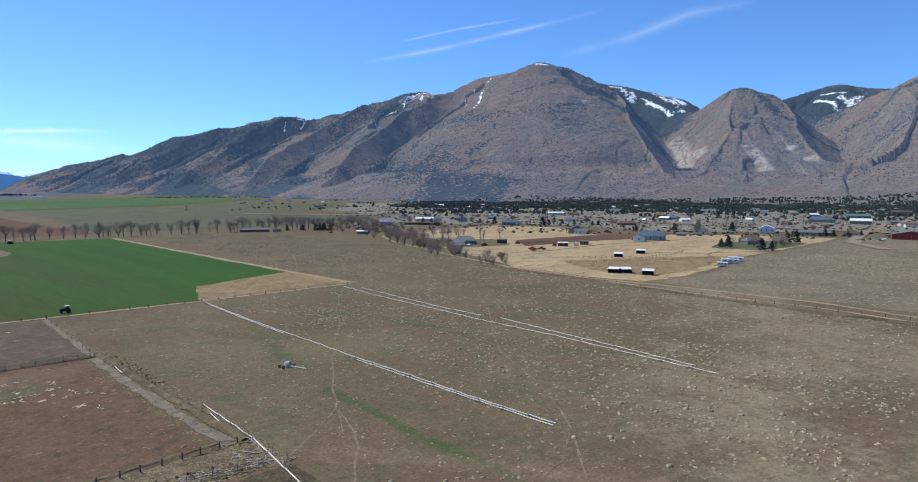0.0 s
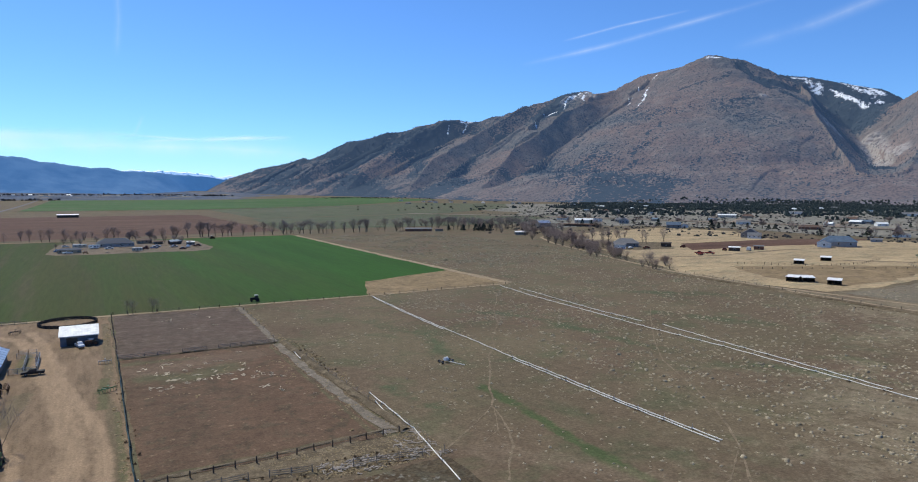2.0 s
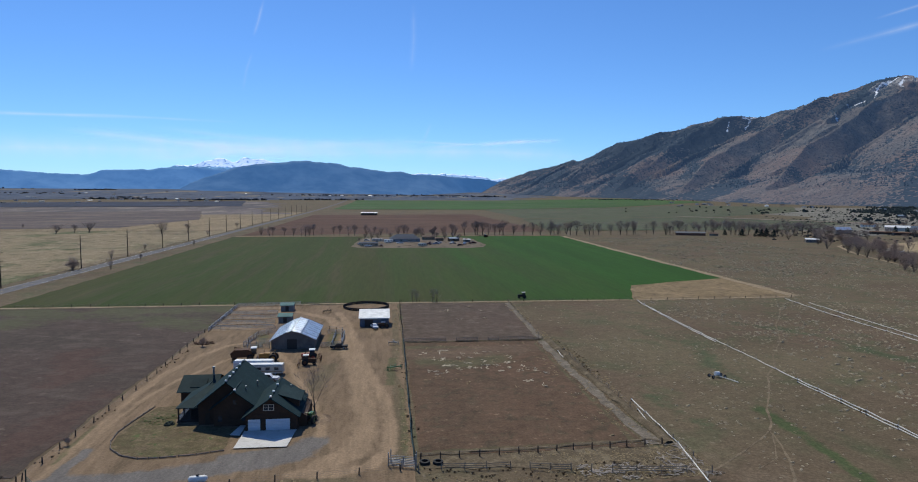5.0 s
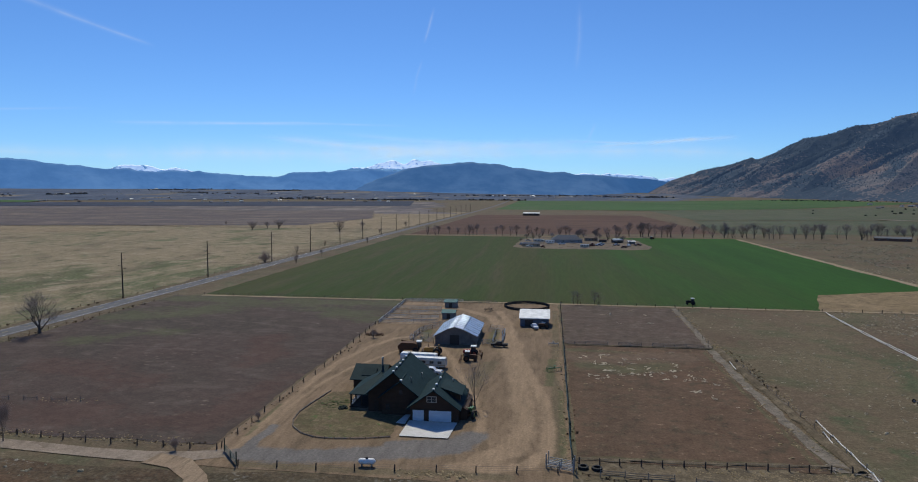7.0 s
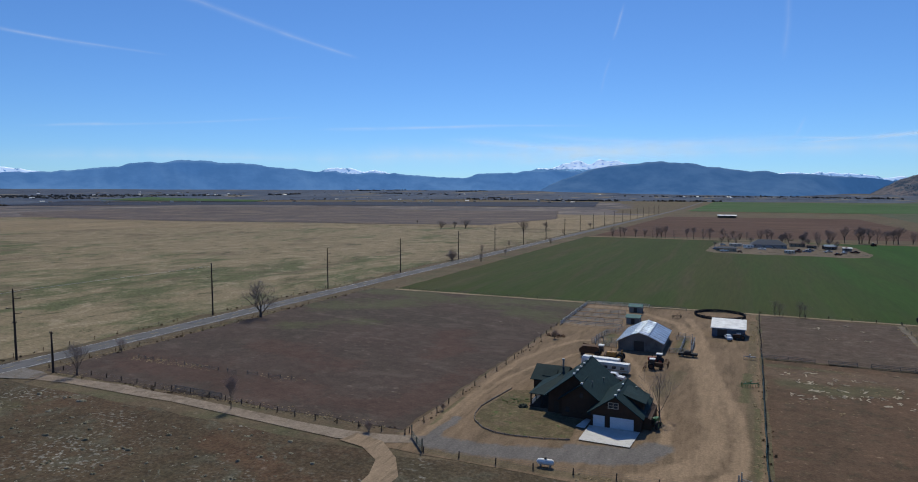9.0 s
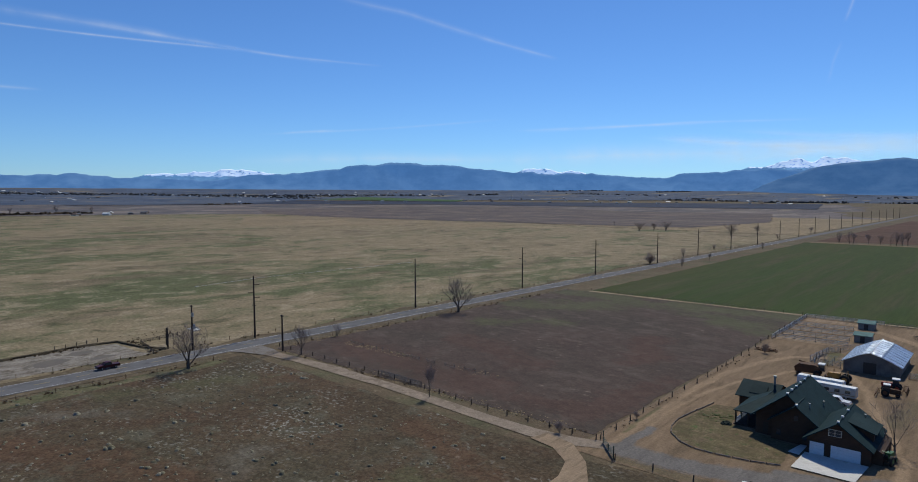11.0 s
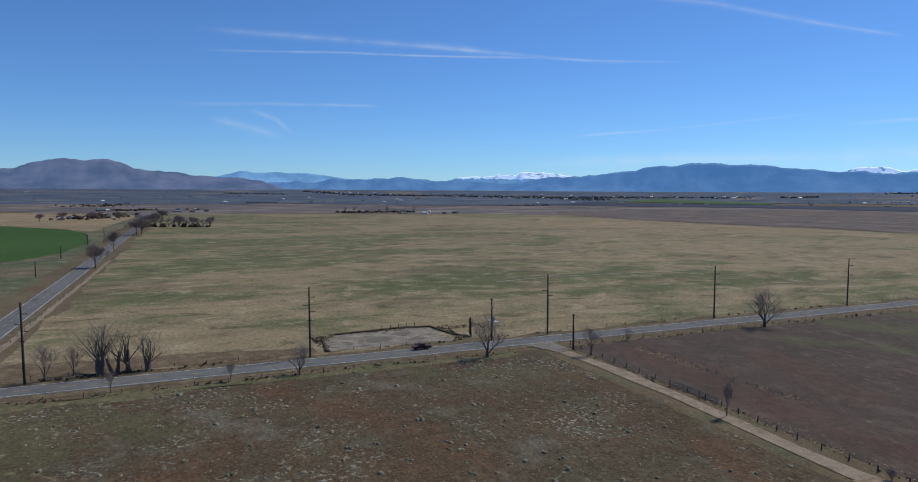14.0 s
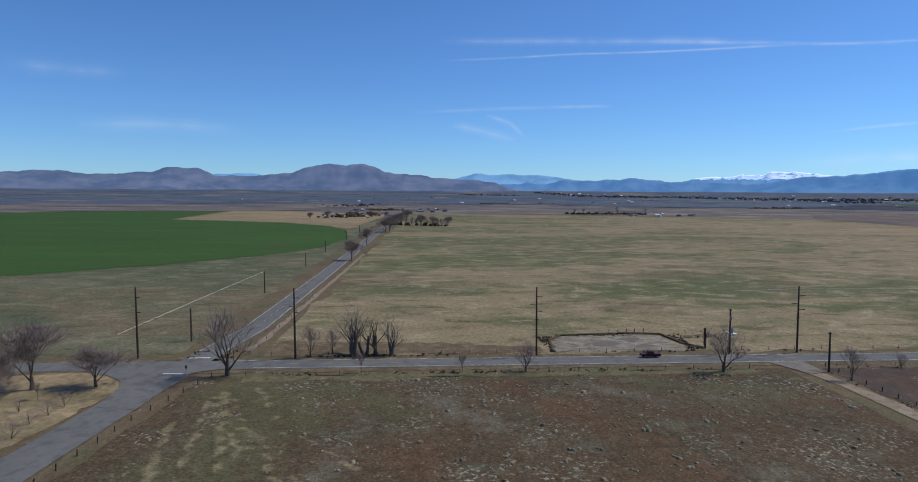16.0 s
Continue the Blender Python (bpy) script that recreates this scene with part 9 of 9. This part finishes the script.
for x, y, w, d, yaw in ((307.9, 203.4, 5.6, 5, -70), (312.2, 198.8, 5.6, 5, -42), (314, 186, 5.8, 4.4, -64), (385, 251, 5.6, 4.4, -62), (418, 254, 6, 4.4, -62)):
    run_in(x, y, w, d, yaw, "open dark horse shelter with a white roof")
for nm, x, y, w, d, e, r, yaw, wl, rf, lab, ax in (
        ("house", 384, 402, 20, 13, 3.2, 6.6, -45, M_GREYWALL, M_GREYROOF, "grey house with a dark hipped roof", "hip"),
        ("garage", 368, 392, 9, 8, 2.8, 4.2, -45, M_WHITE, M_GREYROOF, "small white garage beside a grey house", "x"),
        ("house", 540, 318, 26, 15, 4.2, 8.5, -60, M_BLUEWALL, M_BLUEROOF, "pale blue house with a blue-grey hipped roof", "hip"),
        ("house", 520, 318, 10, 9, 3.8, 5.8, -60, M_WHITE, M_BLUEROOF, "white front wing of a blue house", "y"),
        ("house", 566, 421, 17, 13, 4.0, 9.0, -55, M_GREYWALL, M_GREYROOF, "grey farmhouse behind a dry lot", "y"),
        ("house", 560, 412, 12, 9, 3.0, 5.5, -55, M_WHITE, M_GREYROOF, "pale wing of a grey farmhouse", "x"),
        ("house", 572, 240, 20, 13, 3.2, 6.8, -65, M_GREYWALL, M_BROWNROOF, "grey house among evergreens", "hip"),
        ("house", 557, 236, 10, 8, 3.2, 5.8, -20, M_GREYWALL, M_GREYROOF, "low wing of a house among trees", "hip"),
        ("house", 719, 245, 20, 12, 3.2, 5.6, -70, M_TANWALL, M_GREYROOF, "long grey house behind a dry lot", "hip"),
        ("house", 728, 232, 14, 10, 3.0, 5.0, -70, M_GREYWALL, M_GREYROOF, "grey garage beside a long house", "x"),
        ("barn", 728, 289, 16, 12, 5.0, 8.4, -70, M_WHITE, M_SHEDROOF, "tall white barn with a pale roof", "y"),
        ("mobile_home", 700, 350, 15, 6, 2.8, 3.9, -65, M_WHITE, M_GREYROOF, "white mobile home on a flat", "x"),
        ("shed", 613, 327, 9, 5, 2.4, 3.6, -60, M_BLUEWALL, M_GREYROOF, "small blue-grey shed on a lot", "x"),
        ("house", 742, 211, 14, 9, 3.0, 5.6, -75, M_CREAM, M_BROWNROOF, "small pale house beside a lane", "hip"),
        ("barn", 726, 156, 32, 14, 4.8, 8.0, -76, M_BARNRED, M_GREENROOF, "big red barn with a dull green roof", "y"),
        ("barn", 700, 136, 16, 9, 2.8, 4.2, -76, M_BARNRED, M_GREENROOF, "red lean-to barn with a green roof", "x"),
        ("barn", 1030, 332, 34, 16, 4.2, 8.5, -72, M_TANWALL, M_BLUEROOF, "wide barn with a blue hipped roof", "hip"),
        ("barn", 1018, 279, 26, 13, 4.5, 7.6, -74, M_GREYWALL, M_SHEDROOF, "pale grey barn with a white roof", "x"),
        ("barn", 1178, 327, 34, 14, 6, 9.0, -72, M_TANWALL, M_GREENROOF, "tan metal barn with a pale roof", "x"),
        ("house", 1372, 558, 28, 14, 4.2, 6.6, -68, M_WHITE, M_GREYROOF, "low white house on a sagebrush flat", "x"),
        ("barn", 1322, 646, 30, 14, 4.5, 7, -62, M_WHITE, M_GREYROOF, "long white house on the flat", "x"),
        ("house", 1515, 628, 22, 12, 3.5, 6, -62, M_CREAM, M_GREYROOF, "pale house near the evergreen belt", "hip"),
        ("barn", 1545, 352, 36, 14, 4, 6.5, -76, M_GREYWALL, M_BROWNROOF, "grey barn in front of evergreens", "x"),
        ("house", 1575, 467, 20, 12, 3.5, 6, -70, M_CREAM, M_BROWNROOF, "pale house in front of evergreens", "hip"),
        ("barn", 512, 688, 16, 14, 4.5, 7.4, -15, M_GREYWALL, M_STEEL, "grey barn with a galvanised roof", "x"),
        ("shed", 556, 664, 46, 6, 2.6, 3.4, -52, M_DARKWOOD, M_RUST, "long low dark cattle shed", "x"),
        ("warehouse", 626, 742, 26, 12, 4, 6.2, -42, M_CREAM, M_SHEDROOF, "cream warehouse with a white roof", "x"),
        ("shed", 662, 756, 16, 9, 3.2, 4.6, -42, M_WHITE, M_BLUEROOF, "pale shed beside a warehouse", "x"),
        ("house", 656, 692, 13, 9, 4.5, 8.2, -45, M_BLUEWALL, M_BLUEROOF, "pale blue house near the highway", "y"),
        ("house", 692, 735, 20, 10, 3.5, 6, -45, M_TANWALL, M_GREYROOF, "tan building near the highway", "hip"),
        ("house", 634, 581, 17, 11, 4, 7.2, -46, M_GREYWALL, M_BLUEROOF, "grey house with a blue roof near evergreens", "x"),
        ("garage", 653, 580, 8, 8, 3, 4.6, -50, M_WHITE, M_GREYROOF, "white garage near evergreens", "y"),
        ("house", 786, 596, 18, 11, 3.2, 5.6, -52, M_WHITE, M_GREYROOF, "white house near evergreens", "x"),
        ("house", 748, 476, 24, 11, 3, 5.4, -56, M_BROWNWALL, M_BROWNROOF, "long brown house with a reddish roof", "hip"),
        ("warehouse", 975, 773, 30, 14, 4, 6, -52, M_CREAM, M_SHEDROOF, "pale building beside a lane", "x"),
        ("house", 978, 734, 20, 12, 3.6, 6.6, -54, M_TANWALL, M_BROWNROOF, "tan house with a reddish roof", "hip"),
        ("house", 1240, 820, 24, 12, 3.6, 5.8, -56, M_WHITE, M_GREYROOF, "white house in front of evergreens", "x"),
        
        ("shed", 411, 384, 8, 6, 3.0, 3.8, -50, M_DARKWOOD, M_DARKWOOD, "dark open shed beside a dry lot", "x"),
        ("shed", 427, 331, 8, 5, 2.8, 3.4, -55, M_DARKWOOD, M_SHEDROOF, "dark stable with a pale roof", "x"),
        ("shed", 453, 329, 7, 5, 2.8, 3.4, -55, M_BROWNWALL, M_GREYROOF, "brown stable beside a ploughed strip", "x")):
    small_building(nm, x, y, w, d, e, r, yaw, wl, rf, lab, nm.replace("_", " "), "x" if ax == "hip" else ax, windows=3 if w > 11 else 1, hip=ax == "hip")
for x, y, yaw, L, lab in ((402, 181, 118, 10.5, "long white caravan parked by a fence"), (416, 184, 112, 9.5, "white caravan parked by a fence"), (380, 176, 115, 6, "white caravan with a dark stripe"), (379, 444, 40, 8, "white caravan beside a house"), (437, 326, 30, 6, "white horse trailer in a dry lot")):
    coach(x, y, yaw, L, M_WHITE, M_CARBLUE, lab, "caravan", 2.8, 3, True)
for x, y, yaw, m, lab, pk in ((370, 398, 30, M_CARWHITE, "white pickup beside a grey house", True), (360, 380, 60, M_CARBLUE, "blue car beside a grey house", False), (378, 321, 25, M_REDPAINT, "red farm truck in a dry lot", True),
                              (389, 322, 115, M_REDPAINT, "red hay truck in a dry lot", True), (384, 327, 120, M_REDPAINT, "faded red hay wagon truck in a dry lot", True), (415, 370, 20, M_CARDARK, "dark truck beside a dry lot", True), (381, 376, 10, M_CARDARK, "dark trailer truck beside a dry lot", True),
                              (372, 384, 25, M_CARWHITE, "white car before a grey house", False), (364, 388, 70, M_CARWHITE, "white truck before a grey house", True), (421, 335, 25, M_CARDARK, "dark truck by a stable", True),
                              (698, 172, 40, M_CARWHITE, "white car beside a red barn", False), (704, 178, 40, M_SILVER, "silver truck beside a red barn", True), (528, 328, 0, M_CARDARK, "dark car beside a blue house", False)):
    car(x, y, yaw, m, lab, pk, 1.2)

# scattered houses on the eastern flat and under the mountains, and the towns across the valley
rnd = random.Random(77)
WALLS, ROOFS = (M_WHITE, M_TANWALL, M_GREYWALL, M_CREAM), (M_GREYROOF, M_BROWNROOF, M_SHEDROOF, M_BLUEROOF, M_GREYROOF)
SPOTS = []
for i in range(44):
    az, r = radians(rnd.uniform(38, 80)), rnd.uniform(950, 2150)
    SPOTS.append((r * math.sin(az), r * math.cos(az), -math.degrees(az)))
for i in range(14):
    az, r = radians(rnd.uniform(24, 36)), rnd.uniform(2200, 2700)
    SPOTS.append((r * math.sin(az), r * math.cos(az), -math.degrees(az)))
for i in range(120):
    az = radians(rnd.choice((rnd.uniform(-70, -36), rnd.uniform(-36, -8), rnd.uniform(-105, -70))))
    r = rnd.uniform(2500, 3900)
    SPOTS.append((r * math.sin(az), r * math.cos(az), -math.degrees(az)))
for c in ((-1300, 470), (-1340, 560), (-1180, -120), (-1230, -60), (-1400, -90), (-1620, -110), (-1550, 60), (-1700, 40)):
    for k in range(3):
        SPOTS.append((c[0] + rnd.uniform(-40, 40), c[1] + rnd.uniform(-40, 40), rnd.uniform(0, 90)))
for x, y, yaw in SPOTS:
    small_building("house", x, y, rnd.uniform(9, 17), rnd.uniform(7, 10), 3.0, 5.2, yaw + rnd.uniform(-40, 40), rnd.choice(WALLS), rnd.choice(ROOFS), "distant valley house among scattered trees", "house", windows=2, group="valley houses", hip=rnd.random() < 0.5)


def tree_lines(name, lines, size, label, mat, seed):
    """Rows of distant trees: from x, y to x, y, how many, and how far they stray."""
    rnd, g = random.Random(seed), Geo()
    for ax, ay, bx, by, n, stray in lines:
        for k in range(n * 2):
            f = rnd.random()
            x, y = ax + (bx - ax) * f + rnd.gauss(0, stray), ay + (by - ay) * f + rnd.gauss(0, stray)
            s = rnd.uniform(*size)
            g.lump((x, y, height(x, y) - 0.3), s, rnd, rnd.uniform(0.8, 1.5), 2, 6, 0.35)
    return stuff(name, g, mat, label, "trees")


tree_lines("town_trees", [(-2767, 3675, -2633, 3772, 30, 20), (-2240, 3476, -2106, 3870, 60, 25), (-1636, 3705, -1526, 3903, 40, 20), (-1214, 2882, -927, 2881, 46, 14), (-782, 2822, -526, 2898, 60, 12), (-2275, 2756, -2241, 2912, 40, 14),
                          (-489, 3600, 181, 3834, 60, 40), (181, 3834, 626, 3502, 60, 30), (-3898, 769, -3433, 961, 70, 30), (-3433, 961, -3244, 1397, 110, 45), (-3244, 1397, -2908, 1746, 120, 45), (-2908, 1746, -2511, 1870, 120, 40),
                          (-2784, 2073, -2399, 2584, 110, 40), (-2887, 1807, -2600, 2200, 80, 60), (-2777, 3667, -2179, 3997, 60, 25), (-1198, 3051, -1062, 3078, 20, 12), (-3667, 276, -3568, 583, 40, 14), (-2000, 3300, -1500, 3300, 30, 30), (-400, 2930, -100, 2950, 24, 14)],
           (3.0, 6.8), "dark trees of a town across the valley", M_FARTREE, 3)
rnd = random.Random(91)
for ax, ay, bx, by, n in ((-3898, 769, -3244, 1397, 16), (-3244, 1397, -2511, 1870, 22), (-2784, 2073, -2399, 2584, 18), (-1214, 2882, -526, 2898, 18), (-2275, 2756, -2106, 3870, 8), (-489, 3600, 626, 3502, 14), (-2777, 3667, -1526, 3903, 8)):
    for k in range(int(n * 1.7)):
        q = rnd.random()
        x, y = ax + (bx - ax) * q + rnd.gauss(0, 30), ay + (by - ay) * q + rnd.gauss(0, 30)
        small_building("house", x, y, rnd.uniform(9, 22), rnd.uniform(8, 11), 3.4, 5.6, rnd.uniform(0, 180), rnd.choice((M_WHITE, M_CREAM, M_WHITE, M_TANWALL)), rnd.choice(ROOFS), "distant pale house of a valley town", "house", group="town houses")
tree_lines("valley_trees", [(-1960, 1047, -1975, 1224, 26, 6), (-2422, 256, -2400, 355, 26, 8), (-1415, 341, -1425, 515, 60, 10), (-917, -28, -882, 50, 8, 3), (-1180, -120, -1350, -80, 50, 20), (-1620, -110, -1700, -60, 40, 20), (-2000, -200, -2300, -100, 50, 40), (-1885, 2240, -1669, 2751, 20, 10)],
           (1.8, 4.5), "bare brown trees round distant farms", M_DARKBRUSH, 4)
far_trees("foot_trees", [(1450, 2750, 90, 60), (1250, 2900, 90, 50), (1600, 2500, 90, 80), (1050, 3000, 90, 40), (1750, 2250, 100, 90), (950, 1500, 200, 150), (1250, 1150, 200, 160), (1500, 800, 200, 150), (1650, 400, 150, 150)], 520, (2, 4.5), "dark scattered trees among foothill houses", M_CONIFER, 6)

def flat_scrub():
    """Dark shrubs, hedges and young evergreens strewn among the houses of the eastern flat."""
    rnd, g = random.Random(64), Geo()
    made = 0
    while made < 3600:
        az, r = radians(rnd.uniform(31, 84)), rnd.uniform(700, 1900)
        x, y = r * math.sin(az), r * math.cos(az)
        if noise.noise(Vector((x / 90, y / 90, 5.5))) < rnd.uniform(-0.5, 0.4):
            continue
        s = rnd.uniform(0.7, 2.0)
        for k in range(2):
            g.lump((x + rnd.gauss(0, s * 0.5), y + rnd.gauss(0, s * 0.5), height(x, y) - 0.2), s * rnd.uniform(0.6, 1), rnd, rnd.uniform(0.9, 1.5), 2, 6, 0.4)
        made += 1
    return stuff("flat_scrub", g, M_FARTREE, "dark shrubs scattered among houses on a flat", "shrubs")


flat_scrub()

# ---- thin clouds ----
def cloud_material():
    m, nt, b = blank("thin_ice_cloud")
    out = [n for n in nt.nodes if n.type == "OUTPUT_MATERIAL"][0]
    uv = nt.nodes.new("ShaderNodeUVMap")
    sp = nt.nodes.new("ShaderNodeSeparateXYZ")
    nt.links.new(uv.outputs[0], sp.inputs[0])
    across = ramp(nt, scalar(nt, "ABSOLUTE", scalar(nt, "SUBTRACT", sp.outputs[1], 0.5)), 0.0, 0.5, 1, 0)
    along = ramp(nt, scalar(nt, "ABSOLUTE", scalar(nt, "SUBTRACT", sp.outputs[0], 0.5)), 0.25, 0.5, 1, 0)
    n = ramp(nt, noise_tex(nt, place(nt), 190, 5, 0.55), 0.3, 0.75, 0.25, 1.0)
    fac = scalar(nt, "MULTIPLY", scalar(nt, "MULTIPLY", scalar(nt, "POWER", across, 2.2), along), n)
    at = nt.nodes.new("ShaderNodeAttribute")
    at.attribute_name = "thick"
    fac = scalar(nt, "MULTIPLY", fac, at.outputs["Fac"])
    # the cloud's sunlit white is painted as emission
    em = nt.nodes.new("ShaderNodeEmission")
    em.inputs["Color"].default_value = (0.85, 0.92, 1.0, 1)
    em.inputs["Strength"].default_value = 1.0
    tr = nt.nodes.new("ShaderNodeBsdfTransparent")
    ms = nt.nodes.new("ShaderNodeMixShader")
    nt.links.new(fac, ms.inputs[0])
    nt.links.new(tr.outputs[0], ms.inputs[1])
    nt.links.new(em.outputs[0], ms.inputs[2])
    nt.links.new(ms.outputs[0], out.inputs[0])
    return m


M_CLOUD = cloud_material()


def contrail(pts, width, thick, name="contrail"):
    """A thin streak of ice cloud. pts: degrees left of +Y and degrees up; width in degrees."""
    R = 4850
    n = 24
    verts, faces, uvs = [], [], []
    az = np.interp(np.linspace(0, 1, n), np.linspace(0, 1, len(pts)), [p[0] for p in pts])
    el = np.interp(np.linspace(0, 1, n), np.linspace(0, 1, len(pts)), [p[1] for p in pts])
    for i in range(n):
        j = min(i + 1, n - 1)
        k = max(i - 1, 0)
        d = Vector((az[j] - az[k], el[j] - el[k])).normalized()
        for s in (-1, 1):
            a, e = radians(az[i] - d.y * s * width / 2), radians(el[i] + d.x * s * width / 2)
            verts.append((-math.sin(a) * math.cos(e) * R, math.cos(a) * math.cos(e) * R, EYE + math.sin(e) * R))
            uvs.append((i / (n - 1), (s + 1) / 2))
        if i:
            faces.append((2 * i - 2, 2 * i - 1, 2 * i + 1, 2 * i))
    ob = finish(name, verts, faces, M_CLOUD)
    uv = ob.data.uv_layers.new(name="UVMap")
    for lp in ob.data.loops:
        uv.data[lp.index].uv = uvs[lp.vertex_index]
    att = ob.data.attributes.new("thick", "FLOAT", "POINT")
    for k in range(len(verts)):
        att.data[k].value = thick
    ob.visible_shadow = False
    return tagged(ob, "thin white streak of high cloud", "cloud", kind="structure")
contrail([(-38.05, 12.46), (-42.95, 13.5), (-48.43, 14.32)], 0.4, 0.34)
contrail([(-34.57, 10.64), (-41.94, 12.0), (-46.45, 13.01), (-55.72, 14.81)], 0.8, 0.28)
contrail([(-51.43, 11.14), (-57.66, 12.56), (-62.2, 14.03), (-67.34, 14.48)], 1.6, 0.19)
contrail([(-2.91, 3.81), (-8.27, 4.24), (-15.05, 4.54)], 0.5, 0.31)
contrail([(17.73, 3.63), (10.3, 4.02), (-1.96, 4.04)], 1.8, 0.19)
contrail([(-8.43, 4.13), (-11.63, 4.33), (-15.45, 4.41)], 1.0, 0.25)
contrail([(39.14, 13.07), (35.99, 12.22), (32.21, 11.21)], 0.5, 0.19)
contrail([(9.88, 15.47), (10.38, 13.64), (10.78, 12.47)], 0.5, 0.28)
contrail([(10.88, 11.29), (11.38, 9.85), (11.69, 8.15)], 0.5, 0.15)
contrail([(-2.4, 15.73), (-2.44, 13.02), (-2.2, 9.99)], 0.9, 0.14)
contrail([(35.04, 5.15), (21.84, 5.8), (12.0, 5.69)], 0.4, 0.22)
contrail([(-0.61, 4.45), (-7.88, 4.11), (-15.52, 4.54)], 0.4, 0.31)
contrail([(-7.42, 3.88), (-10.2, 4.31), (-12.9, 4.52)], 0.5, 0.31)
contrail([(25.6, 4.69), (18.97, 4.07), (8.97, 3.57)], 0.9, 0.15)
contrail([(18.95, 5.09), (12.0, 4.45), (-1.11, 3.95)], 1.0, 0.19)
contrail([(-2.35, 3.84), (-3.32, 4.52), (-3.93, 5.97)], 0.5, 0.19)
contrail([(87.75, 12.78), (78.41, 12.71), (67.36, 12.3), (58.61, 11.36)], 1.1, 0.25)
contrail([(87.82, 11.15), (76.36, 11.63), (62.56, 11.47), (58.61, 11.36)], 0.35, 0.43)
contrail([(59.6, 11.38), (54.6, 11.05), (47.08, 10.61)], 0.4, 0.25)
contrail([(86.63, 5.86), (84.11, 5.4), (80.66, 4.5)], 1.4, 0.25)
contrail([(83.69, 6.79), (81.41, 6.0), (80.05, 4.76)], 0.8, 0.25)
contrail([(78.56, 7.37), (75.6, 7.34), (72.52, 7.32)], 0.4, 0.15)
contrail([(51.63, 15.98), (45.18, 14.88), (32.03, 11.07)], 0.9, 0.19)
contrail([(57.6, 4.72), (47.5, 5.41), (36.37, 6.32)], 0.4, 0.19)
contrail([(36.35, 5.28), (28.02, 5.58), (18.67, 5.72)], 0.5, 0.28)
contrail([(120.36, 8.97), (116.09, 8.89), (112.2, 8.95)], 2.2, 0.14)
contrail([(116.21, 4.99), (109.82, 5.24), (103.66, 5.13)], 2.2, 0.19)
contrail([(90.07, 6.85), (82.0, 7.25), (72.63, 7.38)], 0.6, 0.19)
contrail([(55.7, 4.88), (53.49, 5.08), (51.11, 5.25)], 0.4, 0.22)
contrail([(72.76, 12.53), (61.54, 11.74), (51.37, 10.64)], 0.5, 0.22)
# broad low veils: cirrus, with the whitish horizon haze painted into them
for line, w, k in (([(40, 2.6), (28, 3.2), (14, 3.3), (2, 3.4)], 3.2, 0.42), ([(24, 4.6), (16, 3.8), (8, 3.4)], 1.6, 0.4), ([(12, 3.0), (0, 3.5), (-10, 3.5), (-18, 3.0)], 2.6, 0.42), ([(20, 2.4), (10, 3.6), (-4, 4.4)], 1.8, 0.34),
                   ([(60, 2.5), (48, 2.9), (34, 2.8)], 2.2, 0.3)):
    contrail(line, w, k, "cirrus")
